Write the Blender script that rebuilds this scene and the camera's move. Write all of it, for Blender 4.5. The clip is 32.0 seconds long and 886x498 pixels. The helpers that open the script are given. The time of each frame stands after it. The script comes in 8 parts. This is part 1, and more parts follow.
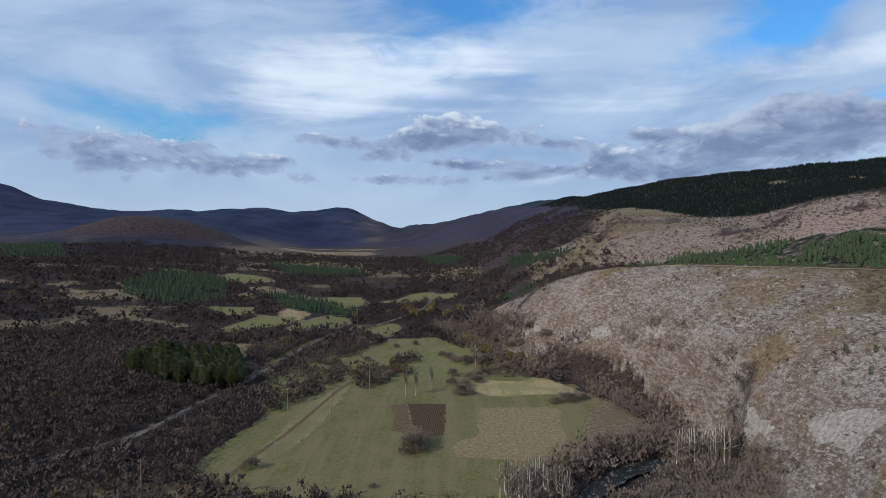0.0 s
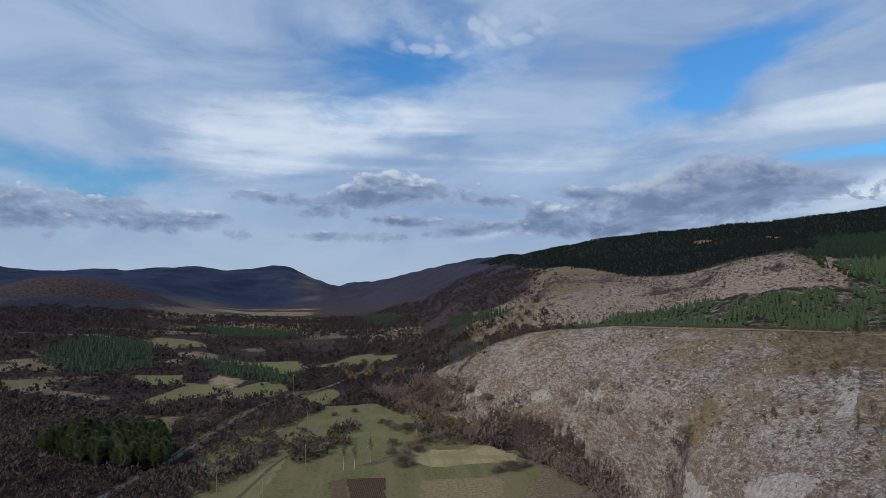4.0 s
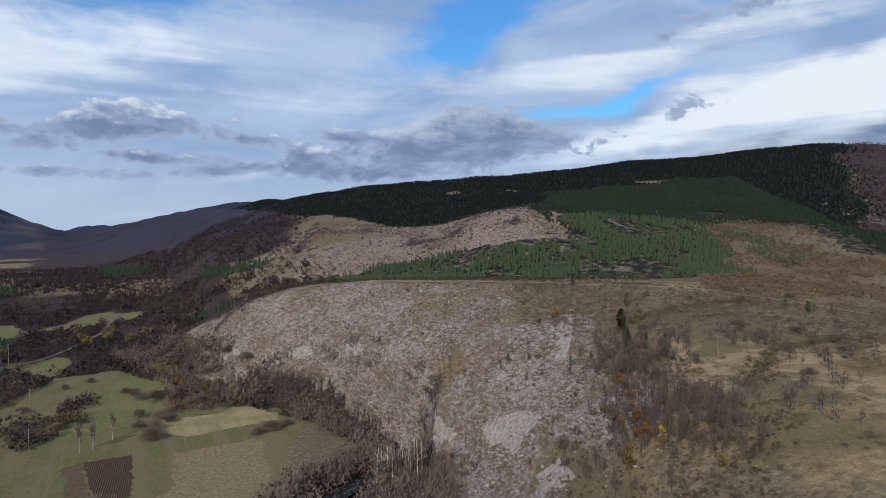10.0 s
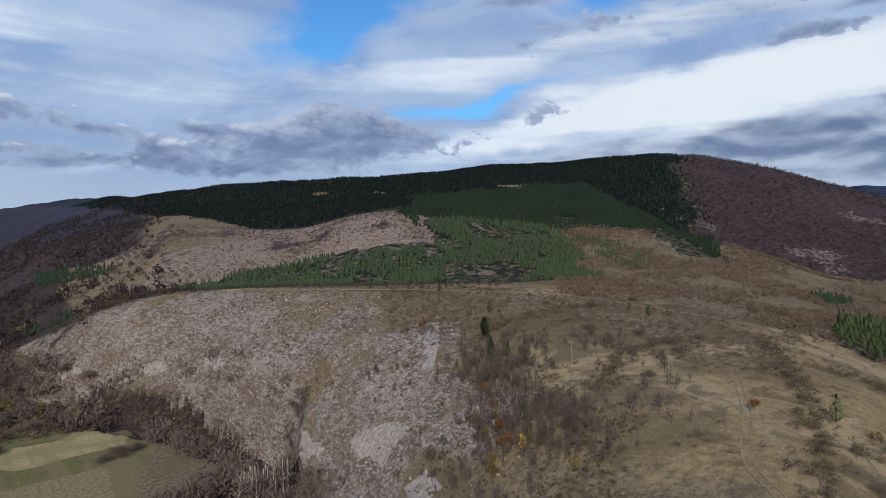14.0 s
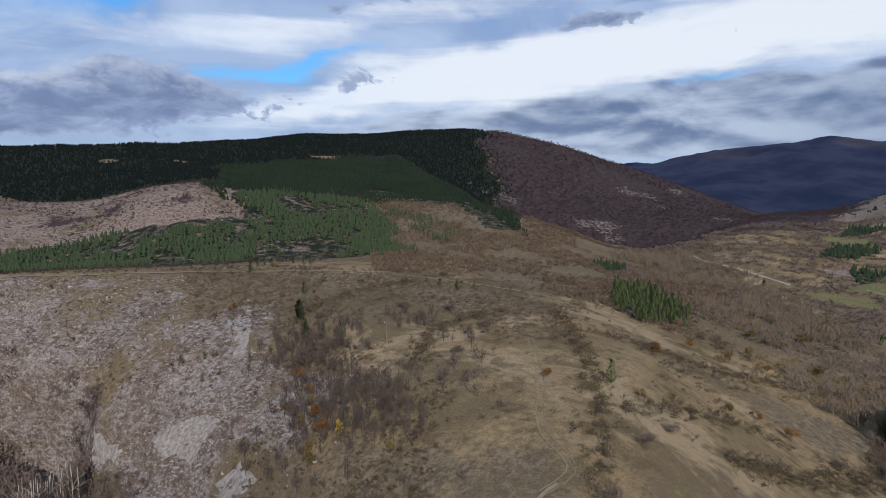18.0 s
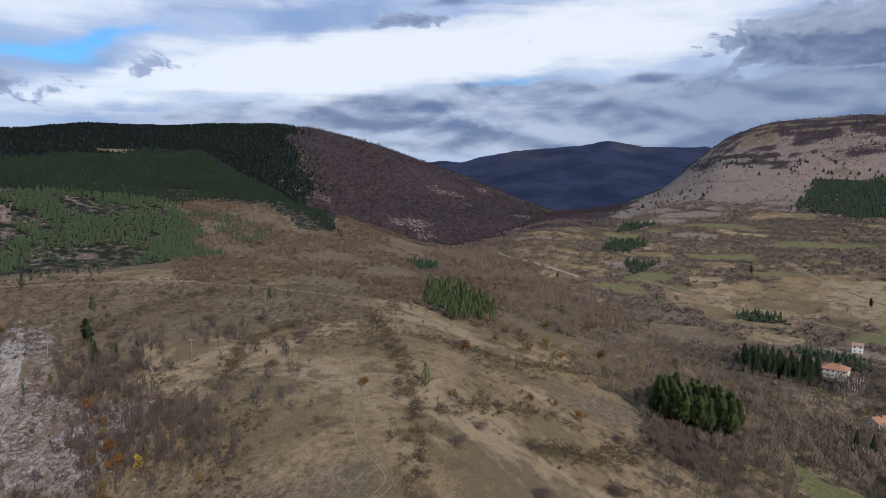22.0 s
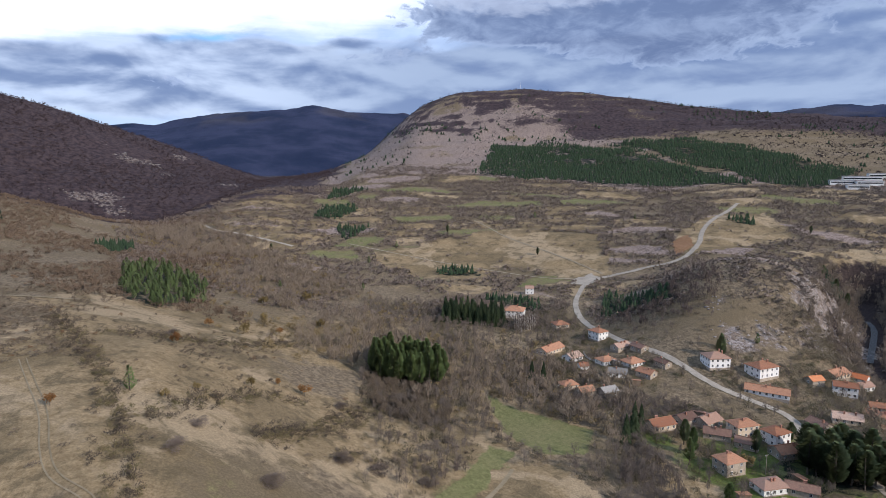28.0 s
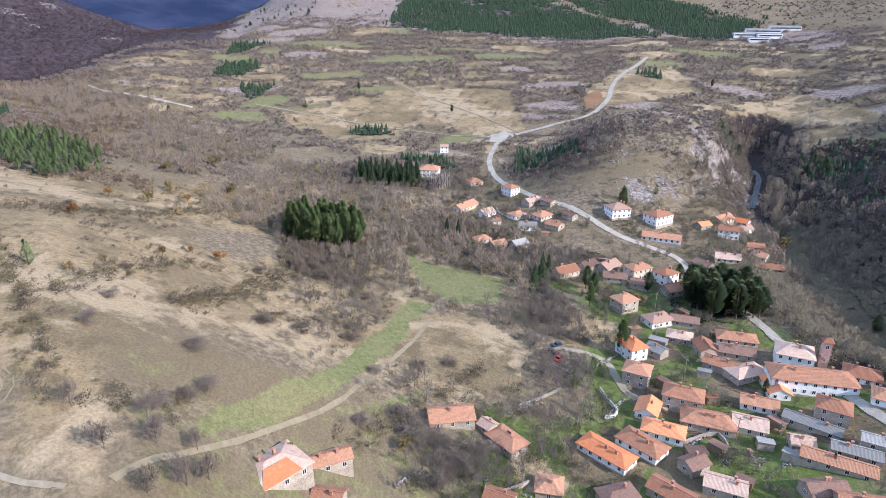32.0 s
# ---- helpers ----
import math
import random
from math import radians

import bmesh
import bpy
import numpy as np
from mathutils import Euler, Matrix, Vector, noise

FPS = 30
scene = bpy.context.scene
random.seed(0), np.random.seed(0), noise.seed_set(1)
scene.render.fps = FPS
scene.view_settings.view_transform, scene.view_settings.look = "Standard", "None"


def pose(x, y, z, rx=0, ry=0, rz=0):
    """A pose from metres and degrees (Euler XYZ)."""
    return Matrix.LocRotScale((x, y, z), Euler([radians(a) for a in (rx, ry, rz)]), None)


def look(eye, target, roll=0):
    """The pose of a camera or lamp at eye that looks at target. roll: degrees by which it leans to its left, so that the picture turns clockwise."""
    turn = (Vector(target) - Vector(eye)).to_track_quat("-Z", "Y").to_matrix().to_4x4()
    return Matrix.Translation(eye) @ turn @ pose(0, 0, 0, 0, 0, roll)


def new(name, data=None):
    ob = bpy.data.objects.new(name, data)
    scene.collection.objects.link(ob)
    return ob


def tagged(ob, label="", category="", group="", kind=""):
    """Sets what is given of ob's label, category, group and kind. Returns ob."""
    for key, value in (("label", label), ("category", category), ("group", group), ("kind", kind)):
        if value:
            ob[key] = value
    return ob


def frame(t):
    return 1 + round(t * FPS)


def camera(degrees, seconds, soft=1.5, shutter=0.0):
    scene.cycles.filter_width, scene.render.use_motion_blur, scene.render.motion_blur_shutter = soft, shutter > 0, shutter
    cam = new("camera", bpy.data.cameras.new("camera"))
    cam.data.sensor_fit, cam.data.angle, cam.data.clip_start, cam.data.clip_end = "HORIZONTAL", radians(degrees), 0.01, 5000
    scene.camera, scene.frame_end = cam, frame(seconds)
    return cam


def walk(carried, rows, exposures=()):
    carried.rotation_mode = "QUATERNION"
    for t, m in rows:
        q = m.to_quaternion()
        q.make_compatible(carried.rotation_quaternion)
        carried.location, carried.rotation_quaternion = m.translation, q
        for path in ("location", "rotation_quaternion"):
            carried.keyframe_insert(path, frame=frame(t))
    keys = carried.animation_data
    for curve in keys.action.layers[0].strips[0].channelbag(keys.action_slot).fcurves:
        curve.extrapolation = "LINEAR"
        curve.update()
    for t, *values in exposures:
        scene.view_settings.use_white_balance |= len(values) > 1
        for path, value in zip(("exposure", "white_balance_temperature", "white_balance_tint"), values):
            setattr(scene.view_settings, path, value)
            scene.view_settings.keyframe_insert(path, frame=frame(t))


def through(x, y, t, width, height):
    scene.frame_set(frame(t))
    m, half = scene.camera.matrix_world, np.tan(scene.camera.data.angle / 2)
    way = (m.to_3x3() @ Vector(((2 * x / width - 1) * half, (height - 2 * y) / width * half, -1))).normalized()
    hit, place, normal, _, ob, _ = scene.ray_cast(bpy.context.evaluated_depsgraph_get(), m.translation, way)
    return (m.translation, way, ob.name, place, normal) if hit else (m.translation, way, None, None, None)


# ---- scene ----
FOV = 71.3
PATH = (  # seconds, eye x, y, z, heading clockwise from +y, tilt up, lean
    (0, 0.00, -0.15, 81.07, -0.00, -1.51, 0.41),
    (0.5, -0.00, 0.02, 81.60, -0.06, 1.35, 0.20),
    (1, -0.01, 0.17, 82.15, -0.09, 4.22, 0.16),
    (1.5, -0.02, 0.30, 82.73, -0.09, 4.57, 0.13),
    (2, -0.02, 0.42, 83.32, 0.02, 4.54, 0.16),
    (2.5, -0.02, 0.52, 83.93, 2.36, 4.47, 0.15),
    (3, -0.02, 0.60, 84.55, 5.08, 4.42, 0.02),
    (3.5, -0.02, 0.67, 85.19, 5.45, 4.37, -0.12),
    (5.5, -0.04, 0.84, 87.81, 8.86, -0.58, -0.07),
    (6, -0.05, 0.86, 88.47, 11.26, -1.29, -0.06),
    (6.5, -0.05, 0.86, 89.14, 13.34, -1.33, -0.20),
    (7, -0.06, 0.87, 89.81, 15.28, -1.39, -0.28),
    (7.5, -0.07, 0.86, 90.47, 17.35, -1.45, -0.29),
    (8, -0.08, 0.85, 91.14, 19.41, -1.50, -0.31),
    (8.5, -0.09, 0.83, 91.80, 21.38, -1.54, -0.30),
    (9, -0.10, 0.81, 92.47, 23.30, -1.59, -0.27),
    (9.5, -0.11, 0.79, 93.12, 25.35, -1.62, -0.23),
    (10, -0.12, 0.76, 93.78, 27.41, -1.64, -0.26),
    (10.5, -0.13, 0.73, 94.42, 29.49, -1.70, -0.24),
    (11, -0.14, 0.69, 95.07, 31.54, -1.74, -0.20),
    (11.5, -0.15, 0.66, 95.71, 33.55, -1.76, -0.20),
    (12, -0.15, 0.62, 96.34, 35.48, -1.81, -0.21),
    (12.5, -0.16, 0.59, 96.97, 37.36, -1.83, -0.22),
    (13, -0.16, 0.55, 97.59, 37.70, -1.86, -0.18),
    (13.5, -0.16, 0.51, 98.20, 38.24, -1.86, -0.15),
    (15.5, -0.13, 0.37, 100.59, 46.12, -1.74, 0.15),
    (16, -0.12, 0.34, 101.17, 48.13, -2.04, 0.23),
    (16.5, -0.10, 0.30, 101.75, 50.23, -3.14, 0.25),
    (17, -0.07, 0.27, 102.31, 52.36, -4.25, 0.23),
    (17.5, -0.04, 0.24, 102.87, 54.51, -4.71, 0.22),
    (18, -0.01, 0.22, 103.42, 56.65, -4.66, 0.19),
    (18.5, 0.02, 0.19, 103.96, 58.79, -4.61, 0.21),
    (19, 0.06, 0.16, 104.49, 60.95, -4.59, 0.21),
    (19.5, 0.11, 0.14, 105.02, 63.12, -4.54, 0.18),
    (20, 0.15, 0.12, 105.53, 65.26, -4.51, 0.14),
    (20.5, 0.20, 0.10, 106.03, 67.39, -4.70, 0.21),
    (21, 0.26, 0.08, 106.53, 69.52, -4.90, 0.25),
    (21.5, 0.31, 0.06, 107.01, 71.61, -4.93, 0.36),
    (22, 0.37, 0.04, 107.48, 73.70, -4.95, 0.38),
    (22.5, 0.43, 0.02, 107.93, 75.85, -4.92, 0.43),
    (23, 0.49, 0.00, 108.37, 78.14, -4.90, 0.35),
    (23.5, 0.55, -0.02, 108.80, 80.44, -4.89, 0.19),
    (24, 0.61, -0.04, 109.20, 82.74, -4.88, 0.18),
    (24.5, 0.67, -0.06, 109.59, 85.05, -4.87, 0.09),
    (25, 0.72, -0.08, 109.96, 87.51, -4.83, -0.06),
    (25.5, 0.77, -0.10, 110.30, 89.99, -4.83, -0.07),
    (26, 0.81, -0.13, 110.62, 92.48, -4.93, -0.09),
    (26.5, 0.84, -0.16, 110.92, 94.95, -5.41, -0.13),
    (28.5, 0.87, -0.33, 111.79, 100.85, -9.02, -0.28),
    (29, 0.84, -0.39, 111.91, 100.80, -10.29, -0.31),
    (29.5, 0.79, -0.45, 111.99, 100.78, -11.53, -0.30),
    (30, 0.72, -0.52, 112.03, 100.74, -13.02, -0.24),
    (30.5, 0.63, -0.60, 112.02, 100.71, -15.18, -0.35),
    (31, 0.50, -0.69, 111.95, 100.89, -17.46, -0.27),
    (31.5, 0.35, -0.79, 111.82, 102.96, -19.46, -0.18),
    (32, 0.16, -0.91, 111.63, 107.82, -21.18, -0.12),
)


def view(x, y, z, heading, tilt, lean):
    """The camera's pose from its heading and tilt in degrees."""
    h, p = radians(heading), radians(tilt)
    ahead = Vector((math.sin(h) * math.cos(p), math.cos(h) * math.cos(p), math.sin(p)))
    return look(Vector((x, y, z)), Vector((x, y, z)) + 50 * ahead, lean)


cam = camera(FOV, 32.0, soft=0.8)
walk(cam, [(t, view(*row)) for t, *row in PATH],
     exposures=[(0.0, 0.0, 6400, 10), (0.5, -0.08, 6400, 10), (1.0, -0.2, 6350, 10), (3.5, -0.25, 6350, 10), (5.5, -0.05, 6550, 10), (8.0, 0.0, 6550, 11), (13.0, -0.1, 6450, 13), (22.0, 0.0, 6400, 16), (26.5, 0.15, 6250, 17), (29.0, 0.66, 6250, 16), (30.0, 0.9, 6100, 16), (32.0, 1.33, 5740, 17)])

# ---------------------------------------------------------------- sky and sun
SUN_FROM, SUN_HEIGHT = 228.0, 30.0


class Nodes:
    """Short-hand for building a node tree."""

    def __init__(self, tree):
        self.tree = tree
        tree.nodes.clear()

    def add(self, kind, *inputs, **settings):
        node = self.tree.nodes.new(kind)
        if "operation" in settings:
            node.operation = settings["operation"]
        if "data_type" in settings:
            node.data_type = settings["data_type"]
        if "smooth" in settings:
            node.interpolation_type = "SMOOTHSTEP"
        if "feature" in settings:
            node.feature = settings["feature"]
        if "attribute" in settings:
            node.attribute_type, node.attribute_name = "GEOMETRY", settings["attribute"]
        for i, value in enumerate(inputs):
            self.put(node.inputs[i], value)
        return node

    def put(self, socket, value):
        if value is None:
            return
        if isinstance(value, bpy.types.Node):
            value = value.outputs[0]
        if isinstance(value, bpy.types.NodeSocket):
            self.tree.links.new(value, socket)
        else:
            socket.default_value = value

    def math(self, op, a, b=0.0, c=0.0):
        return self.add("ShaderNodeMath", a, b, c, operation=op)

    def vmath(self, op, a, b=(0, 0, 0)):
        return self.add("ShaderNodeVectorMath", a, b, operation=op)

    def noise(self, vector, scale, detail=4.0, rough=0.55, warp=0.0):
        n = self.add("ShaderNodeTexNoise", vector)
        for key, value in (("Scale", scale), ("Detail", detail), ("Roughness", rough), ("Distortion", warp)):
            self.put(n.inputs[key], value)
        return n.outputs["Fac"]

    def ramp(self, fac, lo, hi, a=0.0, b=1.0):
        """A smooth step from a to b as fac goes from lo to hi."""
        n = self.add("ShaderNodeMapRange", fac, lo, hi, a, b, smooth=True)
        return n.outputs[0]

    def mix(self, fac, a, b):
        n = self.add("ShaderNodeMix", data_type="RGBA")
        self.put(n.inputs[0], fac)
        self.put(n.inputs[6], a)
        self.put(n.inputs[7], b)
        return n.outputs[2]


def rgb(r, g, b):
    return (r, g, b, 1.0)


def make_sky():
    world = bpy.data.worlds.new("sky")
    scene.world = world
    world.use_nodes = True
    n = Nodes(world.node_tree)
    way = n.add("ShaderNodeTexCoord").outputs["Generated"]
    blue = n.add("ShaderNodeTexSky")
    blue.sky_type, blue.sun_disc, blue.altitude = "NISHITA", False, 600
    blue.sun_elevation, blue.sun_rotation = radians(SUN_HEIGHT), radians(SUN_FROM)
    blue.air_density, blue.dust_density, blue.ozone_density = 1.6, 0.3, 2.5
    parts = n.add("ShaderNodeSeparateXYZ", way)
    up = n.math("MAXIMUM", parts.outputs[2], 0.0)
    # heading and height above the horizon in degrees
    heading = n.math("MULTIPLY", n.math("ARCTAN2", parts.outputs[0], parts.outputs[1]), 57.296)
    height = n.math("MULTIPLY", n.math("ARCSINE", parts.outputs[2]), 57.296)
    spot = n.add("ShaderNodeCombineXYZ", heading, height, 0.0)
    # a slow swirl that bends every outline
    swirl = n.add("ShaderNodeTexNoise", n.vmath("MULTIPLY", spot, (0.10, 0.22, 0)))
    n.put(swirl.inputs["Scale"], 1.0)
    n.put(swirl.inputs["Detail"], 5.0)
    bent = n.vmath("ADD", spot, n.vmath("MULTIPLY", n.vmath("SUBTRACT", swirl.outputs["Color"], (0.5, 0.5, 0.5)), (9.0, 3.4, 0)))

    def masses(rows, place):
        """Where clouds gather or part: heading, height, half width, half depth, weight, slant in degrees."""
        total, above = 0.0, 0.0
        for a, e, wide, deep, weight, slant in rows:
            c, s = math.cos(radians(slant)), math.sin(radians(slant))
            d = n.vmath("SUBTRACT", place, (a, e, 0))
            u = n.vmath("DOT_PRODUCT", d, (c / wide, s / wide, 0)).outputs["Value"]
            v = n.vmath("DOT_PRODUCT", d, (-s / deep, c / deep, 0)).outputs["Value"]
            fall = n.math("MULTIPLY", n.math("POWER", 0.45, n.math("MULTIPLY_ADD", u, u, n.math("MULTIPLY", v, v))), weight)
            total = n.math("ADD", total, fall)
            above = n.math("MULTIPLY_ADD", fall, v, above)
        return total, above

    def stretched(scale, shift=(0, 0, 0), slant=0.0):
        m = n.add("ShaderNodeMapping", spot)
        m.inputs["Scale"].default_value = (scale[0], scale[1], 1)
        m.inputs["Location"].default_value = shift
        m.inputs["Rotation"].default_value = (0, 0, radians(slant))
        return m

    # high thin veil with blue gaps and bright white sheets
    gaps, _ = masses(((2.5, 20.0, 10, 4.2, 0.68, 0), (29, 17.6, 9, 2.4, 0.85, 18), (54, 19.8, 4, 1.4, 0.65, 10), (43, 11.6, 9, 0.7, 0.72, 11), (-26, 9.6, 9, 2.2, 0.62, -8), (66, 21.5, 6, 2, 0.5, 0), (-28, 24, 8, 3, 0.3, 0), (79, 9.9, 5, 0.5, 0.35, 8)), bent)
    bright, _ = masses(((-7, 13.8, 12, 3.2, 1.1, 4), (63, 11.0, 15, 2.4, 1.05, 7), (46, 9.0, 9, 1.3, 0.9, 14), (84, 13.2, 17, 3.0, 0.95, 3), (44, 14.6, 12, 1.4, 0.6, 8), (109, 15.4, 4.5, 0.9, 1.0, -8), (112, 10.1, 9, 0.4, 0.5, 4), (60, 17.8, 9, 2.0, 0.5, 4), (96, 18, 14, 3, 0.5, 0),
                        (20, 12.2, 14, 1.6, 0.45, 6), (75, 4.6, 7, 0.8, 0.55, 0), (10, 5.0, 20, 0.9, 0.4, 0)), bent)
    wisps = n.noise(stretched((0.055, 0.16), (0.3, 0.7, 0), -12), 1.0, 8, 0.55, 0.7)
    fleece = n.noise(stretched((0.16, 0.42), (4.1, 0.2, 0), -10), 1.0, 9, 0.62, 0.4)
    folds = n.noise(stretched((0.035, 0.42), (1.1, 2.2, 0), -6), 1.0, 6, 0.5, 0.8)
    veil = n.ramp(n.math("SUBTRACT", n.math("ADD", 0.78, n.math("ADD", n.math("MULTIPLY", n.math("SUBTRACT", wisps, 0.5), 1.1), n.math("MULTIPLY", n.math("SUBTRACT", fleece, 0.5), 0.55))), gaps), 0.02, 0.66)
    shine = n.ramp(n.math("ADD", bright, n.math("ADD", n.math("MULTIPLY", n.math("SUBTRACT", folds, 0.5), 1.5), n.math("MULTIPLY", n.math("SUBTRACT", fleece, 0.5), 0.8))), 0.22, 1.0)
    pale = n.mix(n.ramp(wisps, 0.3, 0.7), rgb(2.9, 4.0, 6.3), rgb(4.9, 6.0, 8.0))
    white = n.mix(shine, pale, n.mix(n.ramp(heading, 25, 60), rgb(7.9, 8.5, 9.7), rgb(8.8, 9.1, 9.6)))
    sky = n.mix(n.math("MULTIPLY", veil, 0.95), n.vmath("MULTIPLY", blue, (0.42, 0.88, 1.42)), white)
    # a shoal of small puffs inside the highest gap
    cells = n.add("ShaderNodeTexVoronoi")
    n.put(cells.inputs["Vector"], n.vmath("MULTIPLY", bent, (0.52, 0.75, 0)))
    n.put(cells.inputs["Scale"], 1.0)
    shoal, _ = masses(((8.5, 22.8, 8, 1.7, 1.0, 6),), spot)
    puff = n.math("MULTIPLY", n.ramp(cells.outputs["Distance"], 0.25, 0.55, 1.0, 0.0), n.ramp(shoal, 0.3, 0.7))
    sky = n.mix(n.math("MULTIPLY", puff, 0.65), sky, rgb(5.6, 6.5, 8.2))

    # broad grey banks in the east, soft-edged and layered
    banks, _ = masses(((73, 7.0, 12, 1.9, 0.95, 2), (92, 6.8, 14, 2.2, 1.0, 0), (62, 7.2, 6, 1.0, 0.7, 4), (108, 7.9, 16, 1.5, 0.95, 0), (126, 8, 14, 3.2, 1.0, 0), (50, 6.6, 9, 1.0, 0.5, 3), (140, 12, 14, 8, 0.9, 0), (88, 10.0, 10, 0.6, 0.5, 3), (70, 17.8, 12, 1.2, 0.8, 2), (46, 20, 10, 1.6, 0.4, 8), (118, 18.5, 16, 3, 0.8, 0), (104, 5.0, 30, 2.4, 0.8, 0), (84, 4.6, 14, 1.2, 0.4, 0)), bent)
    layer = n.noise(stretched((0.10, 0.30), (2.0, 5.5, 0), -4), 1.0, 6, 0.47, 0.25)
    layer_low = n.noise(stretched((0.10, 0.30), (2.0, 5.24, 0), -4), 1.0, 6, 0.47, 0.25)
    bank = n.ramp(n.math("ADD", banks, n.math("MULTIPLY", n.math("SUBTRACT", layer, 0.5), 1.5)), 0.22, 0.72)
    body = n.ramp(n.math("ADD", n.math("SUBTRACT", layer, layer_low), n.math("MULTIPLY", n.math("SUBTRACT", fleece, 0.5), 0.22)), -0.13, 0.15)
    bank_colour = n.mix(body, n.mix(n.ramp(heading, 78, 100), rgb(5.2, 6.0, 7.4), rgb(3.0, 3.7, 5.0)), rgb(1.25, 1.8, 3.2))
    sky = n.mix(n.math("MULTIPLY", bank, 0.88), sky, bank_colour)
    haze = n.math("MULTIPLY", n.ramp(up, 0.02, 0.14, 0.62, 0.0), n.ramp(heading, 50, 80, 1.0, 0.15))
    sky = n.mix(haze, sky, rgb(5.0, 5.9, 7.4))

    # heaped low clouds seen from the side, with crisp billowing outlines
    gather, above = masses(((1.6, 9.2, 6.0, 1.7, 0.66, 0), (-3.0, 8.2, 3.0, 0.8, 0.40, 0), (-11.5, 8.3, 3.2, 0.8, 0.55, 0), (-6.2, 7.0, 2.6, 0.6, 0.5, 0), (28.0, 7.4, 10, 2.0, 0.74, 3), (29.5, 9.7, 5.0, 1.5, 0.5, 8), (34, 8.2, 5, 1.2, 0.4, 0), (11.5, 8.0, 3.0, 0.8, 0.55, 0), (15, 6.7, 2.2, 0.8, 0.6, 0), (9, 5.6, 6.0, 0.7, 0.5, 0), (-28.7, 5.4, 4.2, 1.2, 0.5, 0),
                            (-35, 8.0, 5.0, 0.9, 0.30, 0), (-24, 7.2, 5.0, 0.9, 0.32, 0), (-16.5, 6.2, 4.0, 0.7, 0.5, 0), (2, 6.4, 4.0, 0.5, 0.5, 0), (-3, 4.7, 9.0, 0.6, 0.5, 0), (19, 8.8, 3.0, 0.6, 0.5, 0), (-30, 7.2, 3.6, 1.0, 0.34, 0), (-20, 5.4, 6.0, 0.7, 0.45, 0), (20, 5.2, 5.0, 0.7, 0.5, 0), (48.6, 10.3, 4.6, 0.9, 0.40, 14), (70.0, 15.2, 3.8, 0.8, 0.62, 4), (72, 18.2, 6.5, 0.9, 0.62, 0), (52, 17.6, 7.0, 1.3, 0.38, 10),
                            (104, 12.0, 6.5, 1.5, 0.95, -3), (116, 12.8, 10, 2.6, 1.15, 0), (107, 10.6, 3.0, 0.6, 0.5, 0), (95, 9.0, 3.5, 0.9, 0.42, 0), (120, 9.0, 7, 1.0, 0.5, 0), (76, 6.6, 4, 1.0, 0.35, 0), (132, 15, 14, 4, 0.7, 0)), n.vmath("ADD", n.vmath("MULTIPLY", bent, (0.35, 0.35, 0)), n.vmath("MULTIPLY", spot, (0.65, 0.65, 0))))
    heap = n.noise(stretched((0.20, 0.46)), 1.0, 8, 0.54, 0.2)
    heap_low = n.noise(stretched((0.20, 0.46), (0.06, -0.20, 0)), 1.0, 8, 0.54, 0.2)
    billow = n.add("ShaderNodeTexVoronoi")
    n.put(billow.inputs["Vector"], n.vmath("MULTIPLY", bent, (0.55, 0.95, 0)))
    n.put(billow.inputs["Scale"], 1.0)
    n.put(billow.inputs["Detail"], 3.0)
    n.put(billow.inputs["Roughness"], 0.55)
    puffs = n.math("MULTIPLY", n.math("SUBTRACT", 0.5, billow.outputs["Distance"]), 0.30)
    cloud = n.math("ADD", n.math("ADD", n.math("MULTIPLY", n.math("SUBTRACT", heap, 0.5), 0.95), n.math("MULTIPLY", gather, 1.25)), n.math("ADD", puffs, n.math("MULTIPLY", n.math("SUBTRACT", n.noise(bent, 0.8, 5, 0.6), 0.5), 0.55)))
    heaps = n.ramp(cloud, 0.20, 0.36)
    east = n.ramp(heading, 58, 92)
    lit = n.ramp(n.math("ADD", n.math("ADD", n.math("MULTIPLY", n.math("SUBTRACT", heap_low, heap), 0.9), n.math("MULTIPLY", puffs, 0.9)), n.math("MULTIPLY", above, 0.75)), -0.10, 0.26)
    lit = n.math("MULTIPLY", lit, n.ramp(heading, 8, 34, 1.0, 0.30))
    thick = n.math("MULTIPLY", n.ramp(cloud, 0.25, 0.70), n.ramp(n.noise(stretched((0.26, 0.6), (3.0, 1.0, 0)), 1.0, 8, 0.6, 0.4), 0.30, 0.62, 0.35, 1.0))
    grey = n.mix(thick, rgb(3.7, 4.5, 6.4), rgb(1.75, 2.35, 3.95))
    grey = n.mix(n.math("MULTIPLY", east, 0.7), grey, n.mix(thick, rgb(2.7, 3.4, 4.8), rgb(1.0, 1.42, 2.5)))
    sky = n.mix(n.math("MULTIPLY", heaps, 0.93), sky, n.mix(lit, grey, rgb(7.2, 7.7, 8.8)))
    out = n.add("ShaderNodeOutputWorld")
    n.put(out.inputs[0], n.add("ShaderNodeBackground", n.vmath("MULTIPLY", sky, (0.95, 1.0, 1.0)), 0.10))


make_sky()
sun = new("sun", bpy.data.lights.new("sun", "SUN"))
sun.data.energy, sun.data.angle, sun.data.color = 3.2, radians(0.53), (1.0, 0.93, 0.82)
s_h, s_e = radians(SUN_FROM), radians(SUN_HEIGHT)
sun.matrix_world = look(500 * Vector((math.sin(s_h) * math.cos(s_e), math.cos(s_h) * math.cos(s_e), math.sin(s_e))), (0, 0, 0))

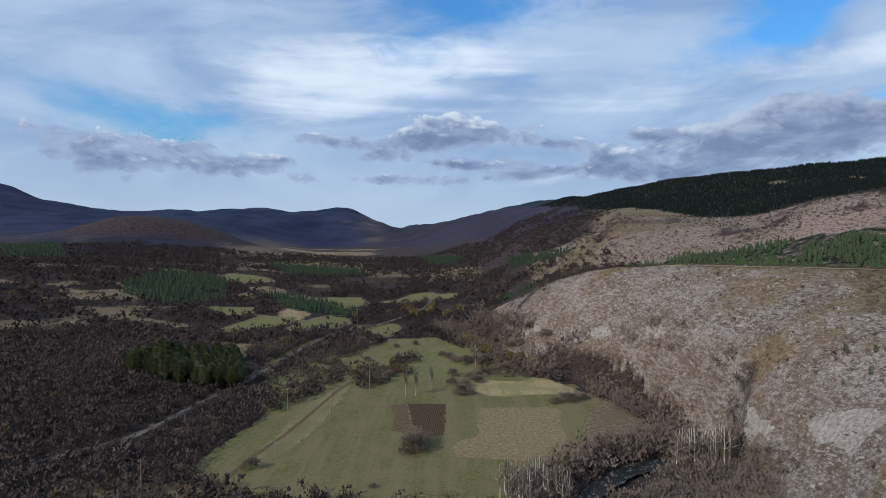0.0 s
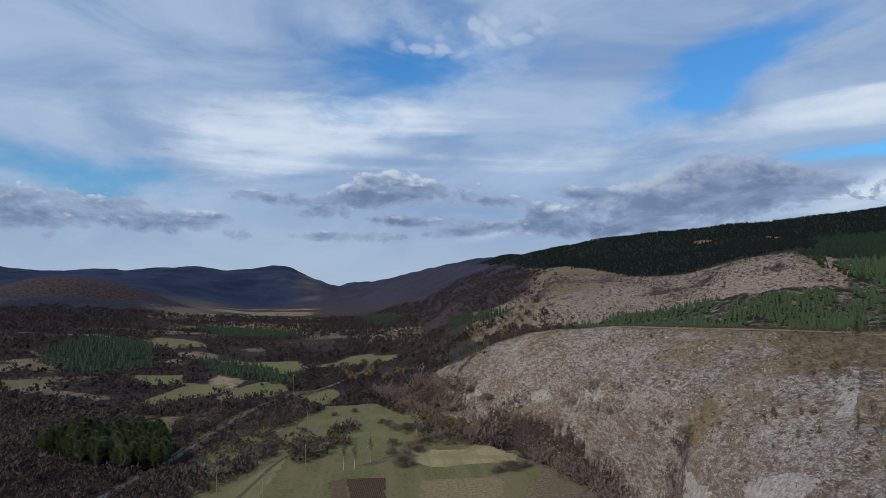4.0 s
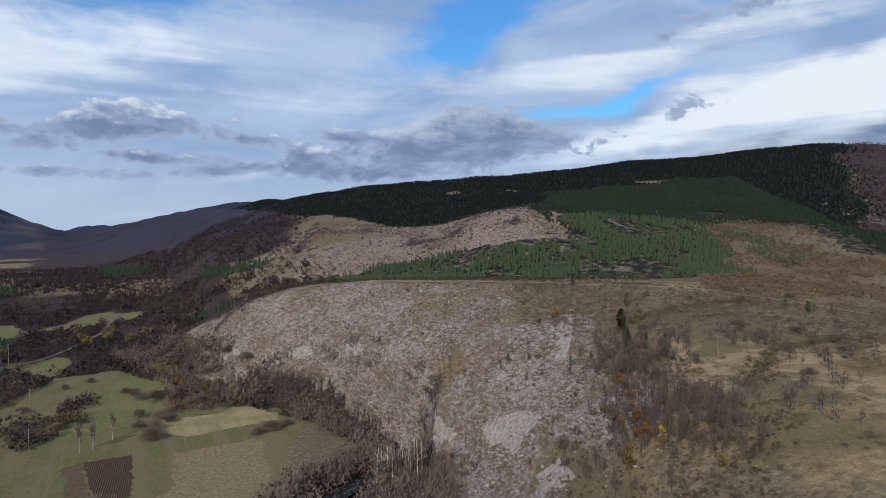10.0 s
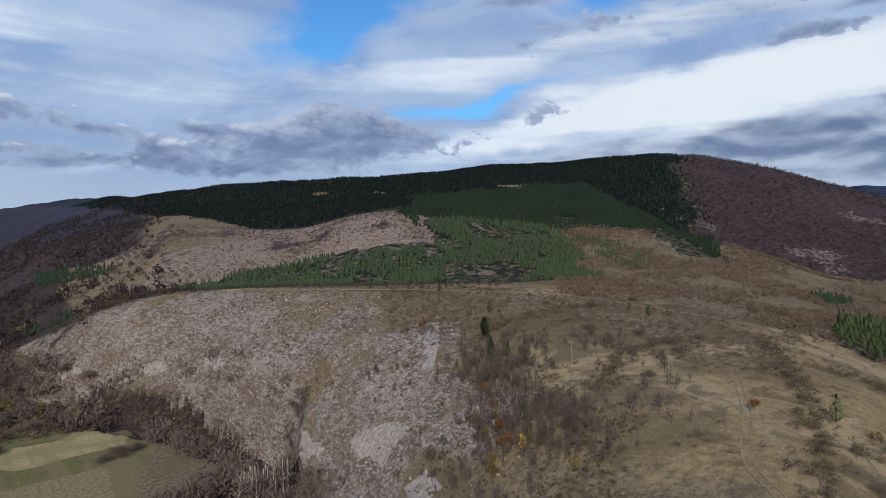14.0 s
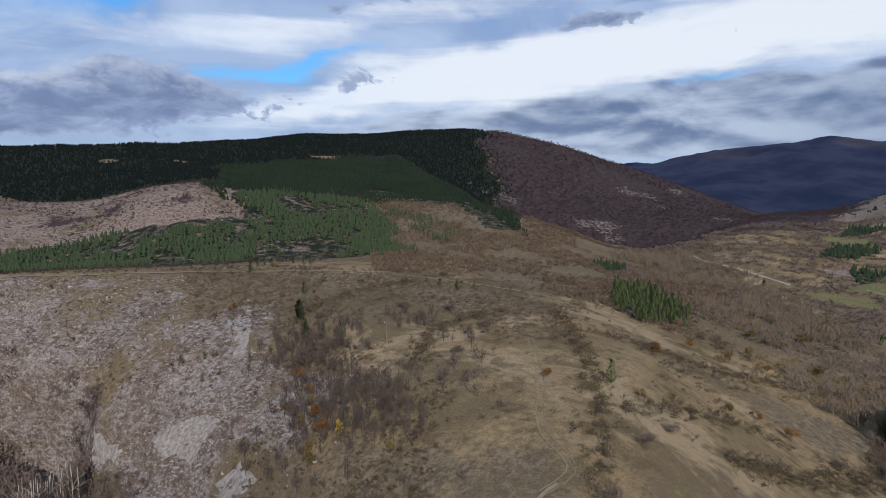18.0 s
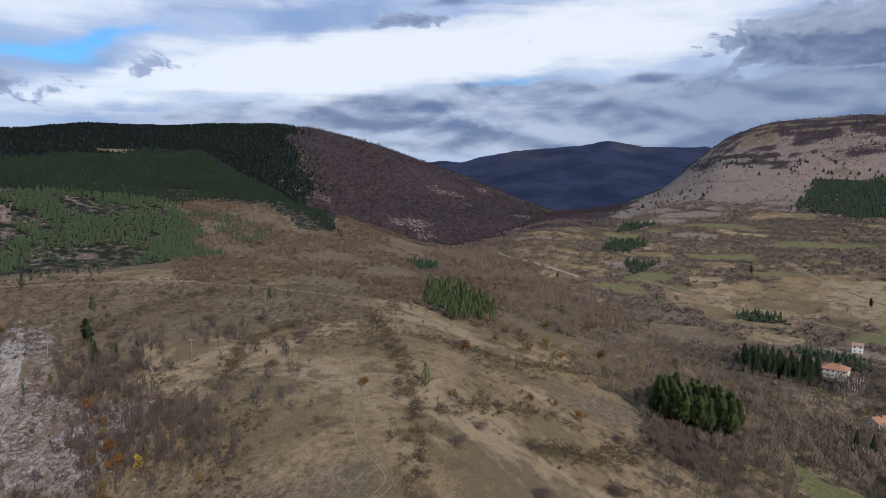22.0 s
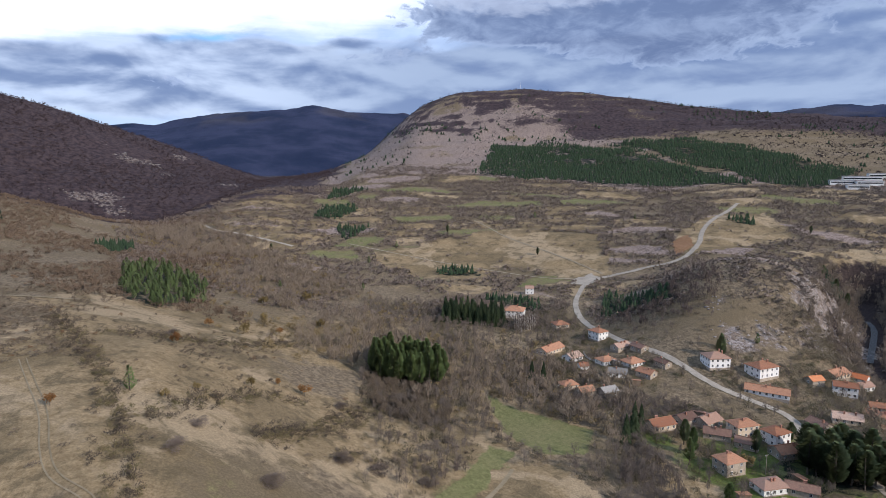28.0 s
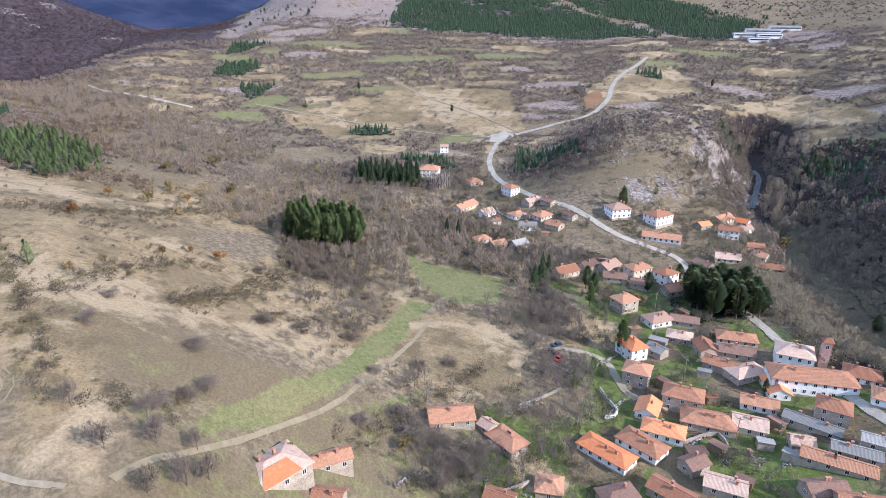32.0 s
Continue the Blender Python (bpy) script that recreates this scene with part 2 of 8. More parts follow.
# ---------------------------------------------------------------- the lie of the land
# Lines of the land, ordered outwards: heading, distance, height above the river meadows.
NEAR_EDGE = ((-60, 150, 3), (-20, 150, 0.8), (10, 150, 0), (24, 142, 0), (31, 142, 4.5), (37, 138, 13.5), (44, 129, 30), (52, 117, 40.5), (60, 105, 45),
             (70, 96, 46.5), (78, 93, 40.5), (86, 93, 28), (92, 93, 19), (100, 90, 9), (115, 90, 2), (130, 90, 0), (150, 90, 2), (200, 90, 15), (260, 135, 9))
SLOPE_FOOT = ((-60, 255, 6), (-20, 240, 1.5), (0, 248, 0), (5, 380, 0), (10, 375, 0), (13, 346, 0), (16, 328, 0), (20, 305, 0), (24, 264, 0), (28, 222, 3),
              (33, 188, 10.5), (37.3, 177, 23.2), (42, 165, 33), (47, 156, 42), (54, 150, 48), (61, 148, 51), (68.5, 148, 51.8), (76, 146, 46.5), (84, 142, 36),
              (91, 142, 26), (97, 147, 17), (105, 150, 9), (115, 154, 4), (125, 158, 0), (140, 165, 0), (160, 165, 8), (210, 165, 24), (270, 210, 12))
MID_SLOPE = ((-60, 390, 18), (-36, 360, 10.5), (-20, 360, 3), (0, 360, 0), (5, 420, 1), (8, 404, 6), (12, 374, 14), (14.2, 362, 21), (17, 342, 26), (19.4, 315, 30),
             (24, 285, 34.5), (30, 267, 43.5), (36, 258, 49.5), (39, 249, 51), (44, 240, 54), (52, 232, 55.5), (60, 225, 55.5), (68, 225, 54), (74, 225, 49.5),
             (80, 225, 38), (86, 232, 25), (92, 240, 14), (97, 258, 7), (106, 248, 2), (115, 248, 1), (125, 248, -1), (132, 258, -2), (143, 255, 2),
             (151, 255, 13), (160, 255, 28), (220, 270, 45), (290, 330, 21))
RIM = ((-60, 600, 33), (-36, 570, 24), (-20, 555, 9), (-8, 540, 1.5), (2, 510, 1.5), (5, 472, 22.5), (9.3, 420, 45), (13, 402, 57), (15.3, 402, 60),
       (20.8, 380, 64.5), (28, 352, 66), (37, 333, 66.8), (46, 327, 66), (51.4, 324, 64.5), (56.3, 321, 61.5), (61, 315, 58.5), (65.2, 312, 55.5), (70, 318, 49.5),
       (76, 330, 37), (82, 338, 25), (88, 338, 14), (94, 338, 7), (100, 338, 4), (107, 345, 2), (120, 338, 2), (133, 338, -2), (139, 352, 0),
       (145, 360, 16), (151, 360, 35), (160, 360, 58), (220, 390, 75), (290, 495, 37.5))
TERRACES = ((-60, 840, 51), (-36, 780, 39), (-28, 780, 30), (-20, 750, 15), (-8, 720, 6), (0, 705, 3), (5, 660, 15), (10, 570, 42), (17.4, 510, 52.5),
            (23, 495, 54.8), (33, 450, 59.2), (46, 452, 60), (52, 465, 62.2), (57, 458, 64.5), (61, 465, 58.5), (65, 495, 54), (71, 570, 45), (76.4, 585, 33),
            (82, 600, 26), (90, 570, 18), (98, 540, 12), (106, 525, 8), (113, 500, 9), (122, 495, 14), (130, 495, 14), (137, 465, -4), (143, 480, 16),
            (151, 495, 62), (160, 495, 75), (220, 600, 120), (290, 720, 60))
SHOULDER = ((-60, 1275, 60), (-36, 1200, 37.5), (-28, 1050, 35.2), (-17, 1275, 36), (-9.6, 1350, 27), (-1.8, 1140, 18), (4.5, 930, 33), (9, 810, 60),
            (12.1, 720, 75), (15.8, 675, 97.5), (20, 675, 96), (26.6, 645, 94.5), (30.7, 600, 106.5), (35.4, 578, 112.5), (38.5, 600, 107.2), (45, 645, 108),
            (51.4, 660, 102.9), (57, 675, 98), (63.4, 690, 88), (68, 720, 68), (71.4, 740, 50), (75, 770, 43), (79, 810, 57), (82.9, 840, 70.5),
            (90.3, 900, 72), (93.3, 1020, 93.8), (97, 1020, 94.5), (102.9, 1020, 91.5), (107.6, 1005, 88.5), (113.3, 960, 79.5))
SHOULDER_EAST = ((118, 900, 69), (123.4, 960, 79.5), (128, 990, 81.8), (136, 960, 75), (143, 900, 84), (150, 840, 90), (160, 840, 110), (220, 1050, 180), (290, 1200, 105))
FLANK = ((-60, 2700, 180), (-36, 2550, 135), (-25, 2100, 105), (-20, 2100, 93), (-16, 2250, 60), (-12, 2300, 30), (-7, 2300, 40), (-3, 2100, 52), (1.9, 1750, 84), (6, 1450, 105),
         (11, 1150, 118), (16, 960, 122), (26, 880, 130), (35, 880, 150), (45, 990, 165), (52, 975, 159), (58, 930, 132), (61, 860, 92), (64, 830, 62), (68, 840, 40),
         (72, 860, 34), (77, 910, 40), (81.7, 1060, 66), (85, 1180, 82), (90, 1275, 87), (93, 1350, 112.5), (97.5, 1350, 165), (103, 1320, 157.5), (105.6, 1320, 153),
         (113.2, 1290, 139.5), (121.7, 1350, 154.5), (128, 1425, 157.5), (136, 1425, 142.5), (143, 1350, 150), (155, 1275, 180))
CREST_WEST = ((-60, 3400, 350.4), (-35.6, 3400, 303.3), (-32.8, 3400, 224.8), (-29.3, 3400, 185.6), (-26.4, 3400, 176.5), (-24.3, 3400, 192.2), (-21, 3400, 188.2),
              (-16.3, 3400, 223.5), (-14.1, 3400, 202.6), (-11.6, 3400, 203.9), (-8.7, 3400, 234), (-6.5, 3400, 162.1), (-4.1, 3100, 96.5), (0.8, 2550, 144),
              (7.8, 2100, 189), (13.8, 1500, 175), (18.9, 1200, 178), (25.7, 1120, 188), (33, 1120, 195), (38.5, 1200, 210), (43.5, 1440, 249),
              (48.5, 1425, 249), (53.5, 1410, 259.5), (58.5, 1395, 264), (62, 1395, 258), (67, 1395, 231), (70.9, 1395, 196.5), (77, 1395, 139.9), (81.7, 1290, 93))
CREST_EAST = ((84, 1440, 72), (89, 1500, 75), (92.8, 1650, 120), (97.5, 1725, 252), (99.2, 1725, 280.5), (101.5, 1725, 301.5), (107.4, 1725, 312), (113.1, 1725, 294),
              (117.5, 1725, 270), (122.4, 1725, 244.5), (127.8, 1725, 225), (135, 1725, 201), (143, 1800, 300), (155, 1950, 375), (220, 3000, 450), (280, 3400, 400))
FAR_RANGE = ((-60, 4000, 177), (-36, 4000, 127), (-5, 4300, 87), (-4, 4300, 111), (-2.3, 4300, 151), (-0.5, 4300, 137), (3, 4200, 117), (70, 3600, 285),
             (73.8, 3500, 309), (75.2, 3500, 298), (79.3, 3500, 364), (86, 3500, 399), (88.8, 3500, 417), (91.2, 3500, 387), (96.3, 3500, 377), (100, 3500, 335),
             (115, 3500, 285), (123.3, 3500, 355), (126.7, 3500, 336), (129.5, 3500, 348), (131, 3500, 370), (135.6, 3500, 355), (145, 3500, 385), (220, 4000, 355))

LINES = [NEAR_EDGE, SLOPE_FOOT, MID_SLOPE, RIM, TERRACES, SHOULDER + SHOULDER_EAST, FLANK, CREST_WEST + CREST_EAST, None, FAR_RANGE]
# the lines' numbers, for the zones of cover: foot 2, slope 3, rim 4, terraces 5, shoulder 6, flank 7, crest 8, dip 9, far range 10


def lattice(x, y, seed):
    """Smooth random values in 0..1 on a unit lattice."""
    xi, yi = np.floor(x).astype(np.int64), np.floor(y).astype(np.int64)
    fx, fy = x - xi, y - yi
    fx, fy = fx * fx * (3 - 2 * fx), fy * fy * (3 - 2 * fy)

    def h(i, j):
        v = (i * 374761393 + j * 668265263 + seed * 974634777) & 0x7FFFFFFF
        v = ((v ^ (v >> 13)) * 1274126177) & 0x7FFFFFFF
        return ((v ^ (v >> 16)) & 0xFFFF) / 65535.0
    return (h(xi, yi) * (1 - fx) + h(xi + 1, yi) * fx) * (1 - fy) + (h(xi, yi + 1) * (1 - fx) + h(xi + 1, yi + 1) * fx) * fy


def fractal(x, y, size, octaves=4, seed=1, rough=0.5):
    """Layered noise in -1..1 with its largest features of that size in metres."""
    total, amp, norm = 0.0, 1.0, 0.0
    for k in range(octaves):
        total = total + amp * (lattice(x / size + 17.3 * k, y / size - 9.1 * k, seed + k) * 2 - 1)
        norm += amp
        amp, size = amp * rough, size / 2.03
    return total / norm


def step(lo, hi, v):
    t = np.clip((v - lo) / (hi - lo), 0, 1)
    return t * t * (3 - 2 * t)


AZ = np.concatenate([np.arange(-46.0, 150.0, 0.32), np.arange(150.0, 314.0, 2.0)])
RR = np.concatenate([[0.01, 3.0, 12.0, 24.0, 39.0, 54.0], np.exp(np.arange(math.log(66), math.log(4800), 0.0122))])


def lines_at(az):
    """Distances and heights of all lines at the headings given."""
    dist, high = [np.full_like(az, 0.0), ], [np.full_like(az, 18.0)]
    for line in LINES:
        if line is None:
            dist.append(dist[-1] + 0.35 * (np.interp(az, *np.array(FAR_RANGE, float).T[:2], period=360) - dist[-1]))
            high.append(0 * az + 60.0)
            continue
        a, r, z = np.array(line, float).T
        dist.append(np.interp(az, a, r, period=360))
        high.append(np.interp(az, a, z, period=360))
    dist.append(0 * az + 4900.0)
    high.append(high[-1] * 0.6)
    return np.array(dist), np.array(high)


def build_land():
    dist, high = lines_at(AZ)
    z = np.empty((len(AZ), len(RR)))
    zone = np.empty_like(z)
    for i in range(len(AZ)):
        z[i] = np.interp(RR, dist[:, i], high[:, i])
        zone[i] = np.interp(RR, dist[:, i], np.arange(len(dist)))
    for _ in range(6):
        z[:, 1:-1] = 0.25 * z[:, :-2] + 0.5 * z[:, 1:-1] + 0.25 * z[:, 2:]
    for _ in range(5):
        z[1:-1] = 0.25 * z[:-2] + 0.5 * z[1:-1] + 0.25 * z[2:]
    az, r = np.meshgrid(np.radians(AZ), RR, indexing="ij")
    x, y = r * np.sin(az), r * np.cos(az)
    return x, y, z, zone


def bump(x, y, cx, cy, rx, ry, turn, height):
    """A rounded knoll."""
    c, s = math.cos(radians(turn)), math.sin(radians(turn))
    u, v = ((x - cx) * c + (y - cy) * s) / rx, (-(x - cx) * s + (y - cy) * c) / ry
    return height * np.exp(-(u * u + v * v) ** 1.3)


GX, GY, GZ, ZONE = build_land()
DEG = np.broadcast_to(AZ[:, None], GX.shape)


# ---------------------------------------------------------------- plan of roads, waters, plots and houses
RIVER = ((-4, 640), (8, 520), (28, 445), (50, 392), (66, 355), (80, 330), (95, 302), (102, 272), (107, 240), (96, 227), (74, 222), (53, 203), (42, 186), (35, 160), (28, 120))
GORGE_RIVER = ((420, -420), (371, -372), (353, -361), (322, -329), (291, -296), (262, -279), (232, -266), (200, -245), (165, -228), (130, -215))
VALLEY_ROAD = ((-150, 180), (-122, 222), (-114, 238), (-111, 272), (-103, 310), (-100, 348), (-93, 416), (-82, 490), (-45, 545), (-18, 630), (-12, 714))
MAIN_ROAD = ((478, -214), (468, -199), (430, -176), (396, -163), (364, -157), (333, -159), (316, -160), (295, -168), (277, -172), (260, -175), (246, -183), (232, -193), (222, -193), (208, -185), (190, -183), (166, -180), (152, -176), (128, -168), (111, -164), (90, -160))
HILL_ROAD = ((660, -470), (623, -430), (596, -394), (561, -361), (525, -337), (498, -311), (481, -290), (480, -266), (477, -239), (474, -215))
CREEK = ((660, 150), (560, 90), (470, 40), (400, 5), (330, -10), (300, -70), (260, -100))
DITCH = ((-47, 330), (-52, 312), (-56, 280), (-60, 250), (-66, 222), (-70, 196))
CART_TRACK = ((478, -205), (499, -172), (529, -145), (556, -99), (600, -50), (632, -13))
FIELD_TRACK = ((700, -160), (628, -178), (558, -203), (518, -216), (482, -222))
FAR_ROAD = ((700, 150), (687, 134), (664, 122), (657, 99), (636, 67), (618, 40))
VILLAGE_LANE = ((168, -95), (163, -106), (156, -110), (146, -107), (138, -105), (132, -107))
STRIP_TRACK = ((90, 25), (104, 14), (121, -1), (133, -13), (152, -28), (183, -51), (198, -60))
RIM_TRACK = ((135, 355), (165, 312), (200, 267), (235, 228), (254, 203), (267, 178), (276, 153), (284, 132), (296, 108))
BARN_TRACK = ((109, 45), (104, 47), (95, 44), (90, 38), (88, 33), (87, 28))
PLATEAU_RUTS = ((196, 92), (183, 85), (155, 69), (137, 62), (126, 56), (120, 48), (115, 44), (109, 45), (104, 47))
ROADS = (VALLEY_ROAD, MAIN_ROAD, HILL_ROAD, CART_TRACK, FIELD_TRACK, FAR_ROAD, VILLAGE_LANE, BARN_TRACK)

PLOUGHED = ((-16, 289), (2, 290), (1, 245), (-10, 243))
ROUGH_PLOT = ((-23, 286), (-16.6, 290), (-11, 243), (-20, 250))
STUBBLE = ((12, 316), (15, 338), (44, 336), (52, 346), (74, 337), (67, 311), (25, 305))
WEEDY = ((18, 284), (54, 287), (49, 243), (41, 218), (4, 220), (7, 239), (15, 246))
DRY_STRIP = ((-59, 310), (-47, 323), (-51, 248), (-59, 212), (-67, 213))
BIG_MEADOW = ((-85, 204), (-78, 257), (-61, 299), (-52, 348), (-29, 383), (3, 452), (-5, 470), (-39, 461), (-63, 376), (-41, 313), (-20, 330), (6, 345), (75, 345), (78, 300), (60, 262), (52, 228), (40, 210), (24, 190), (-16, 186), (-66, 184))
WEST_PLOTS = (((-137, 670), (-94, 716), (-79, 649), (-102, 608)), ((-159, 536), (-130, 551), (-124, 514), (-155, 452), (-170, 458)), ((-226, 569), (-178, 582), (-166, 550), (-185, 525)))
VILLAGE_MEADOW = ((275, -65), (251, -78), (228, -104), (204, -91), (208, -71), (228, -64))
STRIP_MEADOW = ((106, 17), (114, 17), (130, 5), (155, -16), (185, -36), (216, -54), (209, -66), (195, -55), (168, -38), (143, -18), (118, 2))
SLOPE_MEADOW = ((195, -50), (199, -77), (172, -86), (147, -73), (141, -50), (162, -41))
HOLLOWS = (((206, -104), (196, -113), (143, -86), (136, -70), (150, -78), (174, -90)), ((135, -32), (134, -41), (114, -53), (114, -27)))
BIG_TERRACE = ((649, -145), (656, -197), (598, -264), (480, -229), (485, -195), (555, -155), (598, -133))
OPEN_FIELDS = (((606, -394), (608, -468), (512, -431), (499, -310), (558, -330)), ((465, -431), (473, -503), (379, -488), (341, -457), (401, -445)), ((520, -60), (600, -75), (640, -120), (560, -150), (500, -120)), BIG_TERRACE, ((603, -37), (603, -90), (559, -129), (535, -98), (548, -42)), ((442, 2), (480, -52), (456, -83), (426, -57), (414, -4)))
LOWER_STRIP = ((132, -10), (144, -33), (151, -48), (146, -45), (131, -18))
RED_SOIL = ((538, -315), (559, -345), (519, -327), (495, -296))
PLOTS = (BIG_MEADOW, VILLAGE_MEADOW, STRIP_MEADOW, LOWER_STRIP, RED_SOIL) + WEST_PLOTS

# outlines of woods
YOUNG_FOREST = ((132, 480), (180, 405), (225, 362), (275, 325), (330, 298), (372, 276), (391, 318), (450, 360), (486, 417), (424, 485), (372, 459), (332, 417), (289, 431), (271, 456), (209, 501), (155, 500))
UPPER_SLOPE = ((340, 428), (372, 459), (424, 485), (486, 417), (521, 409), (569, 342), (525, 267), (598, 299), (697, 434), (848, 654), (652, 732), (480, 640), (400, 540))
LOOSE_PINES = ((486, 417), (482, 289), (401, 263), (442, 341))
SPUR_WOOD = ((600, 400), (702, 390), (640, 310), (530, 262), (500, 285), (560, 345))
GORGE_PINES = ((326, 108), (437, 138), (478, 122), (415, 82), (362, 73), (322, 88))
UPPER_PINES = ((531, 190), (579, 177), (533, 158), (484, 162))
HILL_FOREST = ((968, -222), (1209, -316), (1175, -470), (1090, -548), (900, -556), (745, -560), (816, -400), (905, -320))
HILL_FOREST_SOUTH = ((1165, -530), (1135, -700), (960, -735), (876, -730), (771, -735), (702, -634), (745, -578), (900, -574), (1092, -566))
WEST_PINES = (((-338, 654), (-367, 830), (-284, 809), (-219, 623), (-244, 550), (-301, 582)), ((-206, 695), (-137, 670), (-80, 608), (-83, 555), (-154, 594)),
              ((-812, 1132), (-737, 1177), (-602, 990), (-708, 987)), ((-56, 1402), (38, 1142), (44, 1052), (-25, 1140)), ((-305, 1061), (-138, 1049), (-121, 940), (-226, 900)))
RIM_PINES = (((48, 560), (66, 520), (84, 492), (72, 488), (52, 510)), ((95, 936), (125, 746), (137, 654), (120, 640), (85, 800)))
TERRACE_PINES = (((729, 24), (785, 14), (796, -24), (769, -30), (724, -5)), ((522, -85), (546, -93), (538, -122), (519, -121)), ((441, -108), (456, -118), (430, -150), (405, -140)),
                 ((372, -170), (430, -200), (360, -212), (345, -200)), ((560, -420), (590, -440), (600, -410)), ((640, -10), (700, 0), (690, -40)), ((820, 10), (900, 0), (880, -50)), ((390, -359), (419, -374), (426, -395), (400, -388)), ((322, -375), (317, -389), (282, -376), (270, -345), (286, -346)))
SPRUCE_ROW = ((390, -66), (410, -74), (401, -110), (377, -107))
GROVE = ((279, -14), (304, -20), (306, -42), (292, -52), (274, -46), (271, -26))
VALLEY_PINES = ((-170, 326), (-163, 367), (-122, 365), (-98, 305), (-124, 297))
VILLAGE_PINES = ((186, -161), (196, -176), (177, -192), (164, -184), (172, -166))
ALL_PINES = (YOUNG_FOREST, UPPER_SLOPE, SPUR_WOOD, GORGE_PINES, UPPER_PINES, HILL_FOREST, HILL_FOREST_SOUTH, SPRUCE_ROW, GROVE, VALLEY_PINES, VILLAGE_PINES) + WEST_PINES + RIM_PINES + TERRACE_PINES

# Houses: x, y, heading of the ridge, length, width, and storeys / roof shape / roof cover / wall in letters.
HOUSES = (
    ((401, -120, 64, 12.2, 9.8, "2how"), (457, -149, 72, 5.5, 5, "2gpw"), (369, -141, 96, 8, 7, "1hoc"), (335, -152, 21, 7.5, 6.5, "2how"), (326, -119, 123, 15, 6.5, "1goc"), (310, -126, 118, 8, 6, "1gpw"), (295, -126, 89, 4, 3.5, "1gow"), (298, -140, 107, 8, 6, "1how"), (280, -138, 64, 8, 5, "1ggw"), (290, -151, 109, 9, 7, "1how"), (312, -155, 112, 9, 5, "1gps"), (304, -162, 18, 7.5, 4.5, "1gds")),
    ((275, -151, 29, 7.5, 5, "1gos"), (281, -163, 17, 7, 3.5, "1gds"), (273, -109, 100, 7, 5.5, "1hoc"), (264, -114, 101, 6.5, 5, "1gos"), (261, -124, 103, 7, 5, "1ggs"), (273, -187, 85, 9.5, 8.5, "2hpw"), (262, -205, 101, 11, 8, "2how"), (247, -197, 49, 17, 6, "1gow")),
    ((262, -247, 106, 11, 6.5, "1goc"), (266, -263, 29, 10, 5, "1gbw"), (255, -257, 96, 7, 5, "1gpw"), (244, -236, 53, 9, 5, "2gow"), (254, -228, 92, 6, 4.5, "1gbs"), (231, -242, 57, 7, 4.5, "1goc"), (227, -251, 30, 8.5, 5, "1gds"), (222, -234, 28, 10, 5, "1goc"), (219, -214, 55, 10, 6, "1gpc"), (208, -229, 53, 11, 4.5, "1gos"), (216, -198, 8, 7.7, 5, "1gds"), (208, -171, 104, 7.5, 6, "2how")),
    ((226, -131, 100, 9.8, 6, "1goc"), (229, -144, 109, 8, 5.5, "1gds"), (226, -153, 111, 9, 6, "1gps"), (215, -150, 56, 9, 5, "1gds"), (216, -162, 94, 9, 6, "2hoc"), (206, -157, 47, 7.5, 4.5, "1gds"), (198, -168, 93, 9.8, 6, "1gos"), (190, -138, 99, 7.5, 6, "2hos"), (176, -144, 92, 9.4, 6, "1hpw"), (158, -120, 4, 8, 5.5, "2hbw"), (156, -129, 20, 5.5, 4, "1ggs"), (143, -112, 44, 7, 6, "2hos")),
    ((127, -105, 134, 7, 5, "1gbw"), (117, -103, 47, 10, 5, "1hbw"), (114, -83, 26, 13, 5.2, "1hbw"), (114, -94, 24, 11, 5.5, "1how"), (134, -46, 81, 11, 6, "1gos"), (129, -55, 25, 3.4, 3, "1gps"), (123, -58, 21, 9, 5, "1hos"), (106, -62, 60, 5.5, 5, "1hos"), (104, -48, 48, 6, 4.5, "1gos"), (99, -77, 87, 8, 5, "1hds")),
    ((162, -143, 49, 7.5, 5, "1hps"), (172, -153, 51, 9, 4.5, "1gds"), (154, -161, 55, 12, 5.5, "1hoc"), (152, -146, 162, 7.3, 5.1, "1gos"), (146, -154, 52, 10.2, 5, "1gds"), (141, -143, 34, 9, 5, "1gos"), (134, -147, 90, 10.8, 5.5, "1hps"), (127, -117, 48, 10, 6, "2hos"), (117, -118, 51, 13, 6.5, "1hos"), (124, -149, 152, 9, 5, "1gbw"), (119, -138, 49, 9, 4.5, "1gow")),
    ((112, -128, 49, 8, 5.5, "1gpc"), (106, -151, 39, 7.5, 6, "2hos"), (105, -143, 32, 13, 3.4, "1ggs"), (90, -150, 42, 9, 3.4, "1ggs"), (91, -142, 44, 10, 3.4, "1ggs"), (90, -135, 41, 15, 4, "1gos"), (84, -124, 76, 8.6, 4.5, "1gds"), (76, -128, 60, 12, 4.5, "1gos"), (94, -104, 47, 8.5, 4.5, "1gps"), (103, -102, 97, 5.5, 4, "1gds"), (96, -90, 28, 9.5, 4.5, "1gos")),
    ((117, -175, 42, 9, 6.5, "1how"), (104, -169, 39, 7, 6, "1how"), (100, -134, 56, 5, 4, "1gps"), (107, 1, 118, 11, 8, "1hps"), (114, -10, 95, 10, 3.4, "1gos"), (103, -9, 62, 5.5, 4, "1gos"), (121, -159, 58, 22, 8, "2how"), (135, -167, 47, 10, 8, "2hpw")),
)


def clearings(x, y, d):
    """Open dry grass between the thickets west of the meadow."""
    return step(0.22, 0.42, fractal(x, y, 52, 4, 241)) * step(-8, -13, d) * step(200, 240, np.hypot(x, y))


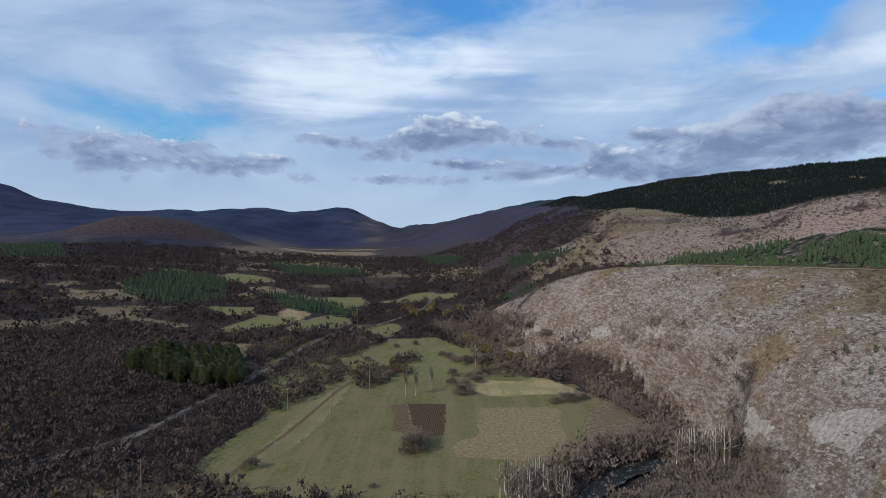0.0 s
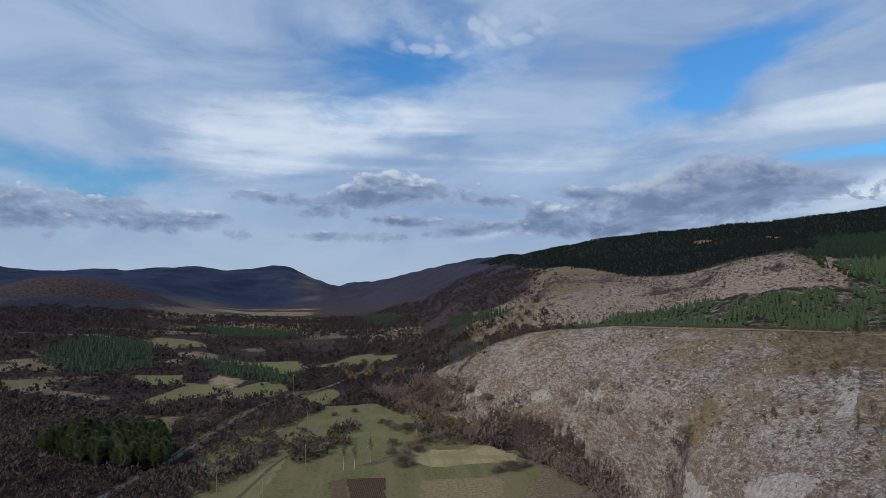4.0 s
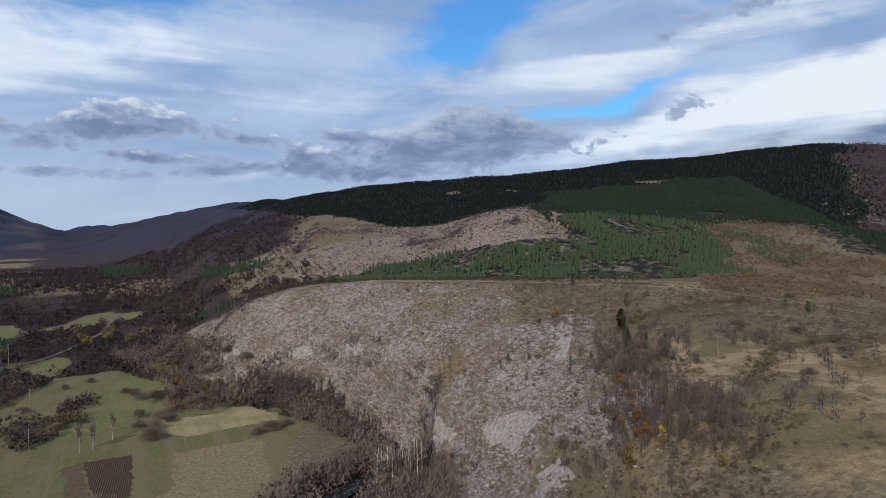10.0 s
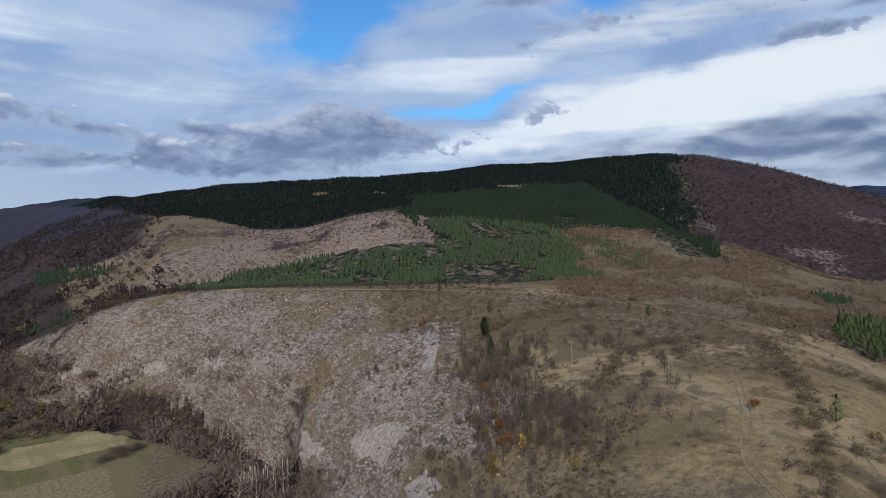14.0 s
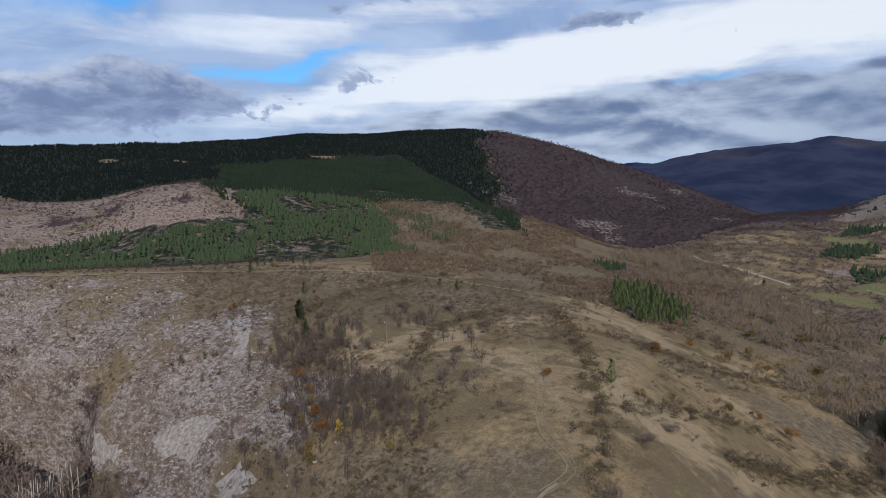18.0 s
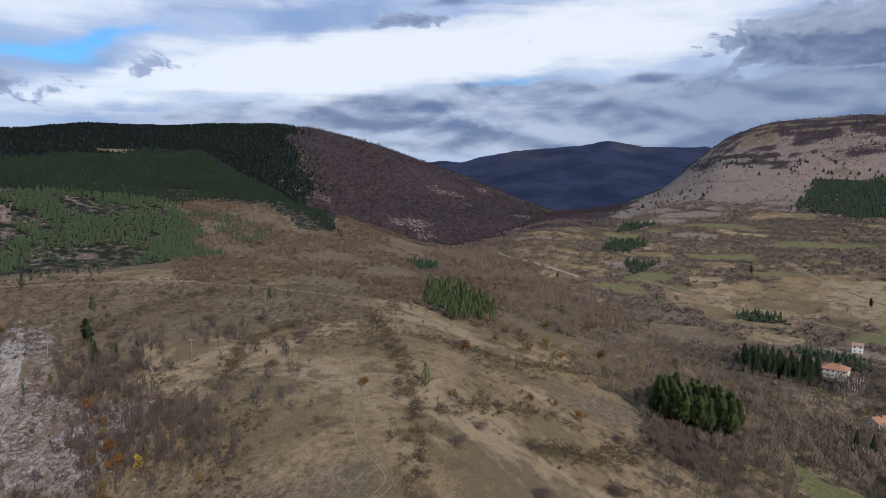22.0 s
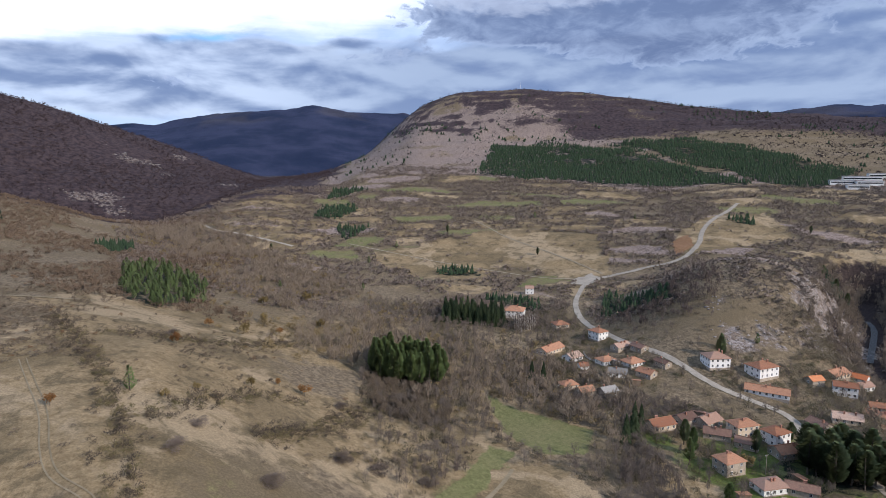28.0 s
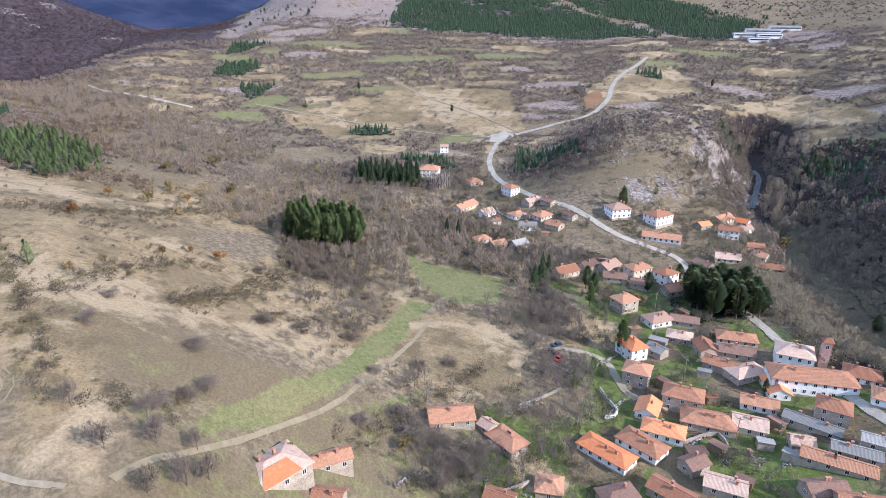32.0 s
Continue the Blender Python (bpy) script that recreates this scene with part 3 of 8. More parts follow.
def band(v, lo, hi, soft):
    return step(lo - soft, lo + soft, v) * (1 - step(hi - soft, hi + soft, v))


def to_line(line, x, y):
    """Distance from places to a bent line."""
    best = np.full(np.shape(x), 1e9)
    for (ax, ay), (bx, by) in zip(line[:-1], line[1:]):
        dx, dy = bx - ax, by - ay
        t = np.clip(((x - ax) * dx + (y - ay) * dy) / (dx * dx + dy * dy), 0, 1)
        best = np.minimum(best, np.hypot(x - ax - t * dx, y - ay - t * dy))
    return best


def inside(poly, x, y):
    """Whether places lie inside an outline."""
    odd = np.zeros(np.shape(x), bool)
    for (ax, ay), (bx, by) in zip(poly, poly[1:] + poly[:1]):
        if ay != by:
            odd ^= ((ay > y) != (by > y)) & (x < (bx - ax) * (y - ay) / (by - ay) + ax)
    return odd


def chance(i, j, seed):
    """A random value in 0..1 for each cell of a grid."""
    v = (i * 374761393 + j * 668265263 + seed * 974634777) & 0x7FFFFFFF
    v = ((v ^ (v >> 13)) * 1274126177) & 0x7FFFFFFF
    return ((v ^ (v >> 16)) & 0xFFFF) / 65535.0


def parcels(u, v, wide, deep, seed):
    """Divides land into irregular fields: a random value for each field, and the distance to its border."""
    u, v = np.asarray(u) / wide, np.asarray(v) / deep
    iu, iv = np.floor(u).astype(np.int64), np.floor(v).astype(np.int64)
    near, second, which = np.full(u.shape, 9.0), np.full(u.shape, 9.0), np.zeros(u.shape)
    for di in (-1, 0, 1):
        for dj in (-1, 0, 1):
            i, j = iu + di, iv + dj
            d = np.hypot(i + chance(i, j, seed) - u, j + chance(i, j, seed + 5) - v)
            closer = d < near
            second = np.where(closer, near, np.minimum(second, d))
            which = np.where(closer, chance(i, j, seed + 11), which)
            near = np.where(closer, d, near)
    return which, (second - near) * 0.5 * min(wide, deep)


def terrace_fields(x, y):
    """The small fields of the eastern terraces, long along the slope."""
    d, r = np.degrees(np.arctan2(x, y)) % 360, np.hypot(x, y)
    w, q = 30 * fractal(x, y, 90, 3, 141), 22 * fractal(x, y, 80, 3, 147)
    return parcels(d * 11 + w, r + q, 74, 36, 9)


def valley_fields(x, y):
    d, r = np.degrees(np.arctan2(x, y)), np.hypot(x, y)
    w = 22 * fractal(x, y, 80, 3, 143)
    return parcels(d * 9 + w, r * 0.8 + w, 48, 62, 19)


GZ += bump(GX, GY, 357, -262, 98, 56, -47, 33)  # the rocky knoll behind the village
WEST_HILL = bump(GX, GY, -655, 1400, 170, 120, 25, 1.0)  # brown hill in the far valley
GZ += 46 * WEST_HILL
DIST = np.hypot(GX, GY)
RELIEF = step(100, 240, DIST)
ROCKY = step(3.5, 6, DEG) * (1 - step(35, 47, DEG + 12 * fractal(GX, GY, 34, 4, 5) + 5 * (ZONE - 3))) * step(0.0, 0.25, ZONE + 0.25 * fractal(GX, GY, 24, 3, 8) - 1.95 - 0.6 * (1 - step(16, 24, DEG))) * (1 - step(3.90, 4.04, ZONE - 0.2 * (1 - step(14, 24, DEG)) + 0.08 * fractal(GX, GY, 16, 3, 9)))
PLAIN = step(-22, -10, DEG) * (1 - step(0, 6, DEG)) * (1 - step(6.8, 7.3, ZONE))
GZ += RELIEF * (0.5 * fractal(GX, GY, 34, 4, 3) + 0.004 * DIST * fractal(GX, GY, 100, 5, 21) * step(3.8, 5.5, ZONE) * (1 - 0.85 * PLAIN))
CRAGS = band(DEG, 7, 24, 3) * band(ZONE, 2.95, 3.92, 0.15)
GZ += CRAGS * 2.4 * (np.abs(fractal(GX, GY, 15, 4, 33, 0.6)) - 0.2)
GZ += CRAGS * 1.7 * (np.abs(fractal(DEG * 5.5 + 0.45 * DIST, 0.30 * DIST, 12, 4, 35, 0.55)) - 0.25)  # leaning ribs
GZ += ROCKY * (2.1 * np.abs(fractal(GX, GY, 20, 5, 31, 0.6)) + 0.8 * fractal(GX, GY, 6, 3, 37))
# small field terraces east of the village: steps along the slope
STEPS = step(76, 84, DEG) * (1 - step(148, 151, DEG)) * step(4.4, 5.0, ZONE) * (1 - step(5.9, 6.2, ZONE))
GZ += STEPS * 0.75 * (np.sin(GZ * 1.35 + 2.5 * fractal(GX, GY, 90, 3, 41)))
MOUNT = step(6.3, 7.2, ZONE) * (1 - step(8.0, 8.4, ZONE))
GZ += MOUNT * (14 + 16 * band(DEG, 60, 86, 4)) * (np.abs(fractal(GX, GY, 280, 4, 44)) - 0.3) * (1 - step(7.6, 8.0, ZONE))
HILLSIDE = step(92, 96, DEG) * (1 - step(140, 150, DEG)) * band(ZONE, 6.25, 7.95, 0.15)
GZ += HILLSIDE * 1.3 * np.sin(GZ * 0.36 + 2.5 * fractal(GX, GY, 160, 3, 153))  # ledges
for water, bed, bank in ((RIVER, -3.6, 13.0), (GORGE_RIVER, -6.0, 34.0)):
    cut = 1 - step(4.0, bank, to_line(water, GX, GY))
    GZ += cut * (np.minimum(bed, GZ) - GZ)
for road in ROADS:
    flat = 1 - step(3.0, 9.0, to_line(road, GX, GY))
    soft = GZ.copy()
    for _ in range(3):
        soft[:, 1:-1] = (soft[:, :-2] + soft[:, 1:-1] + soft[:, 2:]) / 3
        soft[1:-1] = (soft[:-2] + soft[1:-1] + soft[2:]) / 3
    GZ += flat * (soft - GZ)


def ground(x, y):
    """Height of the land at one place or at arrays of places."""
    x, y = np.asarray(x, float), np.asarray(y, float)
    a = (np.degrees(np.arctan2(x, y)) + 46.0) % 360 - 46.0
    i = np.clip(np.interp(a, AZ, np.arange(len(AZ))), 0, len(AZ) - 1.001)
    j = np.clip(np.interp(np.hypot(x, y), RR, np.arange(len(RR))), 0, len(RR) - 1.001)
    i0, j0 = i.astype(int), j.astype(int)
    u, v = i - i0, j - j0
    return (GZ[i0, j0] * (1 - u) + GZ[i0 + 1, j0] * u) * (1 - v) + (GZ[i0, j0 + 1] * (1 - u) + GZ[i0 + 1, j0 + 1] * u) * v


def zone_at(x, y):
    a = (np.degrees(np.arctan2(x, y)) + 46.0) % 360 - 46.0
    i = np.rint(np.interp(a, AZ, np.arange(len(AZ)))).astype(int)
    j = np.rint(np.interp(np.hypot(x, y), RR, np.arange(len(RR)))).astype(int)
    return a, ZONE[i, j]


# ---------------------------------------------------------------- cover of the land
CLIFF_SPOTS = ((823, 478, 30), (841, 454, 24), (836, 432, 22), (963, 375, 18), (890, 327, 26), (891, 301, 24), (862, 278, 24), (1132, 344, 30), (1163, 320, 24), (1115, 280, 26), (1255, 281, 34), (927, 381, 16), (1084, 169, 26), (-1, 1839, 30), (26, 1690, 22), (52, 1524, 26))


def gorge_cliffs(x, y):
    """Bare cliffs breaking through the woods above the gorge."""
    near = sum(np.exp(-((x - cx) ** 2 + (y - cy) ** 2) / (r * r)) for cx, cy, r in CLIFF_SPOTS)
    return step(0.5, 1.0, near + 0.9 * fractal(x, y, 26, 4, 71))


W1, W2 = fractal(GX, GY, 90, 4, 51), fractal(GX, GY, 26, 4, 57)
VILLAGE = band(DEG, 110, 150, 3) * band(ZONE, 0.5, 3.3, 0.3)
cover_rock = ROCKY * np.clip(0.66 + 0.6 * W2 + 0.25 * W1 + 0.2 * CRAGS, 0, 0.95)
cover_rock = np.maximum(cover_rock, gorge_cliffs(GX, GY) * 0.44)
cover_rock = np.maximum(cover_rock, step(5, 16, bump(GX, GY, 318, -272, 84, 38, -51, 33)) * step(-0.2, 0.3, W2) * 0.8)
cover_rock = np.maximum(cover_rock, band(DEG, 28, 45, 3) * band(ZONE, 0.8, 2.4, 0.2) * step(-0.5, 0.2, fractal(GX, GY, 30, 4, 73)))
FIELD, BORDER = terrace_fields(GX, GY)
FIELD = FIELD + 0.22 * fractal(GX, GY, 190, 3, 145)
WEST_FIELD, WEST_BORDER = valley_fields(GX, GY)
GARDEN = parcels(GX + 5 * W2, GY + 5 * W1, 17, 13, 29)[0]
for wide_field in OPEN_FIELDS:
    FIELD = np.where(inside(wide_field, GX + 9 * W1, GY + 9 * W2), 0.05, FIELD)
    BORDER = np.where(inside(wide_field, GX + 9 * W1, GY + 9 * W2), 9.0, BORDER)
OPEN = STEPS * step(1.0, 4.5, BORDER)
WEST_OPEN = band(DEG, -21, 6, 2) * band(ZONE, 2.4, 5.5, 0.2) * step(1.0, 5.0, WEST_BORDER)
LEA = band(DEG, -16, 9, 1) * (1 - step(430, 480, DIST)) * (1 - ROCKY) * (1 - step(2.0, 2.3, ZONE) * step(2, 5, DEG))  # grass round the meadow bushes
YARD = np.full(GX.shape, 99.0)  # distance to the nearest house
for row in HOUSES:
    for hx, hy, _, length, *_ in row:
        YARD = np.minimum(YARD, np.hypot(GX - hx, GY - hy) - 0.5 * length)
cover_green = VILLAGE * (GARDEN < 0.72) * (1 - step(8, 19, YARD + 6 * W2)) * 0.95
cover_green = np.maximum(cover_green, OPEN * (FIELD > 0.10) * (FIELD < 0.34) * 0.58)
cover_green = np.maximum(cover_green, 0.80 * LEA)
for grass in (VILLAGE_MEADOW, STRIP_MEADOW, LOWER_STRIP) + WEST_PLOTS:
    around = [inside(grass, GX + 2.5 * W2 + 2.2 * math.cos(k), GY + 2.5 * W1 + 2.2 * math.sin(k)) * 1.0 for k in range(6)]
    cover_green = np.maximum(cover_green, sum(around) / 6 * 0.74)
cover_green = np.maximum(cover_green, band(DEG, 74, 126, 5) * (1 - step(120, 190, DIST)) * np.clip(0.34 + 0.5 * W1, 0, 0.5))
cover_green = np.maximum(cover_green, WEST_OPEN * (WEST_FIELD < 0.05) * 0.6)
cover_straw = band(DEG, 42, 112, 4) * band(ZONE, 0.5, 4.2, 0.3) * np.clip(0.62 + 0.9 * W1 + 0.4 * W2, 0, 1)
cover_straw = cover_straw * (1 - 0.5 * band(DEG, 40, 68, 3) * band(DIST, 235, 330, 12))
cover_straw = cover_straw * (1 - 0.75 * band(DEG, 76, 125, 5) * (1 - step(125, 190, DIST)))
cover_straw = np.maximum(cover_straw, OPEN * np.maximum(FIELD < 0.10, (FIELD > 0.34) * (FIELD < 0.82)) * 0.9)
cover_straw = np.maximum(cover_straw, VILLAGE * (GARDEN > 0.66) * (GARDEN < 0.84) * 0.8)
cover_straw = np.maximum(cover_straw, band(ZONE, 3.96, 4.6, 0.06) * band(DEG, 10, 60, 3) * 0.8)
cover_straw = np.maximum(cover_straw, PLAIN * band(ZONE, 5.6, 6.5, 0.2) * step(0.04, 0.2, fractal(DEG * 14, DIST * 0.9, 60, 4, 85)) * 0.8)
cover_straw = np.maximum(cover_straw, WEST_OPEN * (WEST_FIELD > 0.06) * (WEST_FIELD < 0.15) * 0.8)
cover_straw = np.maximum(cover_straw, inside(SLOPE_MEADOW, GX + 2 * W2, GY + 2 * W1) * 1.0)
cover_green = cover_green * ~inside(SLOPE_MEADOW, GX + 2 * W2, GY + 2 * W1)
cover_pale = band(ZONE + 0.15 * W1, 5.0, 6.2, 0.15) * band(DEG + 3 * W1, 10, 45, 2) * np.clip(0.72 + 0.5 * W1 + 0.4 * W2, 0, 1)
cover_pale = cover_pale * (1 - 0.34 * step(25, 20, DEG + 2 * W1))
STRATA = np.sin(GZ * 0.36 + 2 * W1)
cover_pale = np.maximum(cover_pale, OPEN * (FIELD > 0.38) * (FIELD < 0.54) * 0.7)
cover_pale = np.maximum(cover_pale, band(ZONE, 6.1, 7.85, 0.3) * step(88, 92, DEG + 2 * W1) * (1 - 0.75 * step(106, 128, DEG + 8 * W1)) * np.clip(0.78 + 0.6 * W1 + 0.45 * W2 + 0.16 * STRATA, 0, 1))
cover_pale = np.maximum(cover_pale, band(ZONE, 5.92, 6.12, 0.05) * band(DEG, 92, 140, 3) * 0.8)
cover_pale = np.maximum(cover_pale, band(DEG, 2, 16, 2) * band(ZONE, 6.3, 7.4, 0.2) * step(0.1, 0.4, fractal(GX, GY, 150, 3, 87)) * 0.7)
EDGE = 2.5 * fractal(GX, GY, 150, 3, 151)  # wandering border between conifers and bare woods
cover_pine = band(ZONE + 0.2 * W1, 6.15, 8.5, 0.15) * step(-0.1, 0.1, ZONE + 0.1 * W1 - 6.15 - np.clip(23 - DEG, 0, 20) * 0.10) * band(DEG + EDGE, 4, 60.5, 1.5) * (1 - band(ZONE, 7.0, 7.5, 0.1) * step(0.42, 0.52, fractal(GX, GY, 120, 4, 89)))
for wood in ALL_PINES:
    cover_pine = np.maximum(cover_pine, inside(wood, GX + 14 * W2, GY + 14 * W1) * 0.55)
cover_bare = band(ZONE, 5.9, 8.5, 0.15) * step(59, 62, DEG + EDGE) * (1 - step(88.5, 91.5, DEG + 3 * W1))
cover_bare = np.maximum(cover_bare, band(ZONE, 5.9, 8.5, 0.3) * band(DEG, -6, 14, 3) * 0.9)
cover_bare = np.maximum(cover_bare, band(ZONE + 0.3 * W1, 7.0, 8.5, 0.5) * step(95, 122, DEG + 12 * W1) * 0.8)
cover_bare = np.maximum(cover_bare, band(ZONE + 0.55 * W1 + 0.2 * W2 + 0.05 * STRATA, 7.35, 8.5, 0.25) * step(93, 97, DEG) * np.clip(0.66 + 0.5 * W2 + 0.2 * STRATA, 0, 0.85))
cover_bare = np.maximum(cover_bare, band(DEG + 3 * W1, 10, 45, 2) * band(ZONE, 5.0, 6.25, 0.15) * np.clip(0.28 + 0.5 * W2 - 0.3 * W1, 0, 0.6))
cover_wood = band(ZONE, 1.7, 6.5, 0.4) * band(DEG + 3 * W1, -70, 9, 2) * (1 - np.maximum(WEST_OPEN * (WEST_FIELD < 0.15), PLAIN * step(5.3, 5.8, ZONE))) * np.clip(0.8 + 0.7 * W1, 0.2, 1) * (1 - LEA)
for grass in WEST_PLOTS:
    cover_wood = cover_wood * ~inside(grass, GX, GY)
GLADES = clearings(GX, GY, DEG) * band(ZONE, 1.6, 5.6, 0.3)
cover_wood = cover_wood * (1 - 0.8 * GLADES)
cover_straw = np.maximum(cover_straw, 0.42 * GLADES)
cover_wood = np.maximum(cover_wood, 0.9 * (1 - step(16, 46, to_line(GORGE_RIVER[:5], GX, GY))))
cover_wood = np.maximum(cover_wood, 0.8 * (1 - step(8, 22, to_line(RIVER, GX, GY))))
cover_wood = np.maximum(cover_wood, 0.35 * (1 - step(14, 44, to_line(CREEK, GX, GY))))
cover_bare = np.maximum(cover_bare, band(DEG, 143, 175, 2) * band(ZONE, 2.5, 4.7, 0.3))
# where distance haze is painted onto the ground as a blue tone
cover_haze = np.maximum(step(8.3, 8.7, ZONE), step(5.95, 6.5, ZONE) * (1 - step(-10, 0, DEG + 5 * W1)) * step(-60, -50, DEG) * (1 - step(0.1, 0.4, WEST_HILL)) * (1 - PLAIN * (1 - step(6.5, 7.0, ZONE))))
cover_haze = cover_haze * (1 - 0.15 * band(ZONE, 9.72, 10.2, 0.08) * step(0.05, 0.3, fractal(GX, GY, 260, 4, 243)))
cover_haze = np.maximum(cover_haze, 0.55 * band(DEG + 3 * W1, -5, 13, 2) * band(ZONE, 6.6, 8.4, 0.3))
cover_bare = np.maximum(cover_bare, 0.8 * step(0.05, 0.3, WEST_HILL))
cover_bare = np.maximum(cover_bare, 0.75 * PLAIN * band(ZONE, 5.7, 7.2, 0.2) * (1 - step(0.2, 0.5, cover_straw)))


def build_ground():
    n, m = GX.shape
    co = np.stack([GX, GY, GZ], -1).reshape(-1, 3)
    i, j = np.meshgrid(np.arange(n), np.arange(m - 1), indexing="ij")
    k = (i + 1) % n
    quads = np.stack([i * m + j, i * m + j + 1, k * m + j + 1, k * m + j], -1).reshape(-1, 4)
    mesh = bpy.data.meshes.new("ground")
    mesh.vertices.add(len(co))
    mesh.vertices.foreach_set("co", co.astype(np.float32).ravel())
    mesh.loops.add(quads.size)
    mesh.loops.foreach_set("vertex_index", quads.astype(np.int32).ravel())
    mesh.polygons.add(len(quads))
    mesh.polygons.foreach_set("loop_start", np.arange(0, quads.size, 4, dtype=np.int32))
    mesh.polygons.foreach_set("use_smooth", np.ones(len(quads), dtype=bool))
    mesh.update(calc_edges=True)
    for name, chans in (("cover_a", (cover_rock, cover_green, cover_straw, cover_pale)), ("cover_b", (cover_pine, cover_bare, cover_haze, cover_wood))):
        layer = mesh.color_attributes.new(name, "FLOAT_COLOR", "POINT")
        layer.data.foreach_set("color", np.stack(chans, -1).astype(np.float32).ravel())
    return mesh


# ---------------------------------------------------------------- materials
def material(name):
    m = bpy.data.materials.new(name)
    m.use_nodes = True
    return m, Nodes(m.node_tree)


def finish(n, colour, rough=0.9, height=None, strength=0.5, distance=0.1, metal=0.0, spec=0.2):
    b = n.add("ShaderNodeBsdfPrincipled")
    n.put(b.inputs["Base Color"], colour)
    n.put(b.inputs["Roughness"], rough)
    n.put(b.inputs["Metallic"], metal)
    n.put(b.inputs["Specular IOR Level"], spec)
    if height is not None:
        h = n.add("ShaderNodeBump")
        n.put(h.inputs["Strength"], strength)
        n.put(h.inputs["Distance"], distance)
        n.put(h.inputs["Height"], height)
        n.put(b.inputs["Normal"], h)
    n.put(n.add("ShaderNodeOutputMaterial").inputs[0], b)


def land_material():
    m, n = material("land")
    where = n.add("ShaderNodeNewGeometry").outputs["Position"]
    a = n.add("ShaderNodeAttribute", attribute="cover_a")
    b = n.add("ShaderNodeAttribute", attribute="cover_b")
    sa, sb = n.add("ShaderNodeSeparateColor", a.outputs["Color"]), n.add("ShaderNodeSeparateColor", b.outputs["Color"])
    fine, mid, wide = n.noise(where, 1.1, 5, 0.65), n.noise(where, 0.16, 5, 0.6), n.noise(where, 0.025, 4, 0.55)
    tuft = n.noise(where, 0.5, 6, 0.7)

    def edge(mask):
        """The mask with a ragged edge."""
        return n.ramp(n.math("ADD", mask, n.math("MULTIPLY", n.math("SUBTRACT", mid, 0.5), 0.9)), 0.35, 0.62)
    scrub = n.mix(n.ramp(tuft, 0.35, 0.65), rgb(0.096, 0.076, 0.051), rgb(0.212, 0.168, 0.108))
    scrub = n.mix(n.ramp(wide, 0.4, 0.65), scrub, rgb(0.134, 0.106, 0.064))
    straw = n.mix(n.ramp(tuft, 0.3, 0.7), rgb(0.172, 0.126, 0.068), rgb(0.290, 0.222, 0.126))
    straw = n.mix(n.ramp(wide, 0.42, 0.60, 0.0, 0.8), straw, rgb(0.138, 0.107, 0.060))
    straw = n.mix(n.ramp(n.noise(where, 0.021, 7, 0.62, 0.6), 0.51, 0.57, 0.0, 0.75), straw, rgb(0.315, 0.246, 0.152))
    straw = n.mix(n.ramp(n.noise(where, 0.10, 7, 0.68, 0.5), 0.50, 0.62, 0.0, 0.7), straw, rgb(0.10, 0.080, 0.046))
    green = n.mix(n.ramp(tuft, 0.3, 0.7), rgb(0.102, 0.110, 0.042), rgb(0.170, 0.170, 0.076))
    green = n.mix(n.ramp(wide, 0.46, 0.66, 0.0, 0.6), green, rgb(0.175, 0.155, 0.075))
    lush = n.mix(n.ramp(tuft, 0.3, 0.7), rgb(0.070, 0.096, 0.026), rgb(0.128, 0.152, 0.046))
    green = n.mix(n.ramp(sa.outputs[1], 0.84, 0.92), green, lush)
    grain = n.add("ShaderNodeMapping", where)
    grain.inputs["Rotation"].default_value = (0, 0, radians(-25))
    grain.inputs["Scale"].default_value = (1.0, 0.85, 1.9)
    cleft = n.math("ABSOLUTE", n.math("SUBTRACT", n.noise(grain, 0.33, 7, 0.68), 0.5))
    turf = n.mix(n.ramp(tuft, 0.35, 0.65), rgb(0.112, 0.086, 0.066), rgb(0.198, 0.157, 0.121))
    face = n.mix(n.ramp(fine, 0.3, 0.7), rgb(0.185, 0.163, 0.148), rgb(0.355, 0.325, 0.298))
    crag = n.math("ADD", n.noise(grain, 0.36, 9, 0.78), n.math("MULTIPLY", n.math("SUBTRACT", n.noise(grain, 0.05, 4, 0.6), 0.5), 0.35))
    stone = n.mix(n.ramp(crag, 0.46, 0.56), turf, face)
    stone = n.mix(n.ramp(cleft, 0.0, 0.035, 0.75, 0.0), stone, rgb(0.06, 0.05, 0.042))
    pale = n.mix(n.ramp(tuft, 0.38, 0.6), rgb(0.112, 0.088, 0.074), rgb(0.275, 0.220, 0.184))
    # conifer floor, its near-black also holding the cloud shade of the mountain
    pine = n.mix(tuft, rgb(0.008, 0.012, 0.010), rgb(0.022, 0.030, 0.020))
    # bare woods, darkened in colour for the cloud shade over the gorge mountain
    bare = n.mix(n.ramp(mid, 0.35, 0.65), rgb(0.028, 0.022, 0.026), rgb(0.064, 0.047, 0.046))
    # leaf litter under the woods, held darker for cloud shade over the valley
    shaded_litter = n.mix(n.ramp(tuft, 0.35, 0.65), rgb(0.022, 0.017, 0.017), rgb(0.058, 0.044, 0.038))
    # dark blue of the far ranges: aerial haze put into the ground colour
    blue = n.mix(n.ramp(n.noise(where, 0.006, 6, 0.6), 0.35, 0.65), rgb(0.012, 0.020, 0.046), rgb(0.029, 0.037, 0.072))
    colour = scrub
    for mask, what in ((sa.outputs[2], straw), (sa.outputs[1], green), (a.outputs["Alpha"], pale), (b.outputs["Alpha"], shaded_litter), (sb.outputs[1], bare), (sa.outputs[0], stone),
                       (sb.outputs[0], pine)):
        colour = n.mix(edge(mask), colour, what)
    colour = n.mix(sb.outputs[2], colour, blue)
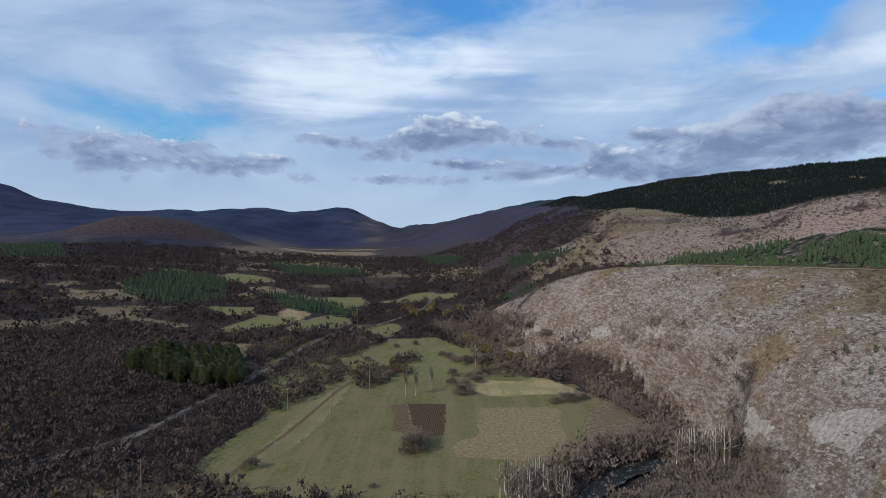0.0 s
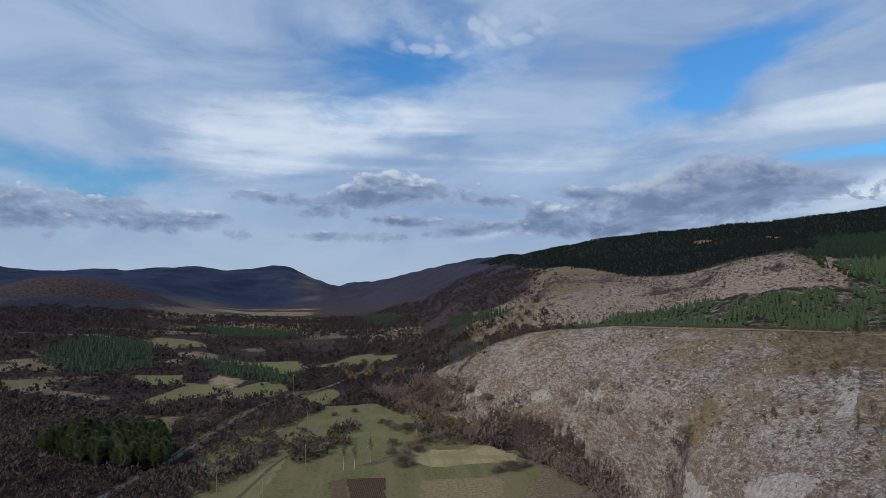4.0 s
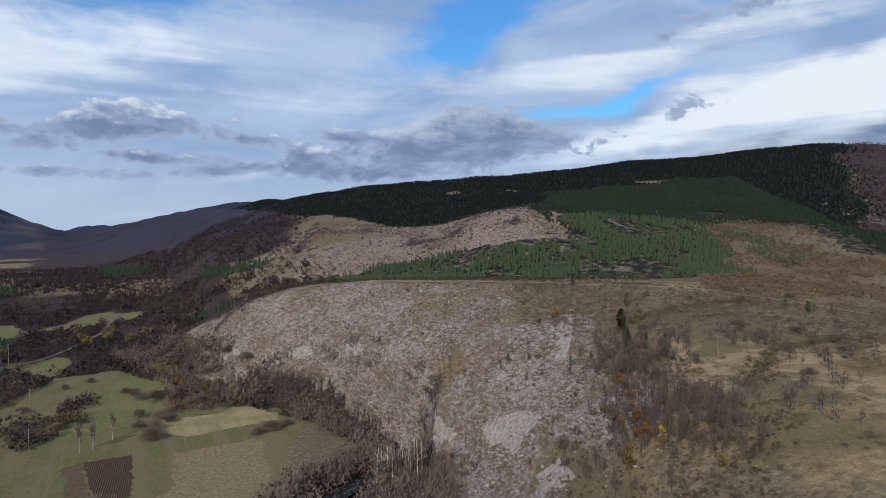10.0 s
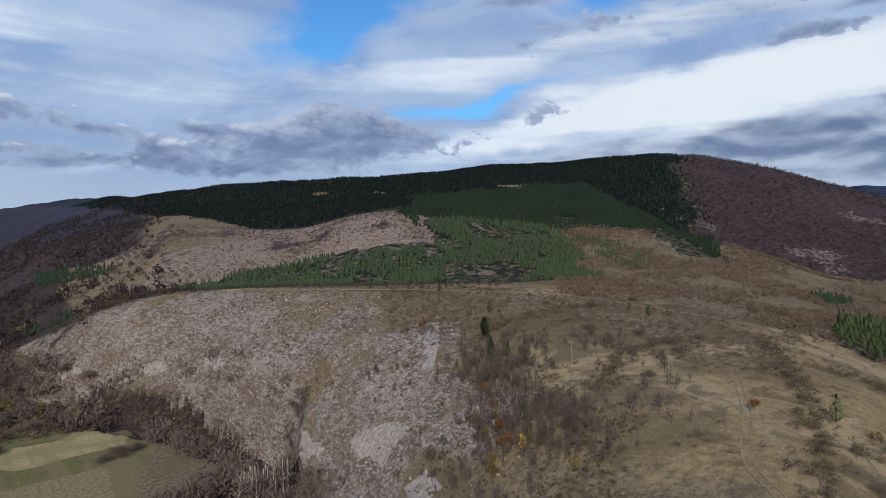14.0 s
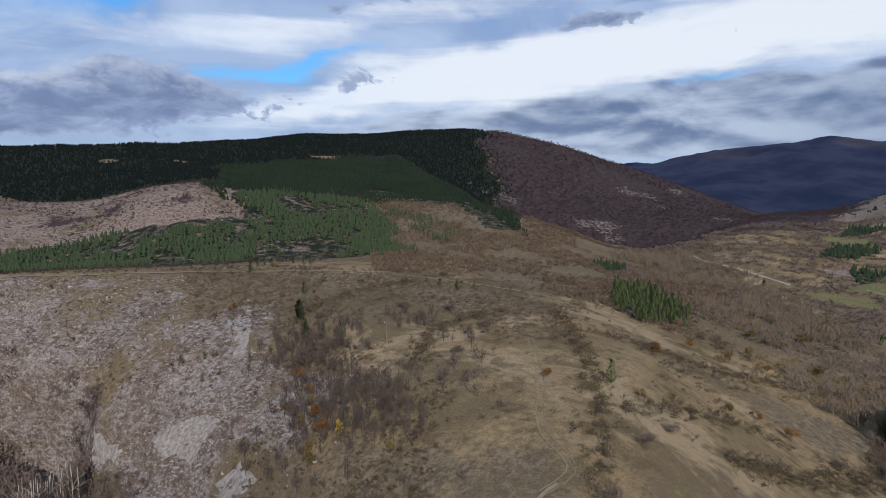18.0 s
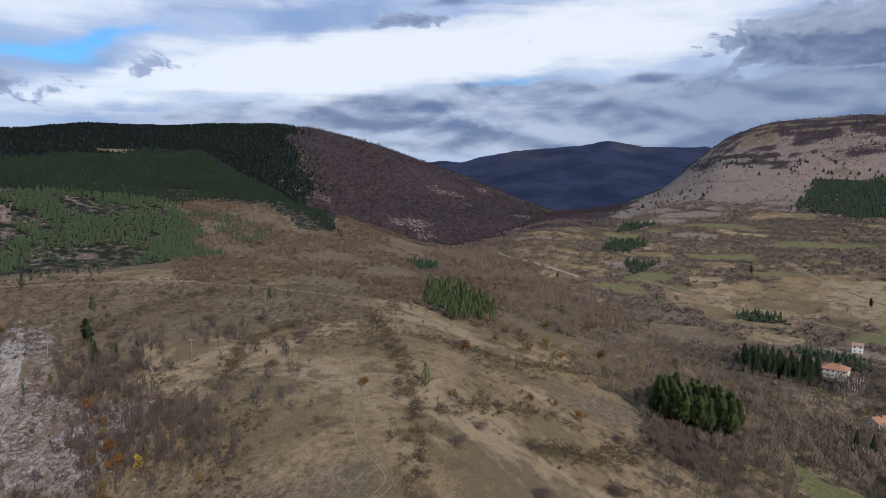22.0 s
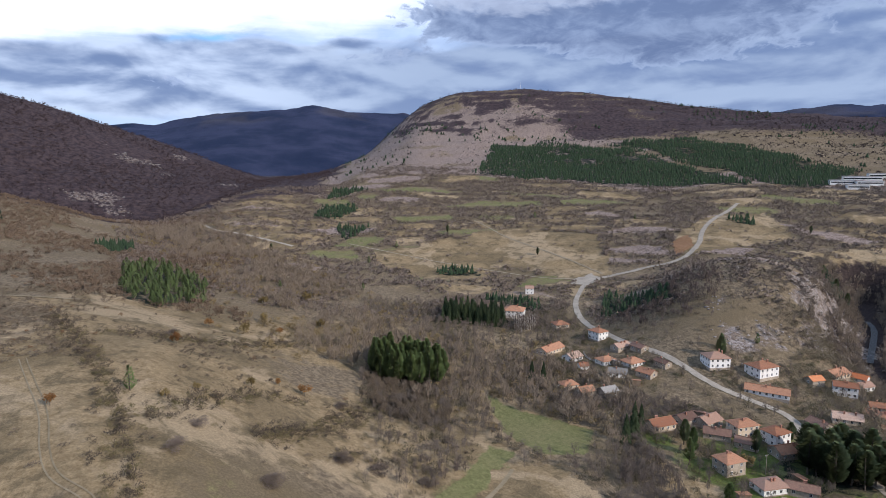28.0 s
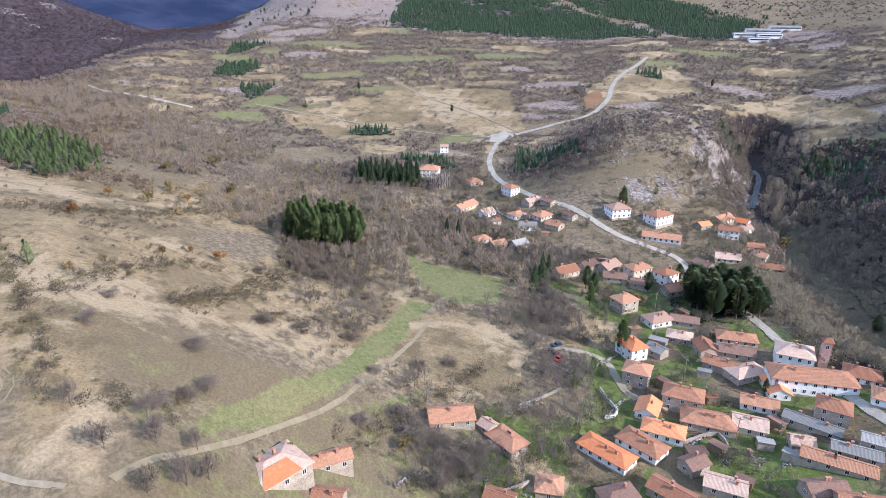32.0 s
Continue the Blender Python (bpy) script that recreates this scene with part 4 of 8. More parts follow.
    blades = n.ramp(n.noise(where, 1.5, 6, 0.8), 0.34, 0.66, 0.74, 1.22)
    colour = n.vmath("SCALE", n.vmath("MULTIPLY", colour, (1.02, 0.976, 0.955)))
    n.put(colour.inputs["Scale"], blades)
    height = n.math("ADD", n.math("ADD", tuft, n.math("MULTIPLY", fine, 0.6)), n.math("MULTIPLY", crag, n.math("MULTIPLY", sa.outputs[0], 3.0)))
    finish(n, colour, 0.95, height, 0.7, 0.32, spec=0.08)
    return m


def plant_material(name, dark, light, rough=0.85, through=0.0):
    """Leaves or twigs: differs from plant to plant and from leaf to leaf; through: the share of light that passes a leaf."""
    if dark[0] > dark[1]:  # bare wood, a shade redder
        dark, light = [(1.02 * r, 0.975 * g, b) for r, g, b in (dark, light)]
    m, n = material(name)
    where = n.add("ShaderNodeNewGeometry")
    tint = n.add("ShaderNodeAttribute", attribute="tint").outputs["Fac"]
    one = n.add("ShaderNodeObjectInfo").outputs["Random"]
    mixed = n.math("PINGPONG", n.math("ADD", tint, n.math("MULTIPLY", one, 2.0)), 1.0)
    f = n.math("ADD", n.math("MULTIPLY", where.outputs["Random Per Island"], 0.22), n.math("MULTIPLY", mixed, 0.70))
    colour = n.mix(f, rgb(*dark), rgb(*light))
    b = n.add("ShaderNodeBsdfPrincipled")
    n.put(b.inputs["Base Color"], colour)
    n.put(b.inputs["Roughness"], rough)
    n.put(b.inputs["Specular IOR Level"], 0.1)
    # soft shading of a mass of fine twigs or needles
    n.put(b.inputs["Normal"], n.vmath("NORMALIZE", n.vmath("ADD", n.vmath("MULTIPLY", where.outputs["Normal"], (0.42, 0.42, 0.42)), (0, 0, 0.72))))
    if through:
        leaf, both = n.add("ShaderNodeBsdfTranslucent"), n.add("ShaderNodeMixShader")
        n.put(leaf.inputs["Color"], colour)
        both.inputs[0].default_value = through
        n.put(both.inputs[1], b)
        n.put(both.inputs[2], leaf)
        b = both
    n.put(n.add("ShaderNodeOutputMaterial").inputs[0], b)
    return m


def plain_material(name, dark, light, scale=2.0, rough=0.8, strength=0.3, metal=0.0, distance=0.03):
    """A weathered surface, mottled at two scales."""
    m, n = material(name)
    where = n.add("ShaderNodeNewGeometry").outputs["Position"]
    one = n.add("ShaderNodeObjectInfo").outputs["Random"]
    f = n.math("ADD", n.math("MULTIPLY", n.noise(where, scale, 5, 0.65), 0.6), n.math("MULTIPLY", n.noise(where, scale * 0.15, 3, 0.6), 0.5))
    f = n.math("ADD", n.ramp(f, 0.35, 0.75), n.math("MULTIPLY", n.math("SUBTRACT", one, 0.5), 0.4))
    finish(n, n.mix(f, rgb(*dark), rgb(*light)), rough, n.noise(where, scale * 3, 4, 0.6), strength, distance, metal)
    return m


LAND = land_material()
PINE = plant_material("pine_needles", (0.014, 0.026, 0.014), (0.042, 0.066, 0.032))
PINE_YOUNG = plant_material("young_pine_needles", (0.024, 0.040, 0.021), (0.074, 0.104, 0.048))
PINE_DEEP = plant_material("deep_green_needles", (0.009, 0.017, 0.010), (0.027, 0.043, 0.022))
# needles nearly black: the mountain's cloud shade is put into their colour
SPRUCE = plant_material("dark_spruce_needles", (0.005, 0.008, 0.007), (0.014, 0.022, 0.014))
TWIGS = plant_material("bare_twigs", (0.078, 0.062, 0.050), (0.18, 0.145, 0.115))
TWIGS_DARK = plant_material("dark_bare_twigs", (0.066, 0.051, 0.043), (0.175, 0.136, 0.106))
RUST = plant_material("rusty_leaves", (0.13, 0.06, 0.02), (0.26, 0.14, 0.05))
OCHRE = plant_material("ochre_leaves", (0.12, 0.088, 0.03), (0.23, 0.17, 0.065))
YELLOW = plant_material("yellow_leaves", (0.30, 0.195, 0.012), (0.56, 0.40, 0.04))
BARK = plain_material("bark", (0.07, 0.055, 0.04), (0.16, 0.13, 0.10), 6)
PALE_BARK = plain_material("pale_bark", (0.30, 0.26, 0.21), (0.48, 0.43, 0.36), 5)

ground_ob = tagged(new("ground", build_ground()), "valley land with meadows, rocky slopes and mountains", "ground", kind="structure")
ground_ob.data.materials.append(LAND)


# ---------------------------------------------------------------- plants
def fan(points, faces):
    return np.array(points, float), np.array(faces, int)


def conifer_shape(rng, tiers=6, sides=9, spread=0.21):
    """Ragged tiers of drooping boughs, one unit high."""
    co, tris = [], []
    for k in range(tiers):
        t = k / tiers
        low, top, wide = 0.10 + 0.80 * t, 0.10 + 0.80 * t + 1.45 / tiers, spread * (1 - t) ** 0.85 + 0.02
        tip = len(co)
        co.append((rng.normal(0, 0.006), rng.normal(0, 0.006), min(top, 1.0)))
        ring = []
        for s in range(sides):
            a = 2 * math.pi * (s + rng.uniform(-0.3, 0.3)) / sides + k
            w = wide * (rng.uniform(0.82, 1.2) if s % 2 else rng.uniform(0.55, 0.75))
            ring.append(len(co))
            co.append((w * math.cos(a), w * math.sin(a), low + (rng.uniform(-0.03, 0.01) if s % 2 else 0.05)))
        tris += [(tip, ring[s], ring[(s + 1) % sides]) for s in range(sides)]
    return fan(co, tris)


def twig_shape(rng, count, wide=0.5, low=0.12, length=0.26, thick=0.022, lift=0.9):
    """A crown of bare twigs, one unit high: slivers that fan up and outwards, in a few uneven lobes."""
    lobes = [(rng.uniform(-0.5, 0.5) * wide, rng.uniform(-0.5, 0.5) * wide, rng.uniform(0.42, 0.78), rng.uniform(0.22, 0.38)) for _ in range(6)]
    co, tris = [], []
    for i in range(count):
        lx, ly, lz, lr = lobes[rng.integers(len(lobes))]
        d = rng.normal(size=3)
        d /= np.linalg.norm(d)
        p = np.array((lx, ly, lz)) + d * lr * rng.uniform(0.3, 1.0) ** 0.5 * np.array((wide * 1.7, wide * 1.7, 1.0)) * 0.8
        if p[2] < low or p[2] > 1.0:
            p[2] = rng.uniform(low, 0.9)
        way = np.array((p[0] * 1.1, p[1] * 1.1, lift)) + rng.normal(size=3) * 0.45
        way /= np.linalg.norm(way)
        side = np.cross(way, rng.normal(size=3))
        side *= thick / np.linalg.norm(side)
        half = way * length * rng.uniform(0.5, 1.0) * 0.5
        k = len(co)
        co += [p - half - side, p - half + side, p + half]
        tris.append((k, k + 1, k + 2))
    return fan(co, tris)


def bush_shape(rng, count, wide=0.55, low=0.02, length=0.17, thick=0.034, lobes=6):
    """A leafless bush, one unit high: short twig sprays over a few domed, uneven lobes."""
    heads = []
    for k in range(lobes):
        a, off = 6.28 * (k + rng.uniform(0, 0.7)) / lobes, wide * rng.uniform(0.1, 0.8)
        radius = rng.uniform(0.20, 0.36)
        heads.append((np.array((off * math.cos(a), off * math.sin(a), rng.uniform(radius * 0.6, 0.92 - radius) if off < wide * 0.55 else radius * 0.8)), radius))
    co, tris = [], []
    for i in range(count):
        c, radius = heads[rng.integers(lobes)]
        d = rng.normal(size=3)
        d[2] = abs(d[2]) if rng.random() < 0.75 else d[2]
        d /= np.linalg.norm(d)
        p = c + d * radius * rng.uniform(0.45, 1.05)
        p[2] = max(p[2], low)
        way = d * 0.7 + (0, 0, 0.8) + rng.normal(size=3) * 0.45
        way *= length * rng.uniform(0.6, 1.3) / np.linalg.norm(way)
        side = np.cross(way, rng.normal(size=3))
        side *= thick * rng.uniform(0.7, 1.3) / np.linalg.norm(side)
        k = len(co)
        co += [p - way * 0.5 - side, p - way * 0.5 + side, p + way * 0.5]
        tris.append((k, k + 1, k + 2))
    return fan(co, tris)


def leaf_shape(rng, count, wide=0.42, low=0.2, size=0.075, puff=1.0):
    """A crown of small leaf clumps, one unit high, in uneven lobes with gaps."""
    lobes = [(rng.uniform(-0.55, 0.55) * wide, rng.uniform(-0.55, 0.55) * wide, rng.uniform(0.35, 0.82), rng.uniform(0.14, 0.26)) for _ in range(8)]
    co, tris = [], []
    for i in range(count):
        lx, ly, lz, lr = lobes[rng.integers(len(lobes))]
        d = rng.normal(size=3)
        p = np.array((lx, ly, lz)) + d / np.linalg.norm(d) * lr * puff * rng.uniform(0.4, 1.05)
        p[2] = min(max(p[2], low), 1.0)
        u, v = rng.normal(size=3), rng.normal(size=3)
        u, v = u / np.linalg.norm(u) * size, v / np.linalg.norm(v) * size
        k = len(co)
        co += [p - u, p + u * 0.6 + v, p + u - v * 0.5, p - v]
        tris += [(k, k + 1, k + 2), (k, k + 2, k + 3)]
    return fan(co, tris)


def trunk_shape(height=0.6, radius=0.02, sides=5, bend=0.02):
    co, tris = [], []
    for k, (h, r) in enumerate(((-0.03, radius * 1.3), (height * 0.5, radius * 0.8), (height, radius * 0.25))):
        for s in range(sides):
            a = 2 * math.pi * s / sides
            co.append((r * math.cos(a) + bend * k, r * math.sin(a), h))
    for k in range(2):
        for s in range(sides):
            a, b = k * sides + s, k * sides + (s + 1) % sides
            tris += [(a, b, b + sides), (a, b + sides, a + sides)]
    return fan(co, tris)


def joined(shapes):
    co, tris, base = [], [], 0
    for c, t in shapes:
        co.append(c)
        tris.append(t + base)
        base += len(c)
    return np.concatenate(co), np.concatenate(tris)


def raw_mesh(name, co, tris, tint=None):
    mesh = bpy.data.meshes.new(name)
    mesh.vertices.add(len(co))
    mesh.vertices.foreach_set("co", np.asarray(co, np.float32).ravel())
    mesh.loops.add(tris.size)
    mesh.loops.foreach_set("vertex_index", np.asarray(tris, np.int32).ravel())
    mesh.polygons.add(len(tris))
    mesh.polygons.foreach_set("loop_start", np.arange(0, tris.size, 3, dtype=np.int32))
    mesh.update(calc_edges=True)
    if tint is not None:
        mesh.attributes.new("tint", "FLOAT", "POINT").data.foreach_set("value", np.asarray(tint, np.float32))
    return mesh


STONE_MAT = plain_material("pale_limestone", (0.175, 0.150, 0.132), (0.38, 0.342, 0.308), 0.9, 0.95, 0.8, distance=0.15)


def sow(name, label, category, mat, shapes, xy, heights, seed, widen=(0.85, 1.2), sink=0.02):
    """Many plants as one object of kind stuff; each stands on the land, turned and sized on its own."""
    rng = np.random.default_rng(seed)
    xy = np.asarray(xy, float).reshape(-1, 2)
    if not len(xy):
        return None
    z = ground(xy[:, 0], xy[:, 1])
    pick = rng.integers(len(shapes), size=len(xy))
    turn, wide = rng.uniform(0, 2 * math.pi, len(xy)), rng.uniform(*widen, len(xy))
    cos, tris, tints, base = [], [], [], 0
    for k, (c, t) in enumerate(shapes):
        idx = np.where(pick == k)[0]
        if not len(idx):
            continue
        h, w, a = np.asarray(heights)[idx, None], wide[idx, None], turn[idx, None]
        px = (c[None, :, 0] * np.cos(a) - c[None, :, 1] * np.sin(a)) * h * w + xy[idx, 0, None]
        py = (c[None, :, 0] * np.sin(a) + c[None, :, 1] * np.cos(a)) * h * w + xy[idx, 1, None]
        pz = (c[None, :, 2] - sink) * h + z[idx, None]
        cos.append(np.stack([px, py, pz], -1).reshape(-1, 3))
        tris.append((t[None] + (np.arange(len(idx)) * len(c))[:, None, None] + base).reshape(-1, 3))
        own = 0.5 * rng.random(len(idx)) + 0.5 * np.clip(0.5 + 0.9 * fractal(xy[idx, 0], xy[idx, 1], 38, 3, seed), 0, 1)
        tints.append(np.repeat(own, len(c)))
        base += len(idx) * len(c)
    ob = new(name, raw_mesh(name, np.concatenate(cos), np.concatenate(tris), np.concatenate(tints)))
    ob.data.materials.append(mat)
    return tagged(ob, label, category, kind="stuff")


def scatter(rng, count, az, r, keep):
    """Random places by heading and distance ranges, kept where keep(heading, zone, x, y) beats chance."""
    a = np.radians(rng.uniform(*az, count))
    d = np.sqrt(rng.uniform(r[0] ** 2, r[1] ** 2, count))
    x, y = d * np.sin(a), d * np.cos(a)
    deg, zone = zone_at(x, y)
    ok = rng.random(count) < keep(deg, zone, x, y)
    return np.stack([x[ok], y[ok]], -1)


RNG = np.random.default_rng(7)
CONIFERS_FAR = [conifer_shape(RNG, 3, 6, 0.27) for _ in range(4)]
CONIFERS_FARTHEST = [conifer_shape(RNG, 2, 5, 0.29) for _ in range(5)]
CONIFERS_MID = [conifer_shape(RNG, 4, 7, 0.22) for _ in range(6)]
SHRUBS = [bush_shape(RNG, 84, length=0.12, thick=0.032) for _ in range(8)]
SHRUBS_FARTHEST = [bush_shape(RNG, 26, 0.5, 0.02, 0.20, 0.078, 5) for _ in range(8)]
SHRUBS_MID = [bush_shape(RNG, 34, 0.5, 0.02, 0.18, 0.064, 6) for _ in range(10)]
SHRUBS_DOT = [bush_shape(RNG, 17, 0.5, 0.02, 0.24, 0.105, 5) for _ in range(10)]
SHRUBS_FAR = [bush_shape(RNG, 48, 0.5, 0.02, 0.17, 0.058, 5) for _ in range(8)]
BARE_FINE = [joined([twig_shape(RNG, 190, 0.34, 0.16, 0.15, 0.0085, 1.2), trunk_shape(0.8, 0.013, 4)]) for _ in range(6)]
BARE_TREES = [joined([twig_shape(RNG, 80, 0.32, 0.22, 0.21, 0.017, 1.5), trunk_shape(0.8, 0.014, 4)]) for _ in range(6)]



# ---------------------------------------------------------------- plots, roads and waters
from mathutils.geometry import delaunay_2d_cdt


def field_material(name, dark, light, rows=None, turn=0.0, green=None, strong=0.45):
    """Soil or grass; rows: distance of the furrows in metres."""
    m, n = material(name)
    where = n.add("ShaderNodeNewGeometry").outputs["Position"]
    tuft, mid = n.noise(where, 0.7, 6, 0.7), n.noise(where, 0.06, 4, 0.6)
    colour = n.mix(n.ramp(tuft, 0.3, 0.7), rgb(*dark), rgb(*light))
    if green:
        long_way = n.add("ShaderNodeMapping", where)
        long_way.inputs["Rotation"].default_value = (0, 0, radians(-14))
        long_way.inputs["Scale"].default_value = (1.0, 0.09, 1.0)
        colour = n.mix(n.ramp(n.noise(long_way, 0.16, 5, 0.6), 0.42, 0.60, 0.0, 0.6), colour, rgb(*[1.08 * g for g in green]))
        colour = n.mix(n.ramp(mid, 0.42, 0.66, 0.0, 0.6), colour, rgb(*green))
    height = tuft
    if rows:
        lines = n.add("ShaderNodeMapping", where)
        lines.inputs["Rotation"].default_value = (0, 0, radians(turn))
        wave = n.add("ShaderNodeTexWave", lines)
        for key, value in (("Scale", 0.31 / rows), ("Distortion", 1.2), ("Detail", 2.0), ("Detail Scale", 0.6)):
            n.put(wave.inputs[key], value)
        colour = n.mix(n.math("MULTIPLY", wave.outputs["Fac"], strong), colour, rgb(*[0.55 * c for c in dark]))
        height = n.math("ADD", tuft, wave.outputs["Fac"])
    finish(n, colour, 0.95, height, 0.7, 0.25, spec=0.08)
    return m


MEADOW = field_material("meadow_grass", (0.084, 0.086, 0.032), (0.152, 0.140, 0.058), None, 12, (0.165, 0.132, 0.074), 0.04)
SOIL = field_material("ploughed_soil", (0.060, 0.036, 0.022), (0.105, 0.065, 0.042), 0.8, 4, None, 0.12)
ROUGH_SOIL = field_material("rough_soil", (0.075, 0.052, 0.032), (0.15, 0.105, 0.062))
STUBBLE_MAT = field_material("stubble", (0.26, 0.200, 0.100), (0.36, 0.288, 0.155), None, 10, (0.17, 0.155, 0.075), 0.05)
WEED_MAT = field_material("dry_weeds", (0.13, 0.098, 0.052), (0.275, 0.215, 0.120))
DRY_MAT = field_material("dry_grass", (0.15, 0.128, 0.062), (0.24, 0.20, 0.105), None, -16, (0.13, 0.12, 0.055), 0.2)
RED_MAT = field_material("red_earth", (0.16, 0.085, 0.045), (0.24, 0.14, 0.075))
GRAVEL = plain_material("pale_gravel", (0.22, 0.188, 0.145), (0.36, 0.315, 0.25), 1.2, 0.95)
ASPHALT = plain_material("worn_asphalt", (0.085, 0.077, 0.070), (0.155, 0.140, 0.125), 1.5, 0.9)
WORN_GRASS = plain_material("worn_dry_grass", (0.17, 0.133, 0.078), (0.25, 0.20, 0.125), 1.0, 0.95)
EARTH_TRACK = plain_material("trodden_earth", (0.20, 0.16, 0.105), (0.29, 0.245, 0.17), 1.0, 0.95)


def plot(name, label, poly, mat, lift=0.12, gap=4.0, ragged=0.8, seed=1):
    """A piece of ground with its own cover, laid over the land."""
    rng = np.random.default_rng(seed)
    rim = []
    for (ax, ay), (bx, by) in zip(poly, poly[1:] + poly[:1]):
        k = max(1, int(math.hypot(bx - ax, by - ay) / 3))
        for t in np.arange(k) / k:
            rim.append((ax + (bx - ax) * t + rng.normal(0, ragged * 0.5), ay + (by - ay) * t + rng.normal(0, ragged * 0.5)))
    xs, ys = np.array(rim).T
    gx, gy = np.meshgrid(np.arange(xs.min(), xs.max(), gap), np.arange(ys.min(), ys.max(), gap))
    gx, gy = gx.ravel() + rng.uniform(-0.6, 0.6, gx.size), gy.ravel() + rng.uniform(-0.6, 0.6, gy.size)
    keep = inside(tuple(rim), gx, gy)
    pts = [Vector(p) for p in rim] + [Vector(p) for p in zip(gx[keep], gy[keep])]
    edges = [(i, (i + 1) % len(rim)) for i in range(len(rim))]
    co, _, faces, *_ = delaunay_2d_cdt(pts, edges, [], 1, 0.01)
    xy = np.array([tuple(c) for c in co])
    tri = np.array([f[:3] for f in faces if len(f) == 3])
    z = ground(xy[:, 0], xy[:, 1]) + lift
    ob = new(name, raw_mesh(name, np.column_stack([xy, z]), tri))
    ob.data.polygons.foreach_set("use_smooth", np.ones(len(tri), dtype=bool))
    up = sum(p.normal.z for p in ob.data.polygons)
    if up < 0:
        ob.data.flip_normals()
    ob.data.materials.append(mat)
    return tagged(ob, label, "field", kind="structure")


def smooth_line(line, gap=3.0):
    """Points every few metres along a rounded-off line."""
    p = np.array(line, float)
    for _ in range(3):
        q = np.empty((2 * len(p), 2))
        q[0], q[-1] = p[0], p[-1]
        q[1:-1:2] = 0.75 * p[:-1] + 0.25 * p[1:]
        q[2:-1:2] = 0.25 * p[:-1] + 0.75 * p[1:]
        p = q
    s = np.concatenate([[0], np.cumsum(np.hypot(*np.diff(p, axis=0).T))])
    t = np.arange(0, s[-1], gap)
    return np.column_stack([np.interp(t, s, p[:, 0]), np.interp(t, s, p[:, 1])])


def ribbon(name, label, line, width, mat, lift=0.16, level=None, category="road", seed=3, shift=0.0):
    """A road or a water laid along a line."""
    rng = np.random.default_rng(seed)
    p = smooth_line(line)
    d = np.gradient(p, axis=0)
    side = np.column_stack([-d[:, 1], d[:, 0]]) / np.hypot(*d.T)[:, None]
    rows = []
    for k, f in enumerate((-0.5, -0.2, 0.2, 0.5)):
        w = width * f * (1 + (rng.normal(0, 0.10, len(p)) if k in (0, 3) else 0)) + shift
        q = p + side * np.broadcast_to(w, len(p))[:, None]
        z = ground(q[:, 0], q[:, 1]) + lift if level is None else np.full(len(q), level)
        rows.append(np.column_stack([q, z]))
    co = np.stack(rows, 1).reshape(-1, 3)
    tris = []
    for i in range(len(p) - 1):
        for k in range(3):
            a = i * 4 + k
            tris += [(a, a + 5, a + 1), (a, a + 4, a + 5)]
    ob = new(name, raw_mesh(name, co, np.array(tris)))
    if sum(f.normal.z for f in ob.data.polygons) < 0:
        ob.data.flip_normals()
    ob.data.polygons.foreach_set("use_smooth", np.ones(len(tris), dtype=bool))
    ob.data.materials.append(mat)
    return tagged(ob, label, category, kind="structure")


def water_material():
    m, n = material("river_water")
    where = n.add("ShaderNodeNewGeometry").outputs["Position"]
    ripple = n.noise(where, 1.4, 5, 0.65)
    foam = n.ramp(n.noise(where, 0.8, 6, 0.75), 0.57, 0.63)
    colour = n.mix(foam, rgb(0.014, 0.016, 0.016), rgb(0.30, 0.31, 0.30))
    finish(n, colour, n.mix(foam, rgb(0.38, 0.38, 0.38), rgb(0.8, 0.8, 0.8)), ripple, 0.9, 0.3, spec=0.15)
    return m


WATER = water_material()
plot("meadow", "broad grazed green meadow on the valley floor", BIG_MEADOW, MEADOW, 0.06, 5.0, 1.6)
plot("ploughed_plot", "dark brown freshly ploughed plot", PLOUGHED, SOIL, 0.14)
plot("rough_plot", "rough brown fallow beside the ploughed plot", ROUGH_PLOT, ROUGH_SOIL, 0.13, ragged=1.8)
plot("stubble_field", "pale yellow stubble field by the river", STUBBLE, STUBBLE_MAT, 0.13)
plot("weedy_field", "field of dry brown weeds", WEEDY, WEED_MAT, 0.13, ragged=2.2)
plot("dry_strip", "strip of dry mown grass along a ditch", DRY_STRIP, DRY_MAT, 0.12, ragged=1.6)
plot("earth_bank", "bare reddish earth bank inside the road bend", RED_SOIL, RED_MAT, 0.25, ragged=2.0)
SCREE = field_material("pale_scree", (0.17, 0.145, 0.125), (0.37, 0.33, 0.295))
for patch in (((86, 362), (93, 353), (95, 344), (90, 348), (86, 356)), ((106, 320), (109, 305), (110, 298), (108, 303), (105, 312)), ((53, 424), (61, 408), (64, 397), (58, 406), (53, 417)), ((160, 214), (168, 208), (163, 199), (148, 185), (144, 188), (155, 198)),
              ((116, 195), (121, 187), (125, 176), (123, 167), (114, 169), (113, 183)), ((108, 150), (112, 144), (108, 131), (105, 133), (104, 142)), ((115, 236), (113, 217), (113, 207), (110, 209), (109, 223))):
    plot("scree", "patch of bare pale scree on the slope", patch, SCREE, 0.12, 1.3, 1.3)
ribbon("valley_road", "narrow grey asphalt road along the valley", VALLEY_ROAD, 3.4, ASPHALT, 0.3)
ribbon("main_road", "pale road winding through the village", MAIN_ROAD, 3.7, GRAVEL, 0.25)
ribbon("hill_road", "white gravel road up the terraces", HILL_ROAD, 4.5, GRAVEL, 0.4)
